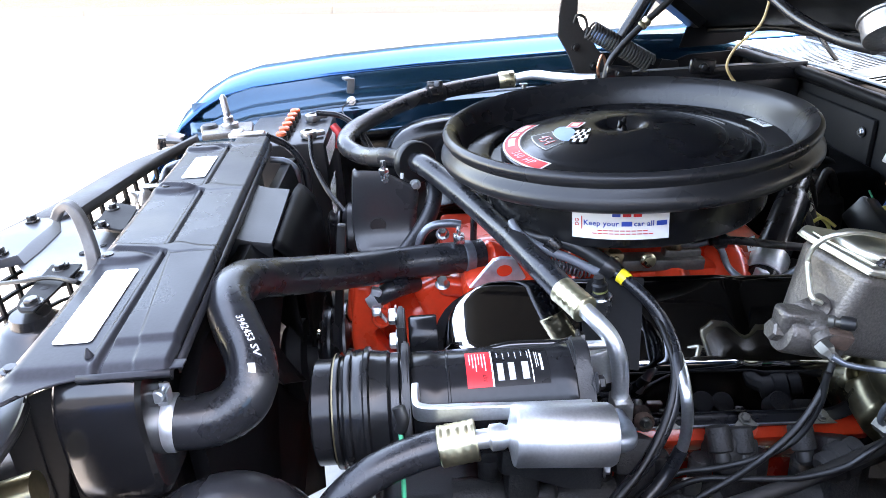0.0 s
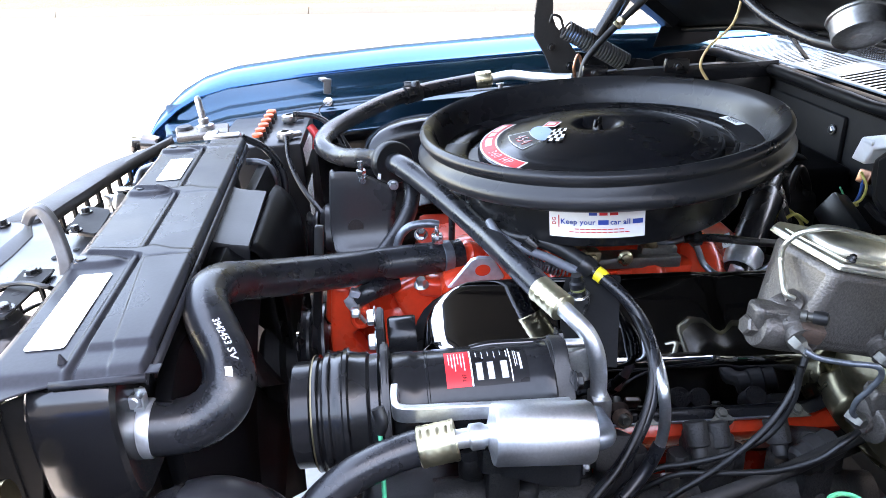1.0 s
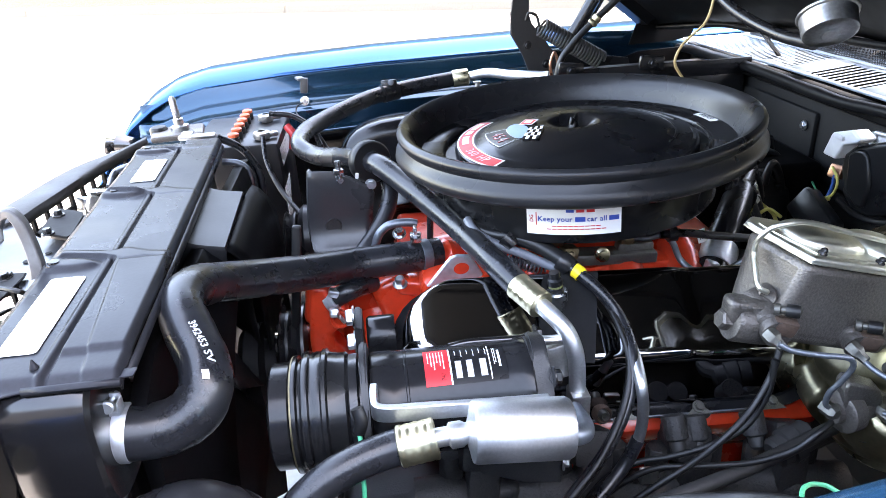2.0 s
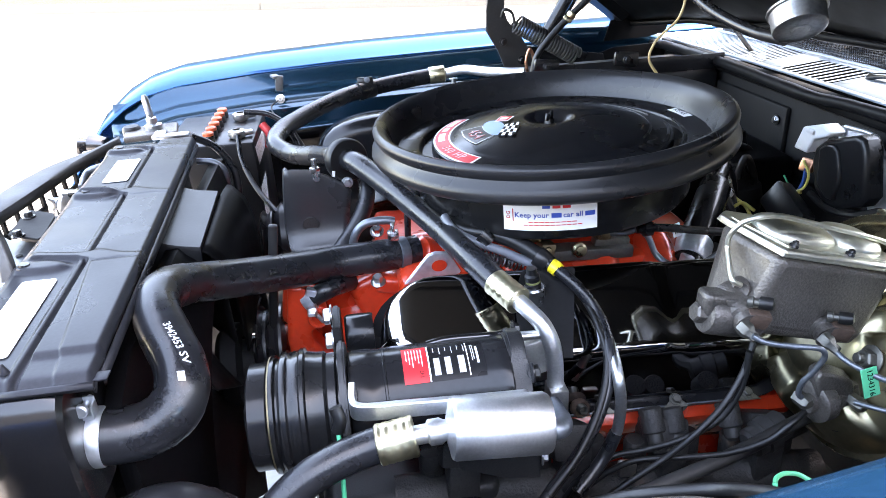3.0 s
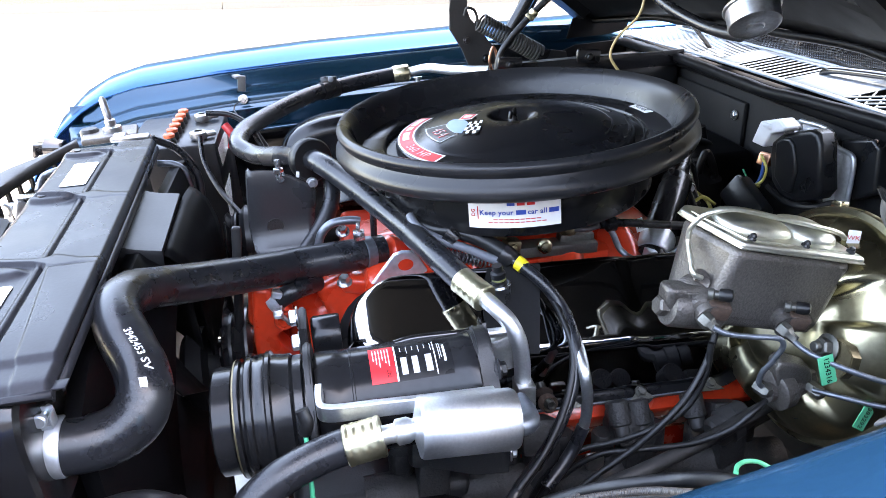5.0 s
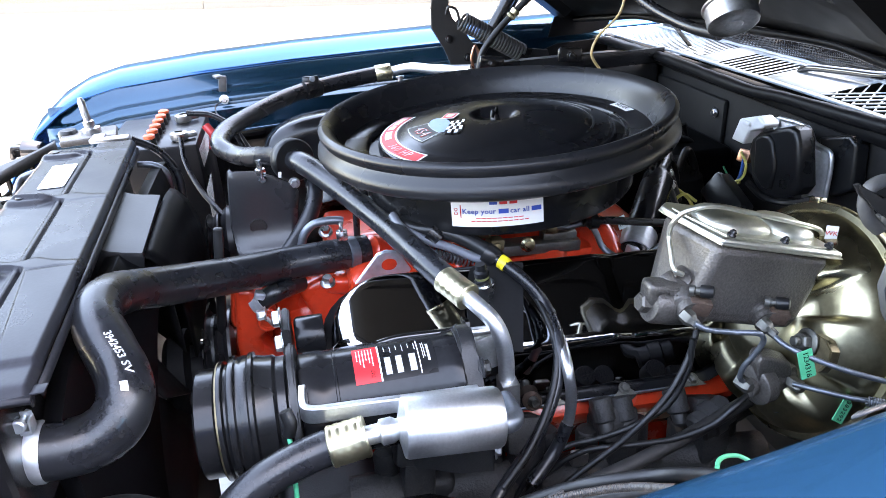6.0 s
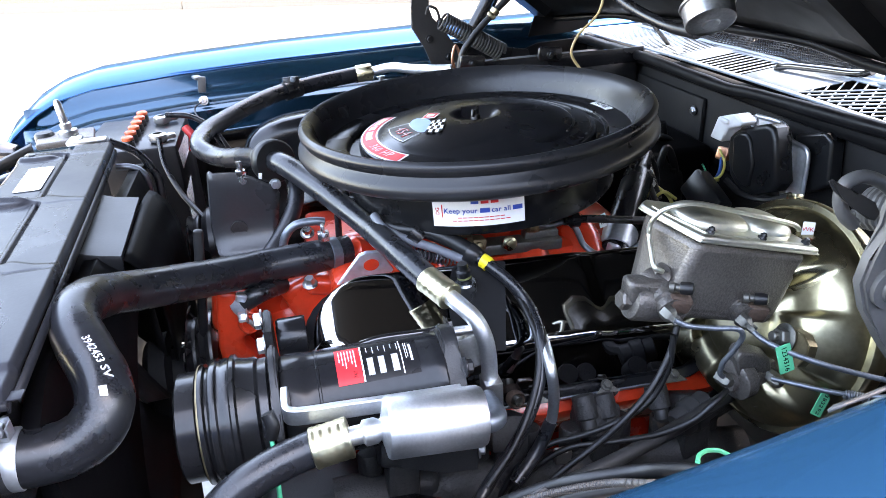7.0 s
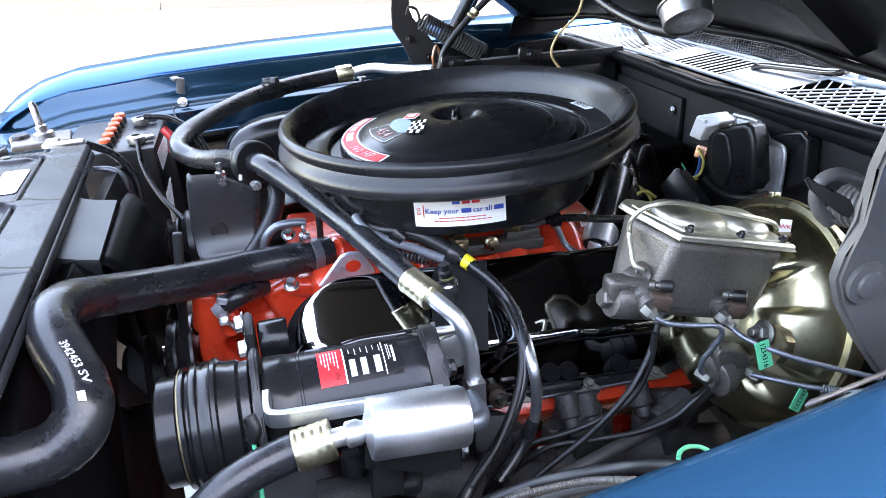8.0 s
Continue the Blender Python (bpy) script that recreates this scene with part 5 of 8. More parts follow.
    low = part("lower_bracket", bm, BLACK_CRINKLE, root)
    bm = B()
    hexhead(bm, (0.150, 0.530, 0.735), (1, -0.2, 0), 0.0075, 0.007)
    part("bolt", bm, ZINC, low)
    # label wrapped on the body; angle from the top towards the viewer
    turn = lambda a: radians(-6) + (a - radians(2)) * 0.855
    cyl = lambda lift: (lambda x, b: (lambda a: (x, CX - (0.0597 * CR + lift) * math.sin(a), CZ + (0.0597 * CR + lift) * math.cos(a)))(turn(b)))
    bm = B()
    patch(bm, cyl(0.0003), 0.020, 0.100, radians(2), radians(57), 4, 14)
    lab = part("label_plate", bm, BLACK_LABEL, root, "black and red printed label plate")
    bm = B()
    patch(bm, cyl(0.0006), 0.020, 0.044, radians(2), radians(57), 4, 14)
    part("red_field", bm, RED_LABEL, lab)
    for x, w, a0, a1 in ((0.0445, 0.0015, 2, 57), (0.0500, 0.006, 26, 50), (0.0610, 0.006, 26, 50), (0.0740, 0.0065, 26, 50), (0.0835, 0.001, 4, 55), (0.0925, 0.0022, 14, 40), (0.0880, 0.0006, 10, 36), (0.0898, 0.0006, 10, 34)):
        bm = B()
        patch(bm, cyl(0.0006), x, x + w, radians(a0), radians(a1), 2, 12)
        part("print_bar", bm, LABEL_GREY if w > 0.005 else WHITE_LABEL, lab)
    for k in range(6):
        bm = B()
        patch(bm, cyl(0.0009), 0.0235 + k * 0.0030, 0.0243 + k * 0.0030, radians(7), radians(26 + 5 * (k % 3)), 2, 8)
        part("print_bar", bm, WHITE_LABEL, lab)
    for k in range(6):
        bm = B()
        patch(bm, cyl(0.0006), 0.051 + k * 0.0060, 0.0516 + k * 0.0060, radians(7), radians(16 + 4 * (k % 2)), 2, 8)
        part("print_bar", bm, WHITE_LABEL, lab)

    letters("747", 0.006, None, BLACK_LABEL, lab, "lettering", 1.0, lambda co: cyl(0.0009)(0.038 - co.y, radians(46) - co.x / 0.0531))
    return root


compressor()


def crimp(bm, a, b, r):
    """A crimped hose ferrule: a sleeve pressed in rows of pads, as one surface."""
    a, b = Vector(a), Vector(b)
    d, u, w = axes(b - a)
    q = (b - a).length
    n, m = 80, 34
    rows = []
    for i in range(m + 1):
        h = i / m
        rows.append([])
        for k in range(n):
            t = 2 * math.pi * k / n
            band = math.sin(math.pi * (h - 0.16) / 0.70 * 3) ** 2 if 0.16 < h < 0.86 else 0.0
            pad = max(0.0, math.tanh(5 * (band - 0.35))) * max(0.0, math.tanh(5 * (math.cos(5 * t) + 0.25)))
            rad = r * (0.975 + 0.022 * pad) if 0.14 < h < 0.88 else r
            if h > 0.985 or h < 0.015:
                rad = r * 0.93
            rows[-1].append(a + d * (q * h) + (u * math.cos(t) + w * math.sin(t)) * rad)
    loft(bm, rows, closed=True)
    bm.faces.new([bm.verts.new(p) for p in rows[-1]])
    return bm


def muffler_line():
    root = thing("discharge_muffler", (0.1, 0.47, 0.77), "aluminium muffler can on an air-conditioning line", "muffler")
    a = Vector((0.052, 0.475, 0.83))
    b = Vector((0.141, 0.475, 0.822))
    d = (b - a).normalized()
    n = (b - a).length
    bm = B()
    lathe(bm, a, d, [(0.010, -0.003), (0.020, 0), (0.0262, 0.0015), (0.0275, 0.004), (0.0275, n - 0.005), (0.0258, n - 0.0015), (0.018, n), (0.010, n + 0.002)], 56)
    part("can", bm, ALUMINIUM, root)
    bm = B()
    low = Vector((0, 0, -0.009))
    tube(bm, [b + low - d * 0.004, b + d * 0.006 + low, b + d * 0.013 + low + Vector((0, 0.004, -0.001)), b + d * 0.018 + low + Vector((0, 0.02, -0.006)), b + d * 0.018 + low + Vector((0, 0.05, -0.012))], 0.0092, 18, 6)
    part("elbow", bm, STEEL, root)
    bm = B()
    c = Vector((0.022, 0.475, 0.828))
    lathe(bm, c, a - c, [(0.0085, -0.01), (0.0085, 0.01), (0.0115, 0.012), (0.0115, 0.022), (0.009, 0.026), (0.009, (a - c).length)], 24)
    part("neck_tube", bm, ALUMINIUM, root)
    e = Vector((-0.011, 0.475, 0.823))
    bm = B()
    q = (c - e).length
    crimp(bm, e, c, 0.0182)
    part("crimp_ferrule", bm, BRASS, root, "yellow plated crimped ferrule")
    bm = B()
    tube(bm, [e + (c - e) * 0.2, *[(-0.017, 0.475, 0.822), (-0.042, 0.47, 0.818), (-0.074, 0.46, 0.809), (-0.099, 0.45, 0.793), (-0.117, 0.45, 0.763), (-0.131, 0.46, 0.705)]], 0.0158, 22, 8)
    part("hose", bm, RUBBER, root)
    return root


muffler_line()


def guard_bar():
    root = thing("guard_bar", (-0.028, 0.504, 0.832), "bent flat aluminium bar along the compressor", "bracket")
    line = spline([(-0.0295, 0.540, 0.846), (-0.0300, 0.518, 0.8465), (-0.0285, 0.5085, 0.8465), (-0.0225, 0.5045, 0.846), (0.02, 0.5035, 0.8435), (0.07, 0.502, 0.8415), (0.128, 0.501, 0.8395)], 8)
    bm = B()
    rows = []
    for i, q in enumerate(line):
        t = (line[min(i + 1, len(line) - 1)] - line[max(0, i - 1)])
        w = Vector((-t.y, t.x, 0)).normalized() * 0.0034
        low = Vector((0, 0, -0.0185 + 0.004 * i / len(line)))
        rows.append([q - w, q + w, q + w + low, q - w + low])
    loft(bm, rows, closed=True)
    for r in (rows[0], rows[-1]):
        bm.faces.new([bm.verts.new(v) for v in r])
    bmesh.ops.remove_doubles(bm, verts=bm.verts, dist=1e-5)
    rounded(part("bar", bm, ALUMINIUM, root), 0.0012, 2, 30)
    return root


guard_bar()


def suction_hose():
    root = thing("suction_hose", (0.187, 0.6, 0.763), "long black air-conditioning hose with aluminium end fittings", "hose")
    P = [(0.139, 0.650, 0.864), (0.115, 0.71, 0.875), (0.083, 0.82, 0.879), (0.032, 0.93, 0.897), (-0.009, 1, 0.911), (-0.035, 1.05, 0.904), (-0.07, 1.13, 0.885), (-0.113, 1.2, 0.87), (-0.144, 1.25, 0.876), (-0.139, 1.3, 0.885), (-0.087, 1.38, 0.896), (-0.005, 1.46, 0.908), (0.069, 1.5, 0.913), (0.176, 1.52, 0.921)]
    bm = B()
    tube(bm, P, [0.0148, 0.0150, 0.0153, 0.0156, 0.0160, 0.0163, 0.0165, 0.0165, 0.0165, 0.0165, 0.0165, 0.0165, 0.0165, 0.0165], 20, 8, wob=0.02)
    part("hose_body", bm, RUBBER, root)
    a, b = Vector((0.133, 0.662, 0.8665)), Vector((0.1515, 0.627, 0.8585))
    q = (b - a).length
    bm = B()
    crimp(bm, a, b, 0.0156)
    part("crimp_ferrule", bm, BRASS, root, "yellow plated crimped ferrule")
    bm = B()
    tube(bm, [b - (b - a) * 0.1, *[(0.158, 0.614, 0.855), (0.170, 0.600, 0.843), (0.1775, 0.592, 0.824), (0.1808, 0.590, 0.800), (0.1815, 0.590, 0.772)]], 0.0090, 20, 8)
    part("end_tube", bm, ALUMINIUM, root)
    bm = B()
    slab(bm, (0.1825, 0.588, 0.753), (0.020, 0.026, 0.042), bevel=0.002)
    slab(bm, (0.162, 0.602, 0.806), (0.026, 0.016, 0.042), (0, -14, 0), bevel=0.003)
    rod(bm, (0.146, 0.598, 0.834), (0.170, 0.598, 0.833), 0.0052, 12)
    part("fitting_block", bm, ALU_CAST, root)
    c, e = Vector((0.172, 1.52, 0.921)), Vector((0.209, 1.52, 0.923))
    bm = B()
    lathe(bm, c, e - c, [(0.017, 0), (0.0185, 0.002), (0.0185, (e - c).length * 0.9), (0.012, (e - c).length)], 12)
    part("crimp_ferrule", bm, BRASS, root)
    bm = B()
    tube(bm, [e - (e - c) * 0.1, *[(0.246, 1.5, 0.932), (0.289, 1.47, 0.93), (0.361, 1.42, 0.932)]], 0.010, 14, 8)
    part("end_tube", bm, ALUMINIUM, root)
    p, d = Vector((-0.018, 1.02, 0.908)), (Vector((-0.035, 1.06, 0.9)) - Vector((-0.001, 0.985, 0.91))).normalized()
    bm = B()
    lathe(bm, p - d * 0.011, d, [(0.016, 0), (0.030, 0.001), (0.0325, 0.004), (0.0325, 0.018), (0.030, 0.021), (0.016, 0.022)], 32)
    part("rubber_grommet", bm, RUBBER_MATT, root)
    p = Vector((0.032, 1.48, 0.911))
    d = (Vector(P[12]) - Vector(P[11])).normalized()
    bm = B()
    lathe(bm, p - d * 0.018, d, [(0.0172, 0), (0.0192, 0), (0.0192, 0.036), (0.0172, 0.036)], 24)
    slab(bm, p + Vector((0, -0.004, 0.016)), (0.034, 0.010, 0.022), (-12, 0, 0), bevel=0.003)
    strap = part("clip_strap", bm, BLACK_SATIN, root)
    bm = B()
    hexhead(bm, p + Vector((0.004, -0.009, 0.022)), (0, -1, 0.2), 0.0042, 0.004)
    part("bolt", bm, STEEL, strap)
    return root


suction_hose()


def rear_bracket():
    root = thing("compressor_bracket", (0.19, 0.66, 0.745), "flat black steel plate standing behind the compressor", "bracket")
    bm = B()
    plate(bm, [(0.1496, 0.6157, 0.7957), (0.1582, 0.6731, 0.8406), (0.1704, 0.6943, 0.8572), (0.1814, 0.6978, 0.8599), (0.2325, 0.6935, 0.8566), (0.2340, 0.6920, 0.8554), (0.2069, 0.6091, 0.7906)], (0, 0.0015, -0.0018), 0.0004)
    part("bracket_plate", bm, BLACK_FLAT, root)
    return root


rear_bracket()


def mount_plate():
    root = thing("accessory_bracket", (-0.07, 1.0, 0.75), "flat black steel accessory bracket with a round hole", "bracket")
    y = 1.0
    bm = B()
    cut = [(0.9055, -0.1060, -0.0980), (0.9030, -0.1090, -0.0745), (0.8934, -0.1106, -0.0487), (0.8760, -0.1126, -0.0201), (0.8647, -0.1139, -0.0155), (0.8346, -0.1166, -0.0213), (0.8183, -0.1181, -0.0230), (0.8016, -0.1170, -0.0246), (0.7880, -0.1150, -0.0262), (0.7700, -0.1090, -0.0285)]
    rows = []
    for z, l, r in cut:
        b = 0.030 * max(0.0, (0.822 - z) / 0.05) ** 1.6
        e = 0.004 * max(0.0, (z - 0.885) / 0.02) ** 2
        rows.append([(l - 0.002, y + 0.012 - b, z)] + [(l + (r - l) * k / 8, y + e - b + (0.002 if k == 0 else 0), z) for k in range(9)])
    loft(bm, rows)
    thick(part("bracket_plate", bm, SATIN_PLATE, root, angle=50), 0.003, 1)
    bm = B()
    c = Vector((-0.082, 0.9955, 0.819))
    lathe(bm, c, (0, 1, 0), [(0.0125, -0.0012), (0.0118, -0.0024), (0.0112, -0.0012), (0.0110, 0.0), (0.0, 0.0005)], 28)
    part("plug_disc", bm, IRON_DARK, root)
    for p in ((-0.064, 1, 0.891), (-0.02, 1, 0.879)):
        bm = B()
        hexhead(bm, p, (0, -1, 0), 0.0060, 0.008)
        part("bolt", bm, ZINC, root)
    bm = B()
    rod(bm, (-0.0655, 0.994, 0.893), (-0.0659, 0.996, 0.921), 0.0042, 12)
    lathe(bm, (-0.0656, 0.995, 0.902), (0, 0, 1), [(0.0075, 0), (0.0080, 0.002), (0.0075, 0.006)], 6)
    part("stud", bm, ZINC, root)
    bm = B()
    slab(bm, (-0.039, 0.9985, 0.8945), (0.005, 0.002, 0.009), (0, 10, 0), bevel=0.0008)
    part("paint_chip", bm, WHITE_PLASTIC, root, "small pale worn spot")
    return root


mount_plate()


# ---- brakes ----
def brake_group():
    M = pose(*(0.379, 0.53, 0.93), 0, 15, 0)
    mx = M.to_3x3() @ Vector((1, 0, 0))
    root = thing("master_cylinder", M @ Vector((0.07, 0.04, -0.11)), "bare cast iron brake master cylinder with a plated lid", "master cylinder")

    def add(name, bm, material, parent=root, label=""):
        bm.transform(M)
        return part(name, bm, material, parent, label)
    L, Wd, H = 0.133, 0.088, 0.082
    bm = B()
    a = [(0.0, 0.0), (L, 0.0), (L, Wd), (-0.008, Wd), (-0.022, Wd * 0.82), (-0.020, Wd * 0.66)]
    top = [(x, y, 0.0) for x, y in a]
    low = [(0.004 + x * 0.93, 0.003 + y * 0.9, -H) for x, y in a]
    low[0] = (-0.008, 0.004, -H)
    loft(bm, [top, low], closed=True)
    bm.faces.new([bm.verts.new(p) for p in top])
    bm.faces.new([bm.verts.new(p) for p in low])
    bmesh.ops.remove_doubles(bm, verts=bm.verts, dist=1e-5)
    rounded(add("reservoir", bm, IRON), 0.009, 4)
    bm = B()
    grow = lambda g: [(x + (g if x > 0.05 else -g), y + (g if y > 0.05 else -g)) for x, y in a]
    plate(bm, [(x, y, 0.0005) for x, y in grow(0.0050)], (0, 0, 0.0085), 0)
    lid = rounded(add("lid", bm, LID, root, "plated stamped lid"), 0.0036, 4) or bpy.data.objects["lid"]
    bm = B()
    plate(bm, [(x, y, 0.0088) for x, y in grow(-0.0035)], (0, 0, 0.0012), 0)
    add("lid_panel", bm, LID, lid)
    bm = B()
    for z in (0.0020,):
        plate(bm, [(x, y, z) for x, y in grow(0.0056)], (0, 0, 0.0016), 0.0006)
    add("lid_seam", bm, LID, lid)
    for cx, rx in ((0.036, 0.040), (0.100, 0.029)):
        bm = B()
        bmesh.ops.create_uvsphere(bm, u_segments=40, v_segments=24, radius=1)
        for v in bm.verts:
            sq = lambda q: math.copysign(abs(q) ** 0.75, q)
            v.co = Vector((cx + sq(v.co.x) * rx, Wd * 0.54 + sq(v.co.y) * 0.033, 0.008 + max(0, v.co.z) ** 0.8 * 0.015))
        add("lid_dome", bm, LID, lid)
    bail = [(0.35, 0.545, 0.896), (0.341, 0.545, 0.902), (0.344, 0.56, 0.914), (0.349, 0.575, 0.925), (0.345, 0.565, 0.943), (0.352, 0.56, 0.955), (0.364, 0.555, 0.961), (0.382, 0.555, 0.961), (0.429, 0.555, 0.946), (0.47, 0.555, 0.932), (0.51, 0.56, 0.915), (0.521, 0.565, 0.905)]
    bm = B()
    tube(bm, bail, 0.0027, 10, 8)
    part("wire_bail", bm, LID, root)
    bm = B()
    lathe(bm, (0.353, 0.55, 0.89), (-0.4, -0.9, 0.1), [(0.009, -0.01), (0.009, 0.004), (0.0075, 0.006), (0.004, 0.004), (0, 0.004)], 20)
    part("bail_boss", bm, IRON, root)
    # bore: nose, neck and body
    n0 = Vector((0.306, 0.548, 0.871))
    bm = B()
    lathe(bm, n0, mx, [(0.004, 0.0), (0.0085, 0.0), (0.0105, 0.002), (0.0105, 0.012), (0.008, 0.012)], 6)
    part("end_plug", bm, IRON, root)
    bm = B()
    lathe(bm, n0, mx, [(0.010, 0.010), (0.0185, 0.012), (0.0205, 0.016), (0.0205, 0.040), (0.019, 0.060), (0.0135, 0.080), (0.0135, 0.20), (0.03, 0.215)], 36)
    part("bore_casting", bm, IRON, root)
    bm = B()
    plate(bm, [(0.3120, 0.536, 0.8950), (0.3300, 0.536, 0.8915), (0.3560, 0.536, 0.8870), (0.3560, 0.536, 0.8600), (0.3200, 0.536, 0.8600), (0.3110, 0.536, 0.8740)], (0, 0.024, 0), 0)
    rounded(part("casting_fin", bm, IRON, root), 0.007, 4)
    bm = B()
    c0 = n0 + mx * 0.036
    plate(bm, [c0 + Vector(q) for q in ((-0.010, -0.018, 0.026), (0.030, -0.018, 0.020), (0.042, -0.020, -0.006), (0.026, -0.022, -0.024), (0.0, -0.018, -0.012))], (0, 0.034, 0), 0.005)
    rounded(part("neck_casting", bm, IRON, root), 0.005, 3)
    for q, nut, cap in (((0.354, 0.528, 0.867), (0.344, 0.515, 0.864), (0.355, 0.52, 0.89)), ((0.444, 0.528, 0.84), (0.431, 0.515, 0.838), (0.441, 0.52, 0.862))):
        q, nut, cap = Vector(q), Vector(nut), Vector(cap)
        bm = B()
        tube(bm, [q + Vector((-0.012, 0.035, 0.012)), q + Vector((-0.005, 0.01, 0.003)), q + (nut - q) * 0.5], [0.018, 0.016, 0.013], 14, 6)
        part("outlet_boss", bm, IRON, root)
        bm = B()
        slab(bm, q + Vector((0.004, -0.003, 0.003)), (0.024, 0.014, 0.017), (10, 15, -10), bevel=0.003)
        part("port_face", bm, RUST, root)
        d = Vector((0.35, -0.85, -0.35)).normalized()
        bm = B()
        lathe(bm, nut - d * 0.004, d, [(0.0076, -0.004), (0.0080, -0.003), (0.0080, 0.005), (0.0068, 0.007), (0.0050, 0.009), (0.0045, 0.016)], 6)
        part("tube_nut", bm, NUT_STEEL, root)
        d = Vector((0.80, -0.55, 0.05)).normalized()
        bm = B()
        lathe(bm, cap - d * 0.010, d, [(0.0055, 0), (0.0055, 0.005), (0.004, 0.006), (0.004, 0.010)], 10)
        part("bleeder", bm, NUT_STEEL, root)
        bm = B()
        lathe(bm, cap, d, [(0.0055, 0), (0.0062, 0.001), (0.0066, 0.008), (0.0058, 0.012), (0.003, 0.0135), (0, 0.0135)], 18)
        part("bleeder_cap", bm, RUBBER_MATT, root)
    for x, y in ((0.010, 0.006), (0.072, 0.006), (0.126, 0.006)):
        bm = B()
        lathe(bm, (x, y, 0.008), (0, -0.3, 1), [(0.0042, 0), (0.0045, 0.003), (0.003, 0.005), (0.0035, 0.006), (0.002, 0.008)], 12)
        add("lid_clip", bm, BLACK_SATIN)
    # booster
    boot = thing("brake_booster", M @ Vector((0.17, 0.05, -0.23)), "yellow cadmium plated brake booster can", "brake booster")
    bu, bv, bw = 0.118, 0.052, -0.096
    prof = [(0.0, 0.004), (0.030, 0.004), (0.050, 0.003), (0.056, 0.008), (0.062, 0.016), (0.072, 0.020), (0.085, 0.022), (0.098, 0.025), (0.108, 0.030), (0.116, 0.036), (0.122, 0.043), (0.126, 0.052), (0.1275, 0.060)]
    n = 192
    bm = B()
    rows = []
    for k in range(n):
        t = 2 * math.pi * k / n
        row = []
        for r, h in prof:
            if 0.058 < r < 0.12:
                pad = max(0.0, math.sin(math.pi * (r - 0.058) / 0.062)) * (0.5 + 0.5 * math.tanh(9 * (math.cos(6 * t + 1.1) + 0.25)))
                h -= 0.019 * pad
            row.append((bu + h, bv + r * math.cos(t), bw + r * math.sin(t)))
        rows.append(row)
    loft(bm, rows + [rows[0]])
    bmesh.ops.remove_doubles(bm, verts=bm.verts, dist=1e-5)
    bm.transform(M)
    part("front_shell", bm, GOLD, boot, angle=70)
    bm = B()
    lathe(bm, (bu, bv, bw), (1, 0, 0), [(0.126, 0.057), (0.1335, 0.058), (0.135, 0.060), (0.135, 0.066), (0.131, 0.069), (0.128, 0.072), (0.1265, 0.09), (0.11, 0.105), (0.05, 0.11)], 96)
    bm.transform(M)
    part("rear_shell", bm, GOLD, boot)
    for t in (70, 100, 160):
        bm = B()
        slab(bm, (bu + 0.064, bv + 0.136 * math.cos(radians(t)), bw + 0.136 * math.sin(radians(t))), (0.012, 0.016, 0.008), (t - 90, 0, 0), bevel=0.002)
        bm.transform(M)
        part("rim_tab", bm, GOLD, boot)
    bm = B()
    c = Vector((0.4660, 0.4965, 0.8254))
    hexhead(bm, c, -mx, 0.0098, 0.011)
    lathe(bm, c, -mx, [(0.0052, 0), (0.0052, 0.017), (0.004, 0.018)], 12)
    part("mount_nut", bm, NUT_STEEL, boot)
    bm = B()
    plate(bm, [(0.4673, 0.5118, 0.8227), (0.4708, 0.4966, 0.8359), (0.4713, 0.4792, 0.8375), (0.4696, 0.4684, 0.8313), (0.4666, 0.466, 0.8202), (0.463, 0.4713, 0.8067), (0.4604, 0.4888, 0.7969), (0.4644, 0.5036, 0.8117)], mx * 0.012, 0.001)
    part("mount_flange", bm, BRASS_DARK, boot)
    bm = B()
    slab(bm, (0.522, 0.555, 0.91), (0.0115, 0.001, 0.019), (0, 0, -35), bevel=0.0003, segs=1)
    tag = part("paper_tag", bm, WHITE_LABEL, boot, "small white paper tag")
    letters("WK", 0.0068, pose(*(0.52, 0.553, 0.912), 90, 0, -35), RED_LABEL, tag)
    return M


brake_group()


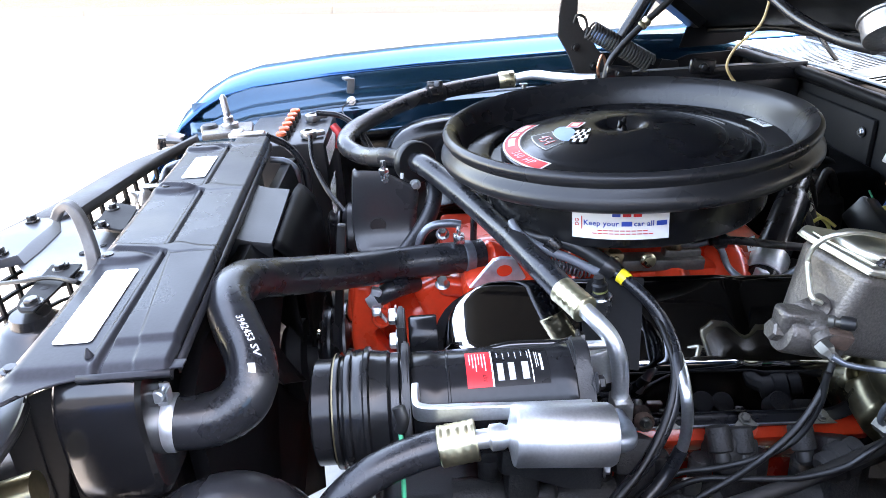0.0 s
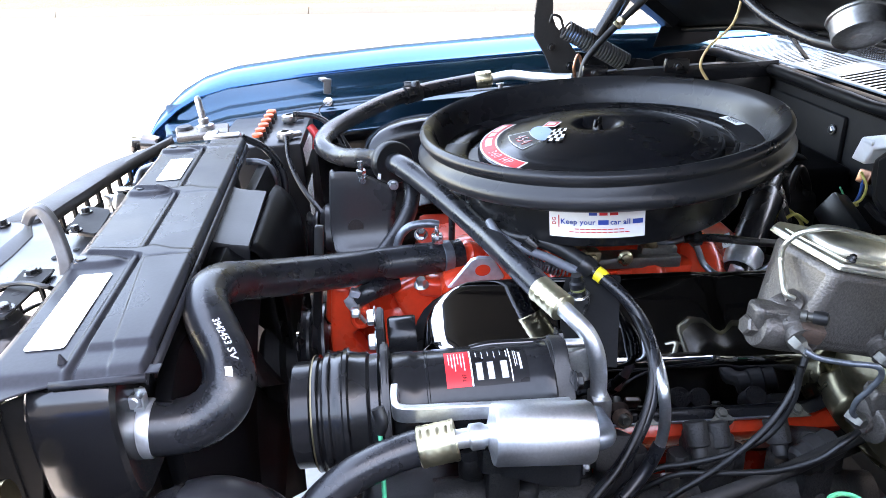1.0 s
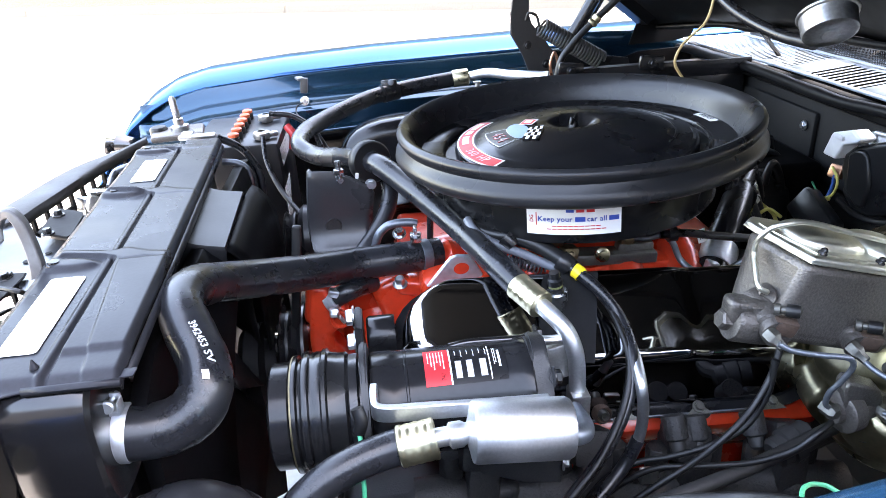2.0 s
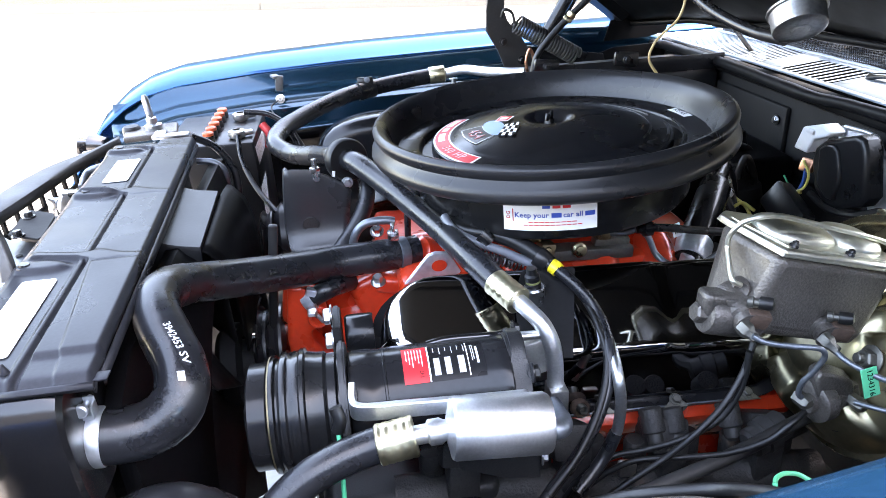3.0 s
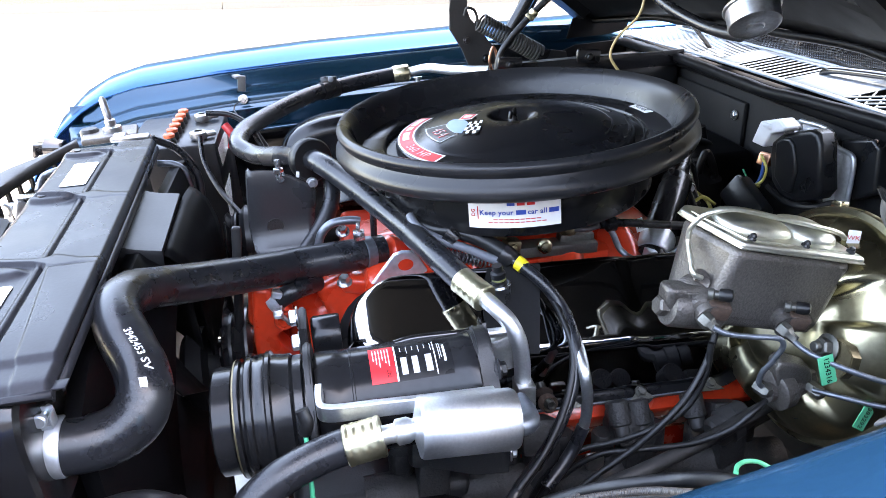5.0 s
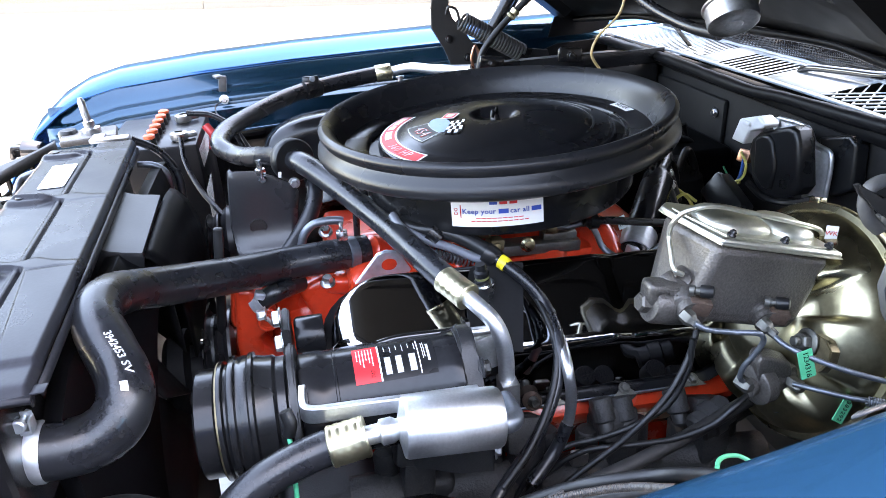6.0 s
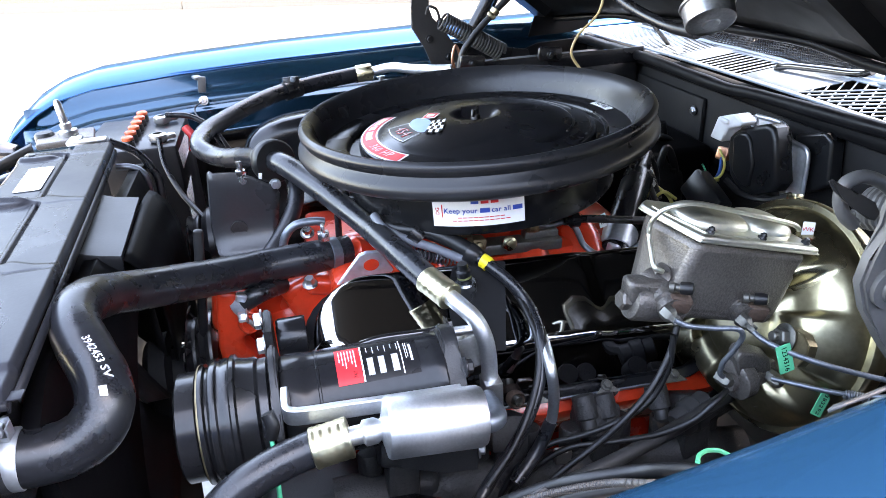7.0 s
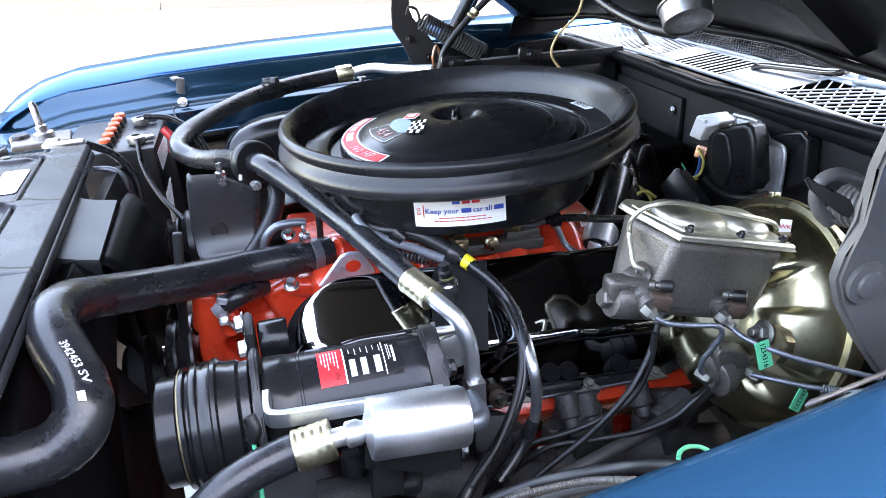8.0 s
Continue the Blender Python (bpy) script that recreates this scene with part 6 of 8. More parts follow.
# ---- front sheet metal, grille, latch, horn ----
def front_panels():
    root = thing("header_panel", (-0.5, 1.0, 0.85), "dusty black header panel above the grille", "header panel", kind="structure")
    front = spline([Vector(q) for q in [(-0.594, 0.8, 0.895), (-0.576, 0.883, 0.895), (-0.559, 0.941, 0.895), (-0.544, 1.016, 0.895), (-0.522, 1.137, 0.895), (-0.504, 1.193, 0.895), (-0.481, 1.228, 0.895), (-0.451, 1.265, 0.895), (-0.433, 1.33, 0.895)]], 6)
    back = spline([Vector(q) for q in [(-0.579, 0.775, 0.897), (-0.561, 0.855, 0.897), (-0.54, 0.903, 0.897), (-0.503, 0.923, 0.897), (-0.491, 0.981, 0.897), (-0.479, 1.059, 0.897), (-0.466, 1.146, 0.897), (-0.446, 1.231, 0.897), (-0.424, 1.3, 0.897)]], 6)
    bm = B()
    rows = []
    for p, q in zip(front, back):
        d = q - p
        rows.append([p + Vector((-0.004, 0.004, -0.016)), p + Vector((-0.002, 0.002, -0.004)), p + d * 0.12, p + d * 0.5 + Vector((0, 0, 0.003)), p + d * 0.93 + Vector((0, 0, 0.002)), q, q + Vector((0.001, -0.001, -0.005)), q + Vector((0, 0, -0.015))])
    loft(bm, rows)
    thick(part("header_skin", bm, BLACK_DUSTY, root), 0.0015, 0)
    grille = thing("grille", (-0.5, 1.0, 0.70), "black egg-crate front grille seen from behind", "grille")
    run = [0.0]
    for p, q in zip(back, back[1:]):
        run.append(run[-1] + (q - p).length)

    def at(s):
        k = max(i for i in range(len(run) - 1) if run[i] <= s)
        return back[k].lerp(back[k + 1], (s - run[k]) / (run[k + 1] - run[k]))
    turn = math.degrees(math.atan2(back[-1].y - back[0].y, back[-1].x - back[0].x))
    s = 0.02
    while s < run[-1] - 0.005:
        bm = B()
        slab(bm, at(s) + Vector((-0.004, 0, -0.10)), (0.0055, 0.007, 0.18), (0, 0, turn), bevel=0.001, segs=1)
        part("upright_bar", bm, BLACK_FLAT, grille)
        s += 0.034
    for h in (-0.014, -0.036, -0.058, -0.080, -0.102, -0.124, -0.146, -0.168):
        bm = B()
        loft(bm, [[at(run[-1] * k / 12 * 0.999) + Vector((-0.004 + dx, 0, h + dz)) for dx, dz in ((-0.003, -0.0022), (0.003, -0.0022), (0.003, 0.0022), (-0.003, 0.0022))] for k in range(13)], closed=True)
        part("cross_bar", bm, BLACK_FLAT, grille, smooth=False)


front_panels()


def latch_panel():
    root = thing("latch_panel", (-0.45, 0.72, 0.84), "dark painted hood latch support panel with bolts", "latch panel")
    bm = B()
    out = [(-0.594, 0.798, 0.893), (-0.572, 0.874, 0.893), (-0.549, 0.919, 0.893), (-0.514, 0.931, 0.893), (-0.484, 0.913, 0.893), (-0.446, 0.867, 0.893), (-0.405, 0.848, 0.893), (-0.395, 0.869, 0.893), (-0.375, 0.794, 0.893), (-0.387, 0.731, 0.893), (-0.395, 0.711, 0.893), (-0.432, 0.728, 0.893), (-0.457, 0.722, 0.893), (-0.479, 0.749, 0.893), (-0.5, 0.775, 0.893), (-0.524, 0.783, 0.893), (-0.566, 0.751, 0.893)]
    plate(bm, out, (0, 0, -0.002), 0.0005)
    part("panel_sheet", bm, LATCH_PAINT, root)
    # raised front land with a sloping shoulder
    top = [Vector(q) for q in [(-0.576, 0.774, 0.903), (-0.559, 0.856, 0.903), (-0.544, 0.9, 0.903), (-0.508, 0.897, 0.903), (-0.5, 0.872, 0.903), (-0.501, 0.817, 0.903), (-0.498, 0.777, 0.903), (-0.553, 0.735, 0.903)]]
    foot = [Vector(q) for q in [(-0.591, 0.793, 0.894), (-0.571, 0.872, 0.894), (-0.551, 0.916, 0.894), (-0.516, 0.926, 0.894), (-0.489, 0.869, 0.894), (-0.486, 0.805, 0.894), (-0.488, 0.77, 0.894), (-0.56, 0.74, 0.894)]]
    bm = B()
    mid = [p.lerp(q, 0.25) + Vector((0, 0, 0.0012)) for p, q in zip(top, foot)]
    loft(bm, [top, mid, foot], closed=True)
    bm.faces.new([bm.verts.new(v) for v in top])
    part("raised_land", bm, LATCH_PAINT, root, angle=50)
    for p, r in (((-0.427, 0.791, 0.894), 0.006), ((-0.411, 0.81, 0.894), 0.004)):
        bm = B()
        lathe(bm, p, (0, 0, 1), [(r, 0), (r * 0.9, 0.0006), (0, 0.0006)], 20)
        part("drain_hole", bm, BLACK_FLAT, root)
    for p in ((-0.533, 0.889, 0.904), (-0.52, 0.782, 0.904), (-0.428, 0.742, 0.895)):
        bm = B()
        hexhead(bm, p, (0, 0, 1), 0.0065, 0.008)
        part("bolt", bm, BLACK_SATIN, root)
    # curved hood catch
    bm = B()
    line = spline([Vector(q) for q in [(-0.364, 0.685, 0.921), (-0.365, 0.69, 0.936), (-0.371, 0.7, 0.958), (-0.377, 0.705, 0.976), (-0.386, 0.71, 0.984), (-0.398, 0.715, 0.979), (-0.405, 0.715, 0.969)]], 6)
    rows = []
    for i, q in enumerate(line):
        t = (line[min(i + 1, len(line) - 1)] - line[max(0, i - 1)]).normalized()
        n = t.cross(Vector((0, 1, 0))).normalized()
        k = 0.0045 + 0.0025 * (1 - i / len(line))
        w = Vector((0, 0.006, 0))
        rows.append([q + w + n * k, q - w + n * k, q - w - n * k, q + w - n * k])
    loft(bm, rows, closed=True)
    for r in (rows[0], rows[-1]):
        bm.faces.new([bm.verts.new(v) for v in r])
    rounded(part("hood_catch", bm, PAINT_GREY, root, "curved grey steel hood catch"), 0.002, 2, 30)
    bm = B()
    out = [(-0.435, 0.848, 0.905), (-0.435, 0.859, 0.905), (-0.443, 0.926, 0.905), (-0.436, 0.929, 0.905), (-0.403, 0.91, 0.905), (-0.396, 0.896, 0.905), (-0.387, 0.828, 0.905), (-0.391, 0.823, 0.905)]
    plate(bm, out, (0, 0, 0.003), 0.0005)
    slot = part("bracket_plate", bm, BLACK_FLAT, root)
    for p in ((-0.418, 0.837, 0.908), (-0.429, 0.901, 0.908)):
        bm = B()
        hexhead(bm, p, (0, 0, 1), 0.0055, 0.008)
        part("bolt", bm, BLACK_SATIN, slot)
    bm = B()
    lathe(bm, (-0.425, 0.93, 0.88), (0, 0, 1), [(0.030, -0.02), (0.034, -0.015), (0.034, 0.0), (0.028, 0.006), (0.012, 0.008)], 28)
    part("bump_stop", bm, RUBBER_MATT, root)
    bm = B()
    slab(bm, (-0.431, 1.027, 0.88), (0.022, 0.02, 0.03), (10, 20, 30), bevel=0.004)
    slab(bm, (-0.421, 1.029, 0.895), (0.032, 0.020, 0.005), (0, 10, 30), bevel=0.002)
    slab(bm, (-0.458, 1.052, 0.865), (0.016, 0.02, 0.03), (0, 10, 60), bevel=0.003)
    part("latch_pawl", bm, ZINC, root, "bright plated latch pawl")
    bm = B()
    tube(bm, [(-0.42, 1.064, 0.89), (-0.415, 1.089, 0.905), (-0.398, 1.096, 0.91), (-0.387, 1.116, 0.905)], 0.0045, 10, 6)
    part("release_rod", bm, STEEL, root)
    return root


latch_panel()


def horn():
    root = thing("horn", (-0.477, 0.722, 0.83), "black dished car horn on a flat bracket", "horn")
    c = Vector((-0.429, 0.656, 0.875))
    bm = B()
    lathe(bm, c, (0.05, -0.05, 1), [(0.052, -0.03), (0.058, -0.028), (0.058, -0.025), (0.050, -0.022), (0.044, -0.012), (0.034, -0.004), (0.030, 0.0), (0.022, 0.002), (0.02, 0.012), (0.0, 0.013)], 40)
    part("horn_disc", bm, BLACK_SATIN, root)
    bm = B()
    out = [(-0.437, 0.65, 0.896), (-0.44, 0.662, 0.896), (-0.447, 0.752, 0.896), (-0.41, 0.748, 0.896), (-0.408, 0.737, 0.896), (-0.412, 0.655, 0.896), (-0.413, 0.637, 0.896), (-0.427, 0.639, 0.896)]
    plate(bm, out, (0, 0, 0.003), 0.0008)
    bracket = part("horn_bracket", bm, BLACK_FLAT, root)
    bm = B()
    lathe(bm, (-0.4255, 0.690, 0.8992), (0, 0, 1), [(0.0052, 0), (0.0046, 0.0003), (0.0, 0.0003)], 20)
    part("bracket_hole", bm, BLACK_FLAT, bracket)
    for p, r in (((-0.423, 0.656, 0.898), 0.008), ((-0.430, 0.738, 0.898), 0.0065)):
        bm = B()
        hexhead(bm, p, (0, 0, 1), r, 0.007)
        part("bolt", bm, BLACK_SATIN, root)
    bm = B()
    tube(bm, [(-0.508, 0.726, 0.89), (-0.459, 0.709, 0.9), (-0.423, 0.702, 0.905), (-0.389, 0.686, 0.905), (-0.391, 0.704, 0.89)], 0.0028, 8, 6)
    part("horn_wire", bm, RUBBER_MATT, root)


horn()


def hood_pin():
    root = thing("hood_bumper", (-0.358, 1.28, 0.917), "plated steel hood pin on a corner bracket", "hood pin")
    a, b = Vector((-0.355, 1.28, 0.92)), Vector((-0.359, 1.28, 0.977))
    bm = B()
    lathe(bm, a, b - a, [(0.016, -0.004), (0.016, 0.004), (0.009, 0.006), (0.009, 0.016), (0.0062, 0.018), (0.0062, (b - a).length - 0.006), (0.003, (b - a).length)], 20)
    part("pin", bm, ZINC, root)
    bm = B()
    slab(bm, a + Vector((-0.005, 0.0, -0.010)), (0.09, 0.07, 0.012), (0, 0, 10), bevel=0.004)
    part("corner_bracket", bm, IRON, root)
    bm = B()
    lathe(bm, (-0.396, 1.29, 0.914), (0, 0, 1), [(0.016, -0.012), (0.016, 0.004), (0.013, 0.008), (0, 0.008)], 24)
    part("rubber_stop", bm, RUBBER_MATT, root)
    bm = B()
    slab(bm, (-0.298, 1.16, 0.932), (0.060, 0.016, 0.008), (0, 0, 3), bevel=0.003)
    slab(bm, (-0.314, 1.165, 0.934), (0.02, 0.02, 0.012), (0, 0, 3), bevel=0.004)
    part("cross_clip", bm, ZINC, root)
    lamp = thing("headlight_bracket", (-0.499, 1.35, 0.867), "black headlight bucket and bracket behind the fender nose", "headlight bracket")
    bm = B()
    lathe(bm, (-0.508, 1.42, 0.859), (-1, 0.1, 0.1), [(0.016, -0.02), (0.021, 0.0), (0.022, 0.012), (0.012, 0.018), (0, 0.018)], 28)
    slab(bm, (-0.537, 1.43, 0.856), (0.03, 0.03, 0.03), (0, 15, 20), bevel=0.006)
    part("bucket", bm, BLACK_GLOSS, lamp)
    bm = B()
    slab(bm, (-0.487, 1.33, 0.867), (0.035, 0.02, 0.012), (0, 0, 30), bevel=0.004)
    part("adjuster", bm, ALU_CAST, lamp)


hood_pin()


# ---- hood hinges, behind ----
def far_hinge():
    root = thing("hood_lifter", (0.369, 1.5, 0.922), "black steel hood hinge with a coil spring", "hood hinge", "hood hinges")
    bm = B()
    out = [(0.297, 1.49, 1.049), (0.308, 1.49, 1.125), (0.337, 1.49, 1.123), (0.333, 1.49, 1.047), (0.34, 1.49, 1.027), (0.37, 1.49, 0.994), (0.411, 1.49, 0.933), (0.397, 1.49, 0.916), (0.339, 1.49, 0.92), (0.32, 1.49, 0.968), (0.296, 1.49, 1.009)]
    plate(bm, out, (0, 0.012, 0), 0.002)
    part("hinge_plate", bm, BLACK_DUSTY, root)
    bm = B()
    out = [(0.333, 1.52, 0.939), (0.366, 1.52, 0.972), (0.566, 1.52, 0.938), (0.575, 1.52, 0.905), (0.393, 1.52, 0.898)]
    plate(bm, out, (0, 0.006, 0), 0.001)
    part("base_plate", bm, BLACK_SATIN, root)
    bm = B()
    coil(bm, (0.354, 1.46, 1.025), (0.483, 1.46, 0.949), 0.0175, 0.0029, 22)
    part("spring", bm, BLACK_DUSTY, root)
    bm = B()
    tube(bm, [(0.35, 1.46, 1.025), (0.343, 1.46, 1.048), (0.328, 1.46, 1.054), (0.324, 1.47, 1.039)], 0.003, 8, 6)
    part("spring_hook", bm, BLACK_DUSTY, root)
    for pts, r in (([(0.418, 1.45, 1.008), (0.455, 1.45, 1.066), (0.49, 1.45, 1.127)], 0.013), ([(0.438, 1.47, 1.007), (0.476, 1.47, 1.068), (0.508, 1.47, 1.125)], 0.010)):
        bm = B()
        tube(bm, pts, r, 12, 6)
        part("link_arm", bm, BLACK_SATIN, root)
    for p in ((0.356, 1.485, 1.018), (0.331, 1.485, 0.986), (0.371, 1.485, 0.945)):
        bm = B()
        hexhead(bm, p, (0, -1, 0), 0.006, 0.006)
        part("bolt", bm, BLACK_SATIN, root)
    cable = thing("vacuum_cable", (0.367, 1.38, 0.939), "black cable with a pale clip rising to the hood", "cable")
    bm = B()
    tube(bm, [(0.36, 1.36, 0.932), (0.369, 1.36, 0.973), (0.392, 1.36, 1.004), (0.433, 1.36, 1.043), (0.479, 1.36, 1.083), (0.513, 1.36, 1.121)], 0.0065, 12, 8)
    part("cable_jacket", bm, RUBBER_MATT, cable)
    bm = B()
    q = Vector((0.435, 1.36, 1.045))
    lathe(bm, q - Vector((0.008, 0, 0.008)), (1, 0, 0.95), [(0.0072, 0), (0.0095, 0.002), (0.0095, 0.006), (0.0075, 0.009), (0.0095, 0.012), (0.0095, 0.018), (0.0072, 0.02)], 16)
    part("clip", bm, BRASS, cable)
    bm = B()
    tube(bm, [(0.359, 1.38, 0.929), (0.353, 1.38, 0.962), (0.361, 1.38, 0.986), (0.369, 1.38, 0.961), (0.368, 1.38, 0.928)], 0.003, 8, 6)
    part("copper_lead", bm, COPPER, cable)
    wire = thing("washer_tube", (0.537, 1.2, 0.963), "thin tan washer tube rising to the hood", "tube")
    bm = B()
    tube(bm, [(0.551, 1.2, 0.952), (0.531, 1.2, 0.985), (0.541, 1.2, 1.013), (0.58, 1.2, 1.05), (0.59, 1.2, 1.083), (0.591, 1.2, 1.117)], 0.0025, 8, 8)
    part("tube_body", bm, mat("tan_tube", (0.42, 0.30, 0.14), 0.5), wire)


far_hinge()


def evaporator_case():
    root = thing("evaporator_case", (0.55, 1.36, 0.6), "black moulded air-conditioning case on the firewall", "evaporator case")
    bm = B()
    slab(bm, (0.545, 1.39, 0.78), (0.36, 0.18, 0.31), bevel=0.012, segs=3)
    part("case", bm, BLACK_FLAT, root)
    bm = B()
    slab(bm, (0.60, 1.16, 0.72), (0.25, 0.28, 0.24), bevel=0.012, segs=3)
    part("lower_case", bm, HOOD_SHADE_BLACK, root)
    bm = B()
    slab(bm, (0.545, 1.300, 0.950), (0.37, 0.004, 0.030), bevel=0.001)
    part("top_flange", bm, LID_BLACK, root)
    for p in ((0.37, 1.295, 0.966), (0.527, 1.295, 0.968)):
        bm = B()
        slab(bm, p, (0.05, 0.012, 0.028), (0, 6, 0), bevel=0.008)
        hexhead(bm, Vector(p) + Vector((0, -0.006, 0)), (0, -1, 0), 0.006)
        part("lug", bm, BLACK_SATIN, root)


evaporator_case()


def hood_actuator():
    root = thing("vacuum_actuator", (0.58, 0.858, 1.084), "silver vacuum actuator can under the hood", "actuator")
    c = Vector((0.58, 0.863, 1.089))
    d = Vector((-0.13, -0.645, -0.755)).normalized()
    bm = B()
    lathe(bm, c - d * 0.018, d, [(0.0, 0.0), (0.026, 0.0), (0.033, 0.002), (0.0365, 0.004), (0.0375, 0.006), (0.0370, 0.008), (0.0345, 0.0095), (0.0338, 0.012), (0.0335, 0.030), (0.0325, 0.033), (0.029, 0.0345), (0.020, 0.0350), (0.012, 0.0352), (0.010, 0.037), (0, 0.0372)], 48)
    part("can", bm, CAN_STEEL, root)
    bm = B()
    tube(bm, [(0.54, 1.125, 1.119), (0.55, 1.041, 1.086), (0.56, 0.986, 1.071), (0.57, 0.936, 1.062), (0.575, 0.877, 1.061)], 0.0085, 14, 8)
    part("actuator_rod", bm, BLACK_SATIN, root)
    bm = B()
    tube(bm, [(0.8, 1.272, 0.935), (0.78, 1.292, 0.965), (0.7, 1.224, 1.022)], 0.004, 8, 6)
    part("prop_wire", bm, BLACK_SATIN, root)
    arm = thing("wiper_arm", (0.82, 0.993, 0.933), "black wiper arm lying over the cowl", "wiper arm")
    bm = B()
    tube(bm, [(0.8, 0.965, 0.938), (0.8, 0.975, 0.955), (0.8, 0.987, 0.969), (0.8, 0.974, 0.977), (0.81, 0.916, 0.983), (0.82, 0.836, 0.99), (0.82, 0.816, 0.997)], 0.006, 10, 8)
    part("arm_rod", bm, BLACK_GLOSS, arm)
    scr = thing("hood_screen", (0.84, 1.02, 0.98), "black wire mesh screen of the hood air inlet", "mesh screen", kind="stuff")
    ends = [(1.53, 0.962, 1.003), (1.30, 0.969, 1.001), (1.18, 0.970, 1.0046), (1.03, 0.975, 1.0176), (0.92, 0.982, 1.0132), (0.863, 0.988, 1.006), (0.84, 0.991, 0.994)]

    def span(y):
        for (p, l0, h0), (q, l1, h1) in zip(ends, ends[1:]):
            if y >= q - 1e-6:
                k = (p - y) / (p - q)
                return l0 + (l1 - l0) * k, h0 + (h1 - h0) * k
        return ends[-1][1:]
    at = lambda y, k: Vector((0.85 - 0.012 * k + 0.002 * math.sin(y * 55), y, span(y)[0] + (span(y)[1] - span(y)[0]) * k))
    bm = B()
    n, m = 170, 9
    ys = [1.53 - 0.69 * i / n for i in range(n + 1)]
    for y in ys:
        rod(bm, at(y, 0), at(y, 1), 0.0010, 4)
    for j in range(m + 1):
        tube(bm, [at(y, j / m) for y in ys[::5]], 0.0010, 4, 3)
    part("screen_wire", bm, BLACK_GLOSS, scr)
    # black sheet added to stand for the dark scoop interior behind the mesh
    bm = B()
    loft(bm, [[at(y, k) + Vector((0.028, 0, -0.004)) for y in ys[::10]] for k in (-0.05, 0.5, 1.0)])
    part("screen_backing", bm, BLACK_FLAT, scr)
    bm = B()
    tube(bm, [at(y, -0.02) for y in ys[::10]], 0.0028, 8, 3)
    part("screen_edge", bm, BLACK_SATIN, scr)


hood_actuator()


def wiper_motor():
    root = thing("blower_relay", (0.69, 0.95, 0.80), "black relay housing with a white connector on the firewall", "relay")
    bm = B()
    out = [(0.645, 0.8778, 0.8862), (0.645, 0.8747, 0.9066), (0.645, 0.8606, 0.92), (0.645, 0.8263, 0.935), (0.645, 0.7986, 0.9455), (0.645, 0.7847, 0.9428), (0.645, 0.7768, 0.929), (0.645, 0.76, 0.8708), (0.645, 0.7688, 0.856), (0.645, 0.8054, 0.8374), (0.645, 0.8373, 0.8338), (0.645, 0.8632, 0.8494)]
    plate(bm, out, (0.030, 0.0, 0.0), 0)
    rounded(part("housing", bm, PLASTIC_BLACK, root), 0.007, 4, 50)
    bm = B()
    out = [(0.64, 0.8598, 0.9113), (0.64, 0.8454, 0.9213), (0.64, 0.8313, 0.9243), (0.64, 0.8219, 0.9169), (0.64, 0.8084, 0.8839), (0.64, 0.8125, 0.8479), (0.64, 0.83, 0.847), (0.64, 0.8524, 0.8609)]
    plate(bm, out, (0.01, 0.0, 0.0), 0)
    rounded(part("end_cap", bm, PLASTIC_BLACK, root), 0.004, 3, 50)
    bm = B()
    out = [(0.7, 0.909, 0.921), (0.7, 0.888, 0.929), (0.7, 0.826, 0.929), (0.7, 0.811, 0.914), (0.7, 0.777, 0.909), (0.7, 0.771, 0.9), (0.7, 0.769, 0.841), (0.7, 0.815, 0.824), (0.7, 0.846, 0.907), (0.7, 0.9, 0.906)]
    plate(bm, out, (0.003, 0, 0), 0.0008)
    brk = part("plated_bracket", bm, ZINC_BRIGHT, root, "bright zinc plated bracket")
    bm = B()
    tube(bm, [(0.698, 0.888, 0.929), (0.698, 0.824, 0.93), (0.698, 0.808, 0.914), (0.698, 0.776, 0.909), (0.698, 0.771, 0.899), (0.698, 0.769, 0.846)], 0.0035, 10, 5)
    part("bracket_rim", bm, GALVANISED, brk)
    bm = B()
    plate(bm, [(0.6904, 0.8129, 0.9097), (0.7085, 0.7886, 0.9011), (0.712, 0.784, 0.8928), (0.7105, 0.786, 0.8356), (0.7, 0.8001, 0.8276)], (-0.0024, -0.0018, 0), 0.0008)
    part("bracket_wing", bm, ZINC_BRIGHT, brk)
    bm = B()
    hexhead(bm, (0.699, 0.893, 0.92), (-1, 0, 0), 0.006, 0.007)
    part("bolt", bm, ZINC, brk)
    bm = B()
    out = [(0.71, 0.818, 0.917), (0.71, 0.762, 0.936), (0.71, 0.747, 0.927), (0.71, 0.739, 0.868), (0.71, 0.775, 0.843)]
    plate(bm, out, (0.022, 0, 0), 0)
    rounded(part("rear_box", bm, PLASTIC_BLACK, root), 0.004, 3, 40)
    bm = B()
    out = [(0.635, 0.894, 0.933), (0.635, 0.854, 0.947), (0.635, 0.835, 0.939), (0.635, 0.841, 0.932), (0.635, 0.866, 0.922), (0.635, 0.878, 0.898), (0.635, 0.908, 0.898)]
    plate(bm, out, (0.025, 0.0, 0.0), 0)
    rounded(part("connector", bm, WHITE_PLASTIC, root, "white plastic plug"), 0.003, 3, 40)
    bm = B()
    slab(bm, (0.634, 0.875, 0.932), (0.006, 0.020, 0.007), (0, 0, 0), bevel=0.002)
    part("plug_latch", bm, WHITE_PLASTIC, root)
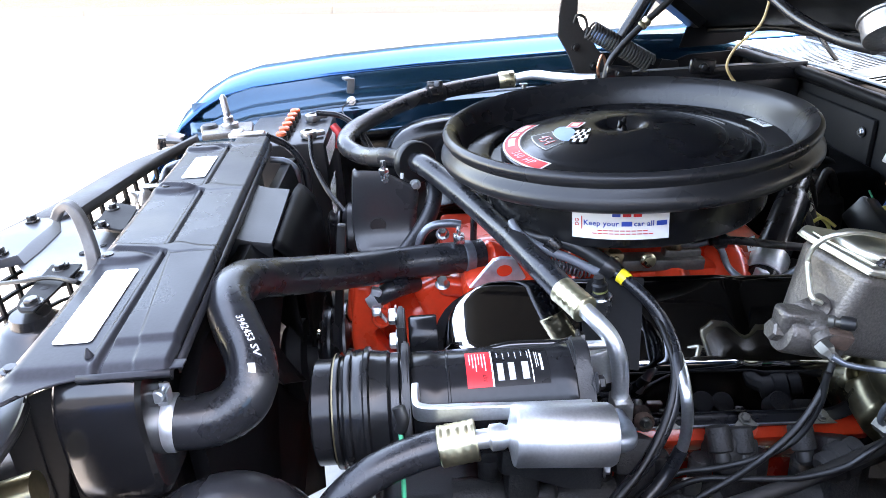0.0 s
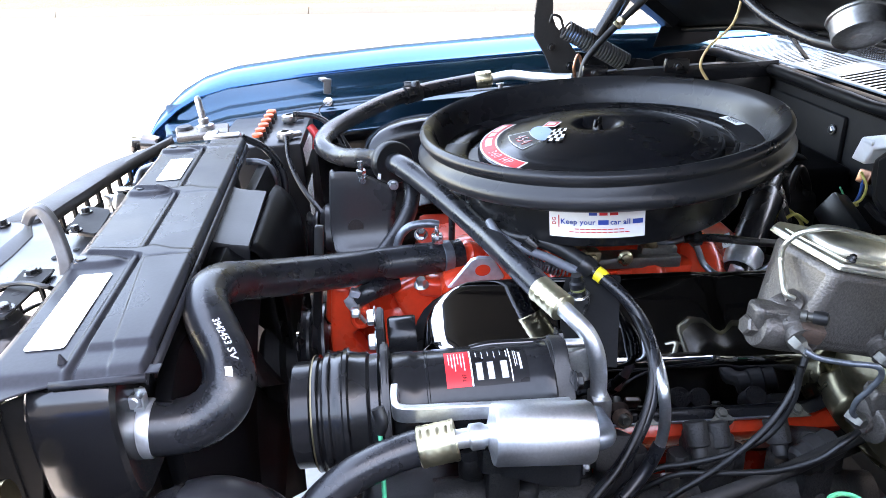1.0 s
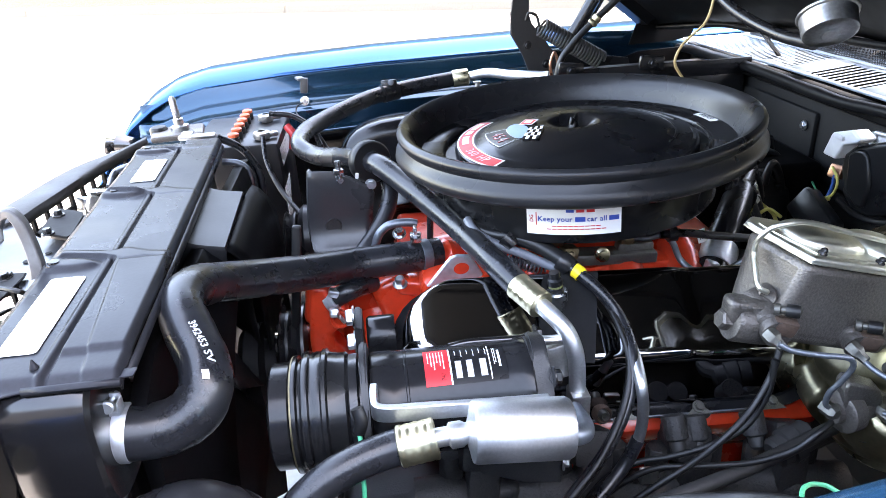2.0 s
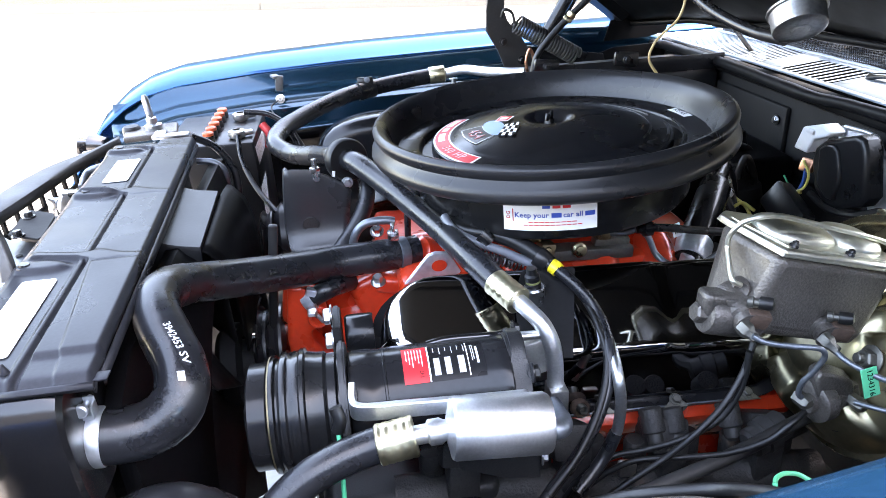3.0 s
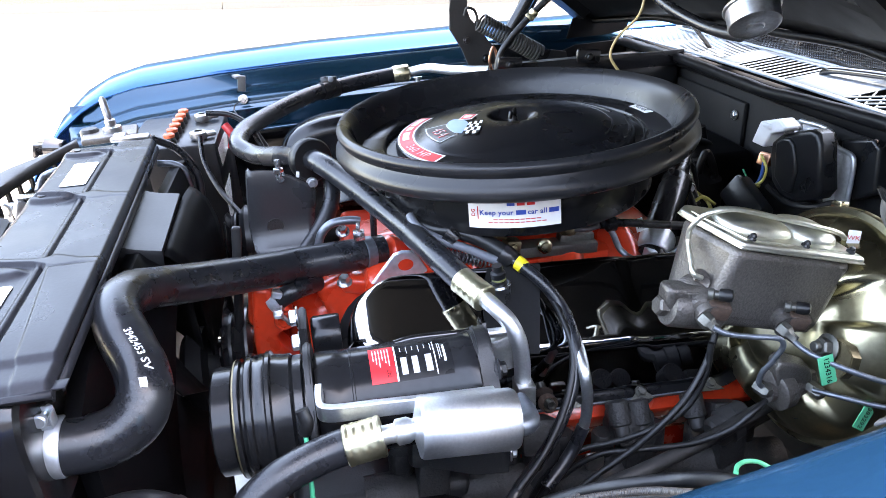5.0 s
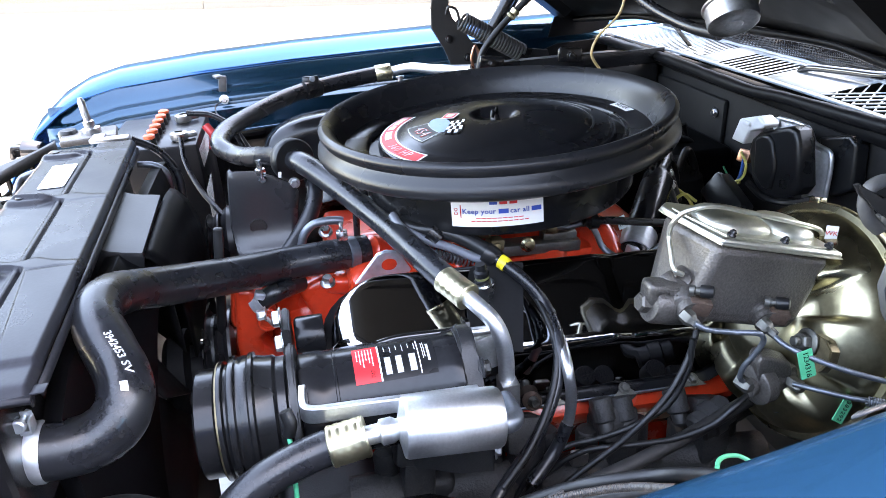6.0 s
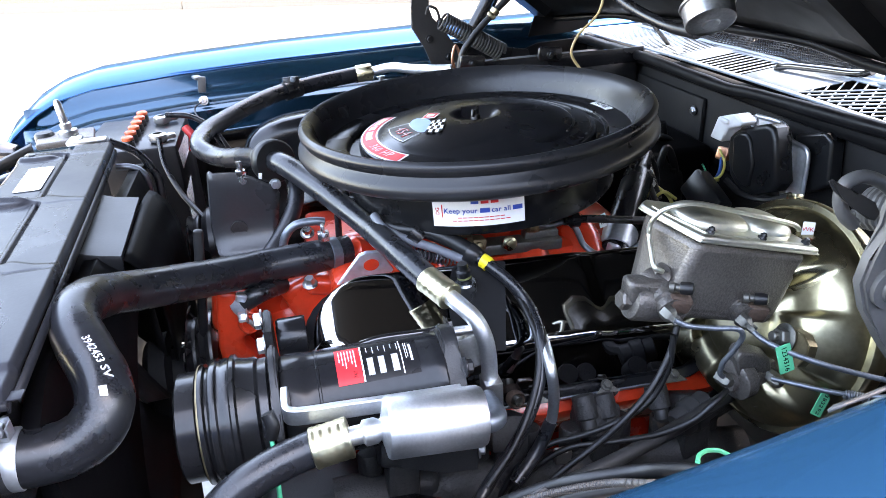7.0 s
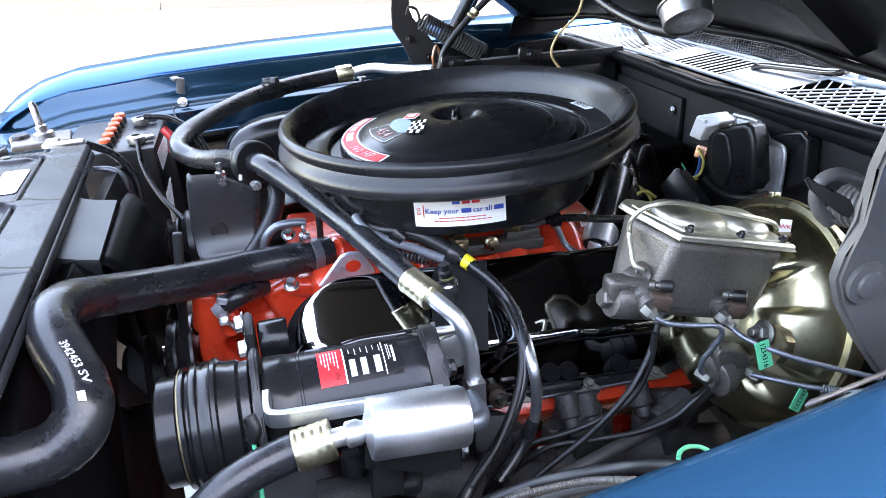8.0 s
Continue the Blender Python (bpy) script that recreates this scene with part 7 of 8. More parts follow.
    for mt, r, pts in ((YELLOW_WIRE, 0.002, [(0.64, 0.886, 0.884), (0.64, 0.87, 0.868), (0.64, 0.876, 0.845), (0.63, 0.883, 0.837)]), (YELLOW_WIRE, 0.0032, [(0.62, 0.908, 0.831), (0.63, 0.893, 0.834), (0.64, 0.879, 0.838)]), (BLUE_WIRE, 0.0025, [(0.645, 0.885, 0.872), (0.645, 0.887, 0.848), (0.64, 0.892, 0.83), (0.62, 0.911, 0.801)]), (GREEN_WIRE, 0.0015, [(0.64, 0.925, 0.848), (0.64, 0.914, 0.84), (0.64, 0.907, 0.833)]), (BLUE_WIRE, 0.002, [(0.65, 0.871, 0.836), (0.65, 0.82, 0.827), (0.66, 0.778, 0.84), (0.66, 0.754, 0.853)]), (RUBBER_MATT, 0.005, [(0.64, 0.861, 0.844), (0.645, 0.827, 0.832), (0.65, 0.777, 0.841), (0.66, 0.746, 0.858)])):
        bm = B()
        tube(bm, pts, r, 8, 8)
        part("wire", bm, mt, root)
    bm = B()
    slab(bm, (0.65, 0.889, 0.875), (0.012, 0.02, 0.02), (0, 20, 20), bevel=0.003)
    part("terminal", bm, COPPER, root)


wiper_motor()


def near_hinge():
    root = thing("hood_lifter", (0.6, 0.36, 0.85), "dark grey hood hinge arm beside the brake booster", "hood hinge", "hood hinges")
    y = 0.42
    bm = B()
    out = [(0.491, 0.42, 1.066), (0.479, 0.42, 1.025), (0.482, 0.42, 0.975), (0.467, 0.42, 0.948), (0.463, 0.42, 0.925), (0.474, 0.42, 0.897), (0.502, 0.42, 0.858), (0.541, 0.42, 0.807), (0.612, 0.42, 0.752)]
    plate(bm, out, (0, 0.014, 0), 0.003)
    part("hinge_arm", bm, PAINT_GREY, root)
    bm = B()
    lathe(bm, (0.492, 0.419, 0.92), (0, -1, 0), [(0.020, -0.002), (0.020, 0.004), (0.013, 0.005), (0.0125, 0.008), (0.010, 0.009), (0, 0.009)], 32)
    part("pivot_cap", bm, PAINT_GREY, root)
    bm = B()
    coil(bm, (0.534, 0.5, 0.956), (0.538, 0.47, 0.961), 0.017, 0.0045, 5)
    part("spring", bm, PAINT_GREY, root)
    bm = B()
    tube(bm, [(0.496, 0.475, 0.954), (0.483, 0.475, 0.966), (0.475, 0.475, 0.982), (0.477, 0.475, 0.996), (0.49, 0.475, 1.001), (0.507, 0.475, 0.997), (0.524, 0.475, 0.987), (0.54, 0.475, 0.972)], 0.0062, 14, 8)
    part("spring_hook", bm, PAINT_GREY, root)
    bm = B()
    plate(bm, [(0.448, 0.46, 1.007), (0.452, 0.46, 1.008), (0.462, 0.46, 0.999), (0.481, 0.46, 0.992), (0.501, 0.46, 0.98), (0.508, 0.46, 0.969), (0.505, 0.46, 0.962), (0.496, 0.46, 0.965), (0.47, 0.46, 0.984), (0.454, 0.46, 0.998)], (0, 0.006, 0), 0.002)
    part("spring_tab", bm, BLACK_DUSTY, root)


near_hinge()


# ---- engine front dress, wires, small lines ----
def front_drive():
    root = thing("water_pump_pulley", (-0.13, EY, 0.645), "black water pump pulley with a drive belt", "pulley")
    bm = B()
    c = Vector((-0.168, 0.86, 0.690))
    lathe(bm, c, (1, 0, 0), [(0.02, -0.025), (0.024, -0.02), (0.024, 0), (0.06, 0.005), (0.066, 0.008), (0.058, 0.014), (0.058, 0.018), (0.066, 0.024), (0.058, 0.03), (0.066, 0.036), (0.066, 0.04), (0.03, 0.042)], 56)
    part("pulley_disc", bm, BLACK_SATIN, root)
    for k in range(4):
        a = math.pi / 4 + k * math.pi / 2
        bm = B()
        hexhead(bm, c + Vector((-0.002, 0.017 * math.cos(a), 0.017 * math.sin(a))), (-1, 0, 0), 0.006, 0.008)
        part("bolt", bm, ZINC, root)
    for y, z0, z1, x in ((0.835, 0.55, 0.892, -0.141), (0.86, 0.35, 0.70, -0.12)):
        bm = B()
        slab(bm, (x, y, (z0 + z1) / 2), (0.012, 0.010, z1 - z0), (0, 8.2, 0), bevel=0.003)
        part("drive_belt", bm, RUBBER_MATT, root)
    alt = thing("alternator_pulley", (-0.145, 1.02, 0.812), "black accessory drive pulley beside the battery", "pulley")
    bm = B()
    lathe(bm, (-0.163, 1.12, 0.75), (1, 0, 0), [(0.02, -0.012), (0.045, -0.010), (0.048, -0.007), (0.040, 0.0), (0.048, 0.007), (0.048, 0.010), (0.02, 0.014)], 40)
    part("pulley_disc", bm, LID_BLACK, alt)
    bm = B()
    lathe(bm, (-0.15, 1.13, 0.745), (1, 0, 0), [(0.05, 0), (0.06, 0.01), (0.06, 0.10), (0.05, 0.11)], 40)
    part("body", bm, LID_BLACK, alt)


front_drive()


def engine_bits():
    lift = thing("lift_bracket", (0.079, 0.8, 0.808), "zinc plated triangular lifting bracket on the engine", "bracket")
    bm = B()
    out = [(0.042, 0.8, 0.801), (0.074, 0.8, 0.839), (0.084, 0.8, 0.842), (0.101, 0.8, 0.84), (0.116, 0.8, 0.811), (0.112, 0.8, 0.795)]
    plate(bm, out, (0, 0.004, 0.002), 0.001)
    part("plate", bm, GALVANISED, lift)
    bm = B()
    lathe(bm, (0.088, 0.797, 0.825), (0, 1, 0.3), [(0.010, 0), (0.0, 0.0005)], 24)
    part("hole", bm, ORANGE, lift)
    mount = thing("compressor_mount", (-0.028, 0.68, 0.787), "black cast compressor mounting bracket with bolts", "bracket")
    bm = B()
    lathe(bm, (-0.0189, 0.70, 0.7980), (1, 0, 0), [(0.0, -0.018), (0.0215, -0.018), (0.0235, -0.015), (0.0235, 0.012), (0.0225, 0.0145), (0.0, 0.0145)], 32)
    part("boss", bm, LID_BLACK, mount)
    bm = B()
    plate(bm, [(-0.0498, 0.70 + y, 0.8040 + z) for y, z in ((-0.03, 0.024), (0.01, 0.029), (0.024, 0.018), (0.026, -0.03), (0.0, -0.045), (-0.032, -0.035))], (0.009, 0, 0), 0.002)
    part("flange", bm, BLACK_CRINKLE, mount)
    for p in ((-0.0483, 0.68, 0.8373), (-0.0496, 0.68, 0.8055)):
        bm = B()
        hexhead(bm, p, (-1, 0, 0), 0.009, 0.010)
        part("bolt", bm, ZINC, mount)
    hh = thing("heater_hose", (-0.039, 0.95, 0.797), "black rubber heater hose behind the radiator hose", "hose")
    bm = B()
    tube(bm, [(-0.044, 0.94, 0.792), (-0.021, 0.96, 0.814), (0, 0.98, 0.841), (0.008, 1, 0.865), (0.005, 1.03, 0.882)], 0.0125, 14, 8)
    part("hose_body", bm, RUBBER, hh)
    bp = thing("bypass_pipe", (-0.017, 0.92, 0.818), "bent grey steel bypass pipe", "pipe")
    bm = B()
    tube(bm, [(-0.022, 0.9, 0.818), (-0.014, 0.9, 0.839), (0, 0.9, 0.851), (0.028, 0.9, 0.853), (0.04, 0.9, 0.85)], 0.006, 12, 8)
    part("pipe_body", bm, STEEL, bp)
    cl = thing("bypass_hose", (-0.079, 0.82, 0.791), "short black bypass hose with a zinc clamp", "hose")
    bm = B()
    tube(bm, [(-0.107, 0.87, 0.743), (-0.086, 0.83, 0.778), (-0.06, 0.825, 0.794), (-0.029, 0.86, 0.785)], 0.013, 14, 8)
    part("hose_body", bm, RUBBER, cl)
    bm = B()
    p, q = Vector((-0.084, 0.826, 0.781)), Vector((-0.067, 0.825, 0.791))
    lathe(bm, p - (q - p) * 0.4, q - p, [(0.0128, 0.0), (0.0146, 0.001), (0.0146, 0.013), (0.0128, 0.014)], 24)
    slab(bm, p + Vector((0.004, -0.008, 0.016)), (0.014, 0.012, 0.010), (0, 20, 0), bevel=0.002)
    rod(bm, p + Vector((0.004, -0.01, -0.012)), p + Vector((0.016, -0.014, -0.030)), 0.003, 10)
    part("clamp", bm, GALVANISED, cl)
    tc = thing("thermostat_clamp", (0.041, 0.93, 0.818), "zinc tower clamp on the thermostat hose", "clamp")
    bm = B()
    slab(bm, (0.035, 0.862, 0.846), (0.015, 0.014, 0.013), bevel=0.002)
    slab(bm, (0.035, 0.862, 0.857), (0.005, 0.012, 0.011), bevel=0.0015)
    part("tower", bm, ZINC, tc)
    bm = B()
    for p in ((0.067, 0.92, 0.802),):
        hexhead(bm, p, (0, -0.3, 1), 0.009, 0.010)
    part("bolt", bm, ORANGE, tc)
    can = thing("vacuum_valve", (0.085, 0.89, 0.80), "small silver vacuum valve with a looped black hose", "valve")
    bm = B()
    lathe(bm, (0.0700, 0.885, 0.8815), (0.60, 0.0, -0.80), [(0.0, 0), (0.010, 0), (0.0125, 0.002), (0.0125, 0.018), (0.0105, 0.020), (0.0105, 0.030), (0.005, 0.032), (0.005, 0.085)], 28)
    part("can", bm, CAN_STEEL, can)
    bm = B()
    tube(bm, [(0.058, 0.91, 0.82), (0.0595, 0.905, 0.8576), (0.0589, 0.90, 0.8764), (0.0692, 0.90, 0.8861), (0.0798, 0.90, 0.8806), (0.0819, 0.90, 0.8677)], 0.0048, 12, 8)
    part("hose_loop", bm, RUBBER, can)
    bm = B()
    tube(bm, [(0.0465, 0.905, 0.8950), (0.060, 0.905, 0.8960), (0.0723, 0.905, 0.8880)], 0.0028, 8, 6)
    part("steel_line", bm, ZINC, can)
    sender = thing("vent_valve", (0.1785, 0.668, 0.8491), "black and green vent valve in a plated grommet ring", "valve")
    a, b = Vector((0.1785, 0.668, 0.8491)), Vector((0.1763, 0.668, 0.8675))
    bm = B()
    lathe(bm, a, b - a, [(0.0095, -0.020), (0.0125, -0.001), (0.0130, 0.001), (0.0115, 0.003), (0.0085, 0.003)], 28)
    part("grommet_ring", bm, ZINC, sender)
    bm = B()
    lathe(bm, a, b - a, [(0.0085, -0.018), (0.0085, 0.007), (0.0072, 0.008), (0.0072, 0.010), (0.0085, 0.011), (0.0085, 0.017), (0.0060, 0.019), (0.0060, 0.026)], 24)
    part("valve_body", bm, PLASTIC_BLACK, sender)
    bm = B()
    lathe(bm, a + (b - a).normalized() * 0.0075, b - a, [(0.0076, 0), (0.0082, 0.0006), (0.0082, 0.0024), (0.0076, 0.003)], 24)
    part("valve_band", bm, mat("olive_plastic", (0.16, 0.17, 0.06), 0.45), sender, "olive plastic band")
    carb = thing("carburettor", (0.255, EY, 0.835), "dull zinc four-barrel carburettor under the air cleaner", "carburettor")
    bm = B()
    slab(bm, (0.255, EY, 0.862), (0.16, 0.17, 0.05), bevel=0.008)
    part("body", bm, ALU_DULL, carb)
    bm = B()
    slab(bm, (0.295, 0.815, 0.814), (0.115, 0.030, 0.016), (0, 3, 0), bevel=0.003)
    slab(bm, (0.326, 0.82, 0.821), (0.05, 0.02, 0.018), (0, 3, 0), bevel=0.004)
    part("base_flange", bm, ALU_DULL, carb)
    bm = B()
    c = Vector((0.274, 0.797, 0.826))
    lathe(bm, c, (0, -1, 0.1), [(0.010, 0), (0.010, 0.004), (0.007, 0.006), (0.007, 0.010), (0.003, 0.011)], 20)
    part("mixture_screw", bm, BRASS, carb)
    for p in ((0.212, 0.8, 0.854), (0.23, 0.8, 0.832), (0.31, 0.81, 0.842)):
        bm = B()
        slab(bm, p, (0.022, 0.02, 0.018), (0, 10, 10), bevel=0.004)
        lathe(bm, Vector(p) + Vector((0, -0.010, 0)), (0, -1, 0), [(0.006, 0), (0.006, 0.004), (0.003, 0.006)], 14)
        part("linkage", bm, BRASS_DARK, carb)
    bm = B()
    tube(bm, [(0.117, 0.81, 0.824), (0.14, 0.81, 0.829), (0.177, 0.81, 0.819), (0.219, 0.8, 0.827)], 0.003, 8, 6)
    part("throttle_rod", bm, STEEL, carb)
    bm = B()
    coil(bm, (0.13, 0.8, 0.84), (0.197, 0.8, 0.81), 0.0075, 0.0014, 14, 6)
    part("return_spring", bm, STEEL, carb)
    fuel = thing("fuel_pipe", (0.391, 0.78, 0.797), "bent bright steel fuel pipe", "pipe")
    bm = B()
    tube(bm, [(0.354, 0.8, 0.847), (0.365, 0.79, 0.838), (0.375, 0.78, 0.814), (0.389, 0.76, 0.806), (0.414, 0.74, 0.815), (0.44, 0.72, 0.846)], 0.0042, 10, 8)
    part("pipe_body", bm, STEEL, fuel)


engine_bits()


def ribbed(bm, pts, r, pitch=0.0024, segs=12):
    """A corrugated tube along a smooth line."""
    line = spline(pts, 60)
    rows, dist = [], 0.0
    u = (line[1] - line[0]).orthogonal().normalized()
    for i, p in enumerate(line):
        t = (line[min(i + 1, len(line) - 1)] - line[max(i - 1, 0)]).normalized()
        if i:
            dist += (p - line[i - 1]).length
        u = (u - t * u.dot(t)).normalized()
        w = t.cross(u)
        rad = r * (1 + 0.09 * math.tanh(3 * math.sin(2 * math.pi * dist / pitch)))
        rows.append([p + (u * math.cos(2 * math.pi * k / segs) + w * math.sin(2 * math.pi * k / segs)) * rad for k in range(segs)])
    return loft(bm, rows, closed=True)


def cable_thing(name, label, runs, category="cable"):
    root = thing(name, runs[0][0][0], label, category)
    for pts, r, mt in runs:
        bm = B()
        if mt is BRAID:
            ribbed(bm, pts, r, 0.0017)
        else:
            tube(bm, pts, r, 10, 8)
        part("cable_run", bm, mt, root)
    return root


cable_thing("wiring_harness", "black wiring harness bound with yellow tape", [
    ([(0.098, 0.8, 0.886), (0.122, 0.77, 0.883), (0.156, 0.75, 0.881), (0.185, 0.73, 0.871), (0.2, 0.71, 0.865), (0.209, 0.7, 0.859)], 0.0095, RUBBER_MATT),
    ([(0.097, 0.79, 0.896), (0.104, 0.77, 0.887), (0.123, 0.755, 0.877), (0.159, 0.735, 0.866), (0.183, 0.72, 0.857), (0.202, 0.705, 0.854)], 0.0055, CABLE_GREY),
    ([(0.2, 0.7, 0.866), (0.211, 0.68, 0.861), (0.228, 0.66, 0.847), (0.243, 0.64, 0.825), (0.243, 0.6, 0.805), (0.231, 0.57, 0.77), (0.2, 0.54, 0.733), (0.159, 0.52, 0.696), (0.134, 0.5, 0.682)], 0.0068, RUBBER),
    ([(0.211, 0.69, 0.854), (0.232, 0.66, 0.836), (0.238, 0.62, 0.82), (0.238, 0.59, 0.798), (0.222, 0.56, 0.765), (0.189, 0.53, 0.728), (0.153, 0.51, 0.7)], 0.0038, RUBBER_MATT),
    ([(0.205, 0.69, 0.864), (0.207, 0.688, 0.863), (0.209, 0.685, 0.862), (0.211, 0.682, 0.86)], 0.0088, YELLOW_TAPE),
    ([(0.137, 0.755, 0.884), (0.142, 0.752, 0.879), (0.146, 0.75, 0.874)], 0.0125, BLACK_SATIN),
    ([(0.192, 0.705, 0.871), (0.196, 0.702, 0.868), (0.201, 0.7, 0.863)], 0.0125, BLACK_SATIN),
])
cable_thing("throttle_cable", "black throttle linkage rod with a plated end", [
    ([(0.349, 0.79, 0.849), (0.382, 0.79, 0.848), (0.435, 0.79, 0.838), (0.488, 0.79, 0.829)], 0.0055, BLACK_SATIN),
    ([(0.356, 0.785, 0.851), (0.367, 0.785, 0.851)], 0.010, BLACK_SATIN),
    ([(0.309, 0.8, 0.846), (0.332, 0.8, 0.841), (0.349, 0.79, 0.849)], 0.004, STEEL),
])
cable_thing("dipstick_tube", "bent bright steel dipstick tube", [
    ([(0.252, 0.65, 0.811), (0.252, 0.625, 0.798), (0.246, 0.59, 0.797), (0.243, 0.568, 0.785), (0.246, 0.565, 0.755), (0.244, 0.565, 0.722), (0.235, 0.565, 0.696)], 0.0062, ALUMINIUM),
    ([(0.243, 0.565, 0.718), (0.228, 0.56, 0.689), (0.193, 0.54, 0.665)], 0.0074, RUBBER),
])
cable_thing("plug_wires", "black spark plug leads looping past the manifold", [
    ([(0.384, 0.56, 0.819), (0.372, 0.55, 0.793), (0.352, 0.54, 0.765), (0.322, 0.53, 0.74), (0.286, 0.53, 0.707), (0.248, 0.53, 0.681), (0.203, 0.53, 0.646)], 0.0036, RUBBER_MATT),
    ([(0.374, 0.55, 0.813), (0.369, 0.545, 0.777), (0.347, 0.54, 0.74), (0.306, 0.54, 0.719), (0.271, 0.55, 0.702), (0.24, 0.56, 0.69), (0.205, 0.56, 0.668), (0.177, 0.56, 0.622)], 0.0034, RUBBER_MATT),
    ([(0.559, 0.58, 0.747), (0.468, 0.54, 0.756), (0.408, 0.51, 0.749), (0.386, 0.51, 0.73), (0.35, 0.52, 0.71), (0.304, 0.53, 0.703), (0.255, 0.55, 0.688), (0.212, 0.56, 0.651), (0.184, 0.56, 0.613)], 0.0034, RUBBER_MATT),
])
cable_thing("cable_loom", "ribbed black cable loom along the fender", [
    ([(0.256, 0.29, 0.888), (0.247, 0.32, 0.869), (0.233, 0.355, 0.841), (0.194, 0.38, 0.82), (0.168, 0.4, 0.798), (0.13, 0.42, 0.767), (0.103, 0.44, 0.728)], 0.0056, RUBBER_MATT),
    ([(0.201, 0.31, 0.877), (0.17, 0.33, 0.858), (0.135, 0.35, 0.832)], 0.004, RUBBER_MATT),
])
cable_thing("braided_hose", "steel braided hose beside the fender edge", [
    ([(0.188, 0.27, 0.921), (0.18, 0.31, 0.886), (0.167, 0.325, 0.872), (0.151, 0.335, 0.862), (0.131, 0.35, 0.844), (0.103, 0.36, 0.827)], 0.0027, BRAID),
    ([(0.180, 0.40, 0.800), (0.150, 0.385, 0.806), (0.128, 0.375, 0.806), (0.100, 0.365, 0.800)], 0.0028, BRAID),
])
cable_thing("green_lead", "short bright green lead beside the fender edge", [
    ([(0.251, 0.32, 0.876), (0.259, 0.33, 0.871), (0.266, 0.335, 0.868), (0.275, 0.34, 0.863), (0.284, 0.34, 0.86), (0.291, 0.335, 0.857)], 0.0017, GREEN_TAG),
], "wire")
cable_thing("battery_cable", "black battery cable with red sleeve", [
    ([(-0.206, 1.36, 0.914), (-0.163, 1.36, 0.906), (-0.131, 1.35, 0.884), (-0.112, 1.33, 0.846)], 0.0055, RUBBER),
    ([(-0.175, 1.35, 0.89), (-0.163, 1.34, 0.871), (-0.168, 1.34, 0.847)], 0.008, RED_WIRE),
    ([(-0.132, 1.38, 0.891), (-0.117, 1.36, 0.863), (-0.099, 1.33, 0.838)], 0.004, RUBBER),
    ([(-0.206, 1.24, 0.902), (-0.204, 1.22, 0.865), (-0.182, 1.18, 0.824), (-0.144, 1.12, 0.793)], 0.0045, RUBBER),
    ([(-0.265, 1.15, 0.931), (-0.232, 1.16, 0.906), (-0.209, 1.16, 0.864), (-0.207, 1.15, 0.816)], 0.0065, RUBBER),
])
cable_thing("transmission_line", "grey steel cooler pipe beside the radiator", [
    ([(-0.257, 1.12, 0.897), (-0.233, 1.12, 0.893), (-0.219, 1.12, 0.88), (-0.217, 1.12, 0.838), (-0.224, 1.12, 0.787)], 0.0055, STEEL),
], "pipe")
cable_thing("clutch_wire", "green clutch coil wire with a black plug", [
    ([(-0.045, 0.5, 0.825), (-0.044, 0.49, 0.808), (-0.045, 0.48, 0.785), (-0.046, 0.47, 0.761)], 0.0022, GREEN_WIRE),
    ([(-0.045, 0.505, 0.846), (-0.042, 0.5, 0.834), (-0.045, 0.5, 0.824)], 0.006, RUBBER_MATT),
])


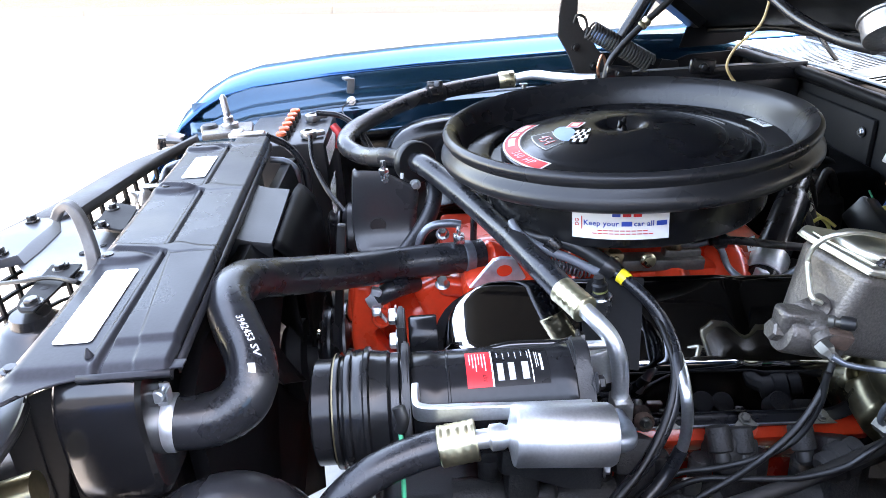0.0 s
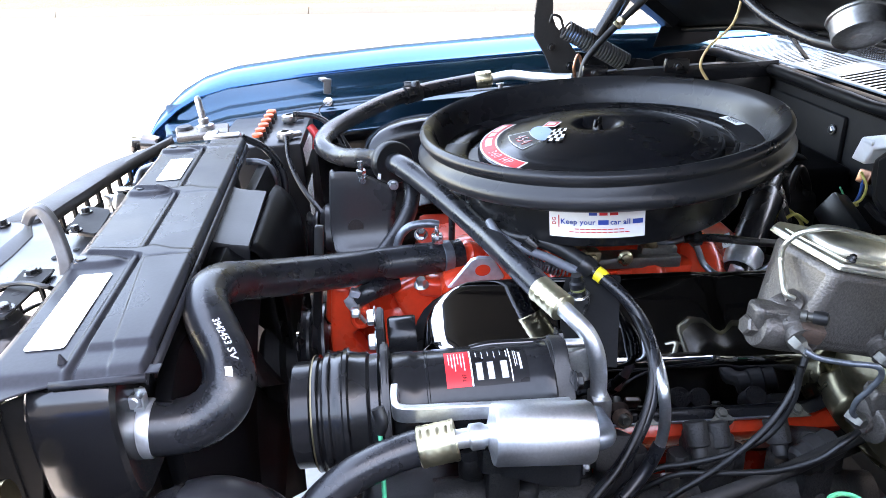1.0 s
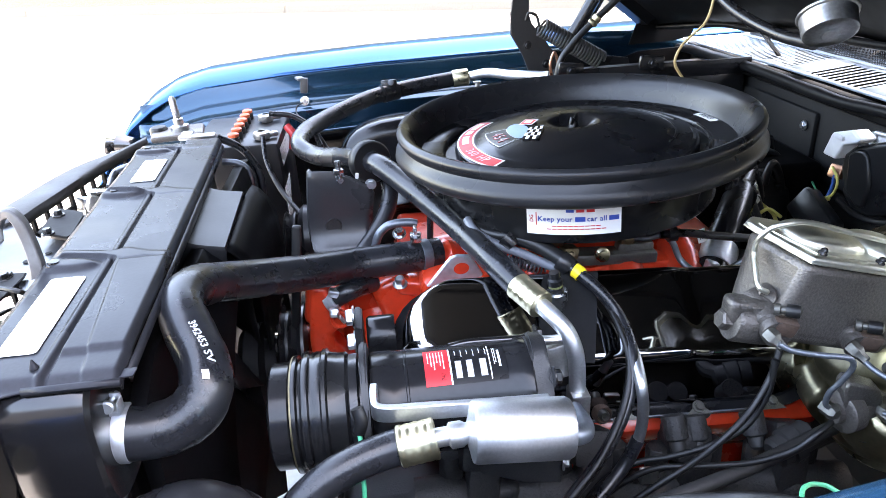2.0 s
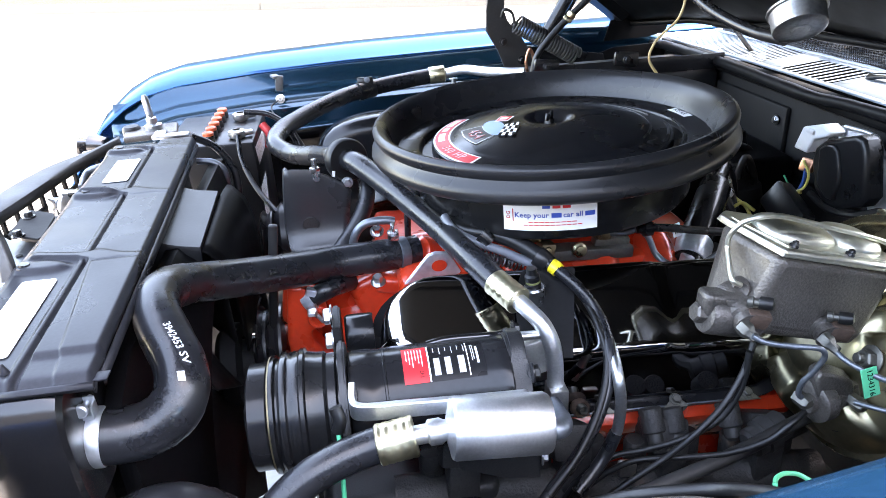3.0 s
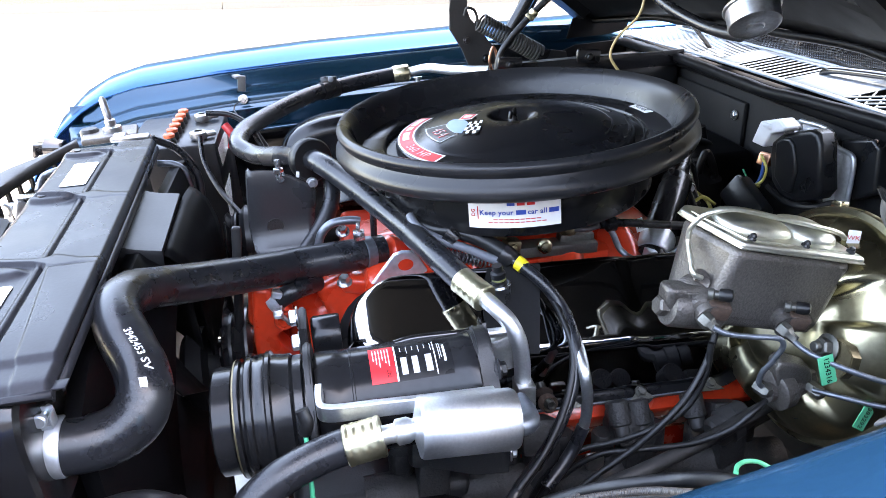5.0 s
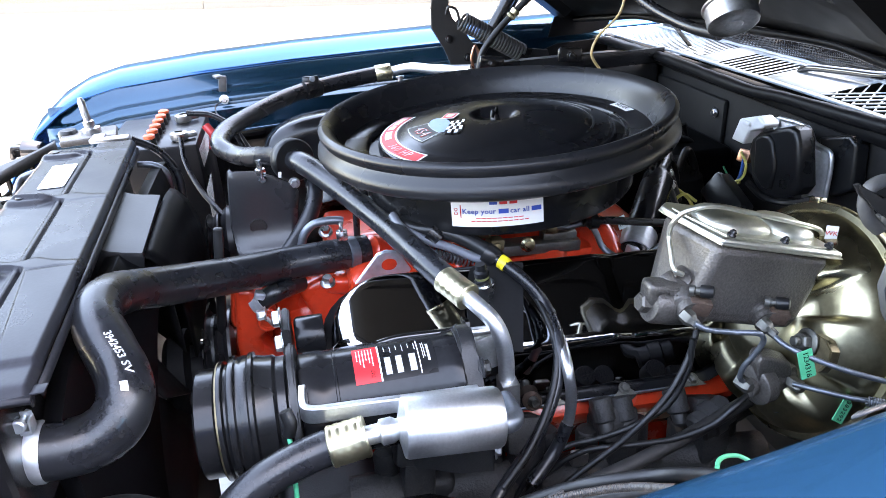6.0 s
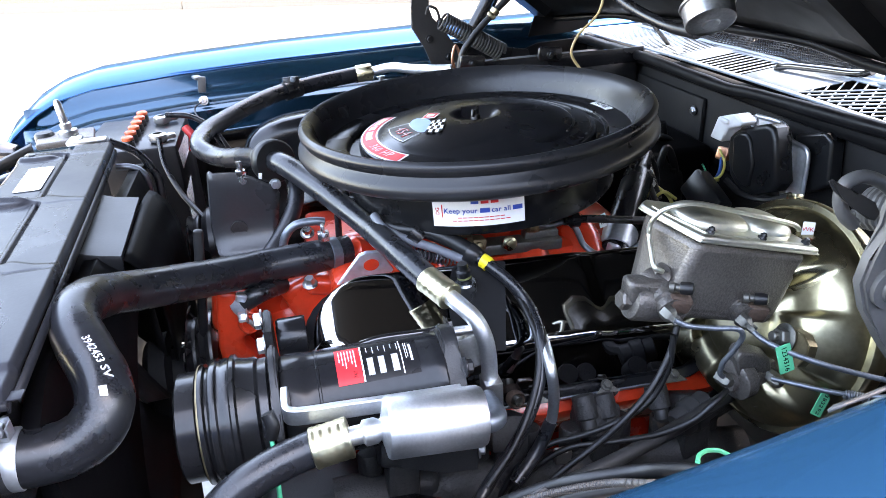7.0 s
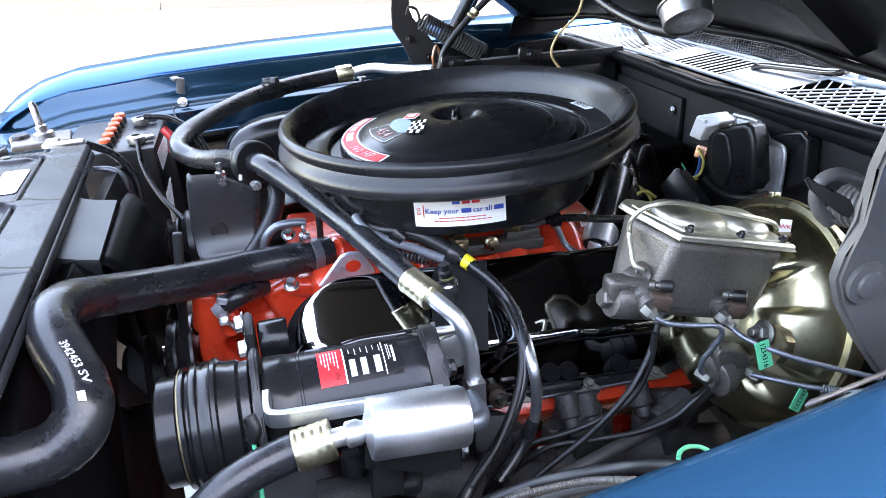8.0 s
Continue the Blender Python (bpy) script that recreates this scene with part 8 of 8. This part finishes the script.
def brake_lines():
    root = thing("brake_lines", (0.45, 0.5, 0.80), "grey steel brake lines with green number tags", "brake pipes")
    runs = ([(0.34, 0.5, 0.868), (0.35, 0.495, 0.863), (0.375, 0.49, 0.858), (0.401, 0.485, 0.854), (0.406, 0.485, 0.846), (0.402, 0.49, 0.826), (0.397, 0.495, 0.811), (0.399, 0.5, 0.793), (0.409, 0.505, 0.782)],
            [(0.433, 0.51, 0.834), (0.439, 0.49, 0.829), (0.469, 0.46, 0.82), (0.507, 0.44, 0.81), (0.542, 0.42, 0.804)],
            [(0.463, 0.5, 0.772), (0.474, 0.48, 0.777), (0.499, 0.46, 0.776), (0.528, 0.44, 0.778), (0.546, 0.42, 0.789)])
    for pts in runs:
        bm = B()
        tube(bm, pts, 0.0028, 12, 8)
        part("pipe", bm, STEEL, root)
    bm = B()
    coil(bm, (0.5031, 0.447, 0.7815), (0.5154, 0.43, 0.786), 0.0042, 0.0011, 9, 6)
    part("spring_guard", bm, STEEL, root)
    v = thing("brake_valve", (0.468, 0.53, 0.721), "cast iron brake distribution valve block", "valve block")
    c = Vector((0.466, 0.53, 0.737))
    bm = B()
    lathe(bm, (0.432, 0.52, 0.762), (1, 0.2, 0.02), [(0.0, -0.009), (0.009, -0.009), (0.010, -0.008), (0.010, -0.001), (0.0205, 0.0), (0.022, 0.0015), (0.022, 0.015), (0.0205, 0.0165), (0.0165, 0.018), (0.0165, 0.056), (0.012, 0.060)], 28)
    slab(bm, (0.465, 0.53, 0.768), (0.034, 0.030, 0.024), (0, 6, 10), bevel=0.004)
    slab(bm, (0.491, 0.525, 0.754), (0.026, 0.030, 0.034), (0, 6, 10), bevel=0.004)
    part("valve_body", bm, IRON, v)
    bm = B()
    plate(bm, [(0.4257, 0.512, 0.7952), (0.4299, 0.512, 0.8035), (0.447, 0.512, 0.7982), (0.4664, 0.512, 0.7888), (0.4708, 0.512, 0.779), (0.4727, 0.512, 0.7637), (0.4677, 0.512, 0.7469), (0.4511, 0.512, 0.754), (0.432, 0.512, 0.7705)], (0.004, 0.022, 0), 0)
    rounded(part("valve_block", bm, IRON, v), 0.003, 3)
    bm = B()
    rod(bm, (0.4674, 0.522, 0.732), (0.5005, 0.522, 0.7142), 0.0125, 24)
    part("rubber_boot", bm, RUBBER_MATT, v)
    bm = B()
    lathe(bm, (0.48, 0.528, 0.719), (0.1, 0, 1), [(0.014, -0.004), (0.018, 0.0), (0.018, 0.016), (0.014, 0.02)], 24)
    part("switch_cap", bm, PLASTIC_BLACK, v)
    for p in ((0.409, 0.505, 0.78), (0.471, 0.505, 0.766)):
        bm = B()
        lathe(bm, p, (0.2, -0.9, 0), [(0.0075, -0.008), (0.0075, 0.006), (0.005, 0.009)], 6)
        part("tube_nut", bm, NUT_STEEL, v)
    for c, ang, text in (((0.448, 0.472, 0.819), -12, "1234316"), ((0.494, 0.462, 0.762), 35, "1383292")):
        bm = B()
        m = pose(*c, 78, ang, 0)
        slab(bm, (0, 0, 0), (0.016, 0.030, 0.001), bevel=0.0003, segs=1)
        bm.transform(m)
        tag = part("number_tag", bm, GREEN_TAG, root, "green printed paper tag")
        letters(text, 0.0078, m @ pose(0, 0, 0.0009, 0, 0, -90), BLACK_LABEL, tag)
    return root


brake_lines()


# ---- small hardware on the far fender ----
def fender_hardware():
    root = thing("fender_clip", (-0.156, 1.575, 0.904), "grey spring clip on the fender flange", "clip")
    bm = B()
    slab(bm, (-0.153, 1.575, 0.92), (0.017, 0.008, 0.034), (0, 8, 0), bevel=0.002)
    slab(bm, (-0.161, 1.585, 0.934), (0.016, 0.03, 0.006), (0, 0, 20), bevel=0.002)
    part("clip_body", bm, PAINT_GREY, root)
    screw = thing("ground_screw", (-0.157, 1.56, 0.886), "plated screw with a ground lead", "screw")
    bm = B()
    hexhead(bm, (-0.153, 1.55, 0.891), (0, -1, 0.2), 0.007, 0.008)
    part("screw_head", bm, ZINC, screw)
    bm = B()
    tube(bm, [(-0.158, 1.545, 0.889), (-0.17, 1.54, 0.883), (-0.173, 1.53, 0.876), (-0.165, 1.5, 0.87)], 0.0016, 6, 6)
    part("lead", bm, RUBBER_MATT, screw)
    valve = thing("service_valve", (0.21, 1.42, 0.924), "small plated service valve stem", "valve")
    bm = B()
    rod(bm, (0.208, 1.4, 0.92), (0.208, 1.4, 0.937), 0.005, 12)
    slab(bm, (0.208, 1.4, 0.935), (0.016, 0.006, 0.004), bevel=0.001)
    part("stem", bm, ZINC, valve)


fender_hardware()


# ---- ignition parts and hoses between the air cleaner and the firewall ----
def rear_clutter():
    coil_can = thing("ignition_coil", (0.479, 0.85, 0.795), "black cylindrical ignition coil in a plated clamp", "ignition coil")
    a, b = Vector((0.424, 0.79, 0.784)), Vector((0.571, 0.98, 0.859))
    d = b - a
    n = d.length
    bm = B()
    lathe(bm, a, d, [(0.022, 0), (0.0235, 0.003), (0.0235, n * 0.72), (0.020, n * 0.76), (0.014, n * 0.82), (0.012, n * 0.98), (0.006, n)], 32)
    part("coil_body", bm, LID_BLACK, coil_can)
    bm = B()
    lathe(bm, a + d * 0.04, d, [(0.0242, 0), (0.0255, 0.0), (0.0255, 0.040), (0.0242, 0.040)], 32)
    slab(bm, a + d * 0.08 + Vector((-0.018, -0.022, 0.0)), (0.014, 0.016, 0.034), (0, 12, 0), bevel=0.002)
    part("clamp_band", bm, GALVANISED, coil_can, "zinc plated clamp band")
    bm = B()
    slab(bm, (0.41, 0.8, 0.837), (0.012, 0.001, 0.020), (0, -18, 0), bevel=0.0003, segs=1)
    tag = part("paper_tag", bm, WHITE_LABEL, coil_can, "white paper tag")
    letters("CE", 0.0095, pose(*(0.409, 0.798, 0.838), 90, -18 + 90, 0), BLACK_LABEL, tag)
    cable_thing("ignition_leads", "black ignition leads behind the air cleaner", [
        ([(0.554, 0.98, 0.867), (0.553, 0.95, 0.84), (0.556, 0.92, 0.807), (0.559, 0.9, 0.788)], 0.0050, RUBBER_MATT),
        ([(0.573, 1, 0.866), (0.576, 0.97, 0.831), (0.573, 0.93, 0.796)], 0.0045, RUBBER_MATT),
        ([(0.666, 1.1, 0.867), (0.678, 1.1, 0.823), (0.683, 1.08, 0.768), (0.688, 1.05, 0.711)], 0.0075, RUBBER_MATT),
        ([(0.649, 1.08, 0.849), (0.675, 1.08, 0.835), (0.678, 1.06, 0.798), (0.68, 1.03, 0.731)], 0.0075, RUBBER_MATT),
        ([(0.748, 1.15, 0.822), (0.75, 1.14, 0.791), (0.751, 1.13, 0.754), (0.749, 1.1, 0.712)], 0.0055, RUBBER_MATT),
        ([(0.567, 0.96, 0.817), (0.581, 0.95, 0.807), (0.595, 0.94, 0.794), (0.599, 0.93, 0.78)], 0.0028, YELLOW_WIRE),
        ([(0.811, 1.2, 0.807), (0.824, 1.2, 0.828), (0.844, 1.2, 0.828), (0.856, 1.2, 0.807)], 0.0065, RUBBER_MATT),
        ([(0.536, 0.95, 0.875), (0.553, 0.95, 0.838), (0.569, 0.95, 0.796), (0.578, 0.95, 0.768)], 0.0042, RUBBER_MATT),
        ([(0.521, 0.93, 0.862), (0.520, 0.93, 0.820), (0.534, 0.93, 0.770)], 0.0045, RUBBER_MATT),
        ([(0.619, 1.00, 0.781), (0.611, 1.00, 0.830), (0.620, 1.00, 0.855), (0.636, 1.00, 0.827), (0.647, 1.00, 0.772)], 0.0062, RUBBER_MATT),
        ([(0.556, 0.92, 0.803), (0.573, 0.92, 0.812), (0.596, 0.92, 0.797)], 0.0026, YELLOW_WIRE),
        ([(0.572, 0.98, 0.867), (0.591, 0.98, 0.827), (0.601, 0.98, 0.776)], 0.0048, RUBBER),
    ])
    dist = thing("distributor", (0.61, 1.02, 0.809), "black distributor cap with leads", "distributor")
    bm = B()
    lathe(bm, (0.613, 1.02, 0.788), (0.05, 0, 1), [(0.05, -0.06), (0.05, 0.0), (0.045, 0.02), (0.02, 0.035), (0.012, 0.05), (0, 0.05)], 28)
    part("cap", bm, BLACK_FLAT, dist)
    for k in range(6):
        t = 2 * math.pi * k / 6
        bm = B()
        c = Vector((0.613, 1.02, 0.79)) + Vector((0.034 * math.cos(t), 0.034 * math.sin(t), 0.012))
        rod(bm, c, c + Vector((0, 0, 0.018)), 0.0052, 12)
        part("terminal_boot", bm, BLACK_FLAT, dist)
    for p in ((0.57, 0.965, 0.831), (0.571, 0.955, 0.815)):
        bm = B()
        hexhead(bm, p, (-0.3, -0.9, 0.2), 0.006, 0.010)
        part("terminal_nut", bm, ZINC, dist)
    duct = thing("junction_box", (0.603, 0.85, 0.83), "dark blue-grey plastic junction box on the firewall", "junction box")
    bm = B()
    slab(bm, (0.6, 0.849, 0.827), (0.03, 0.075, 0.045), (25, 20, 10), bevel=0.006)
    part("box_body", bm, PLASTIC_BLACK, duct)


rear_clutter()
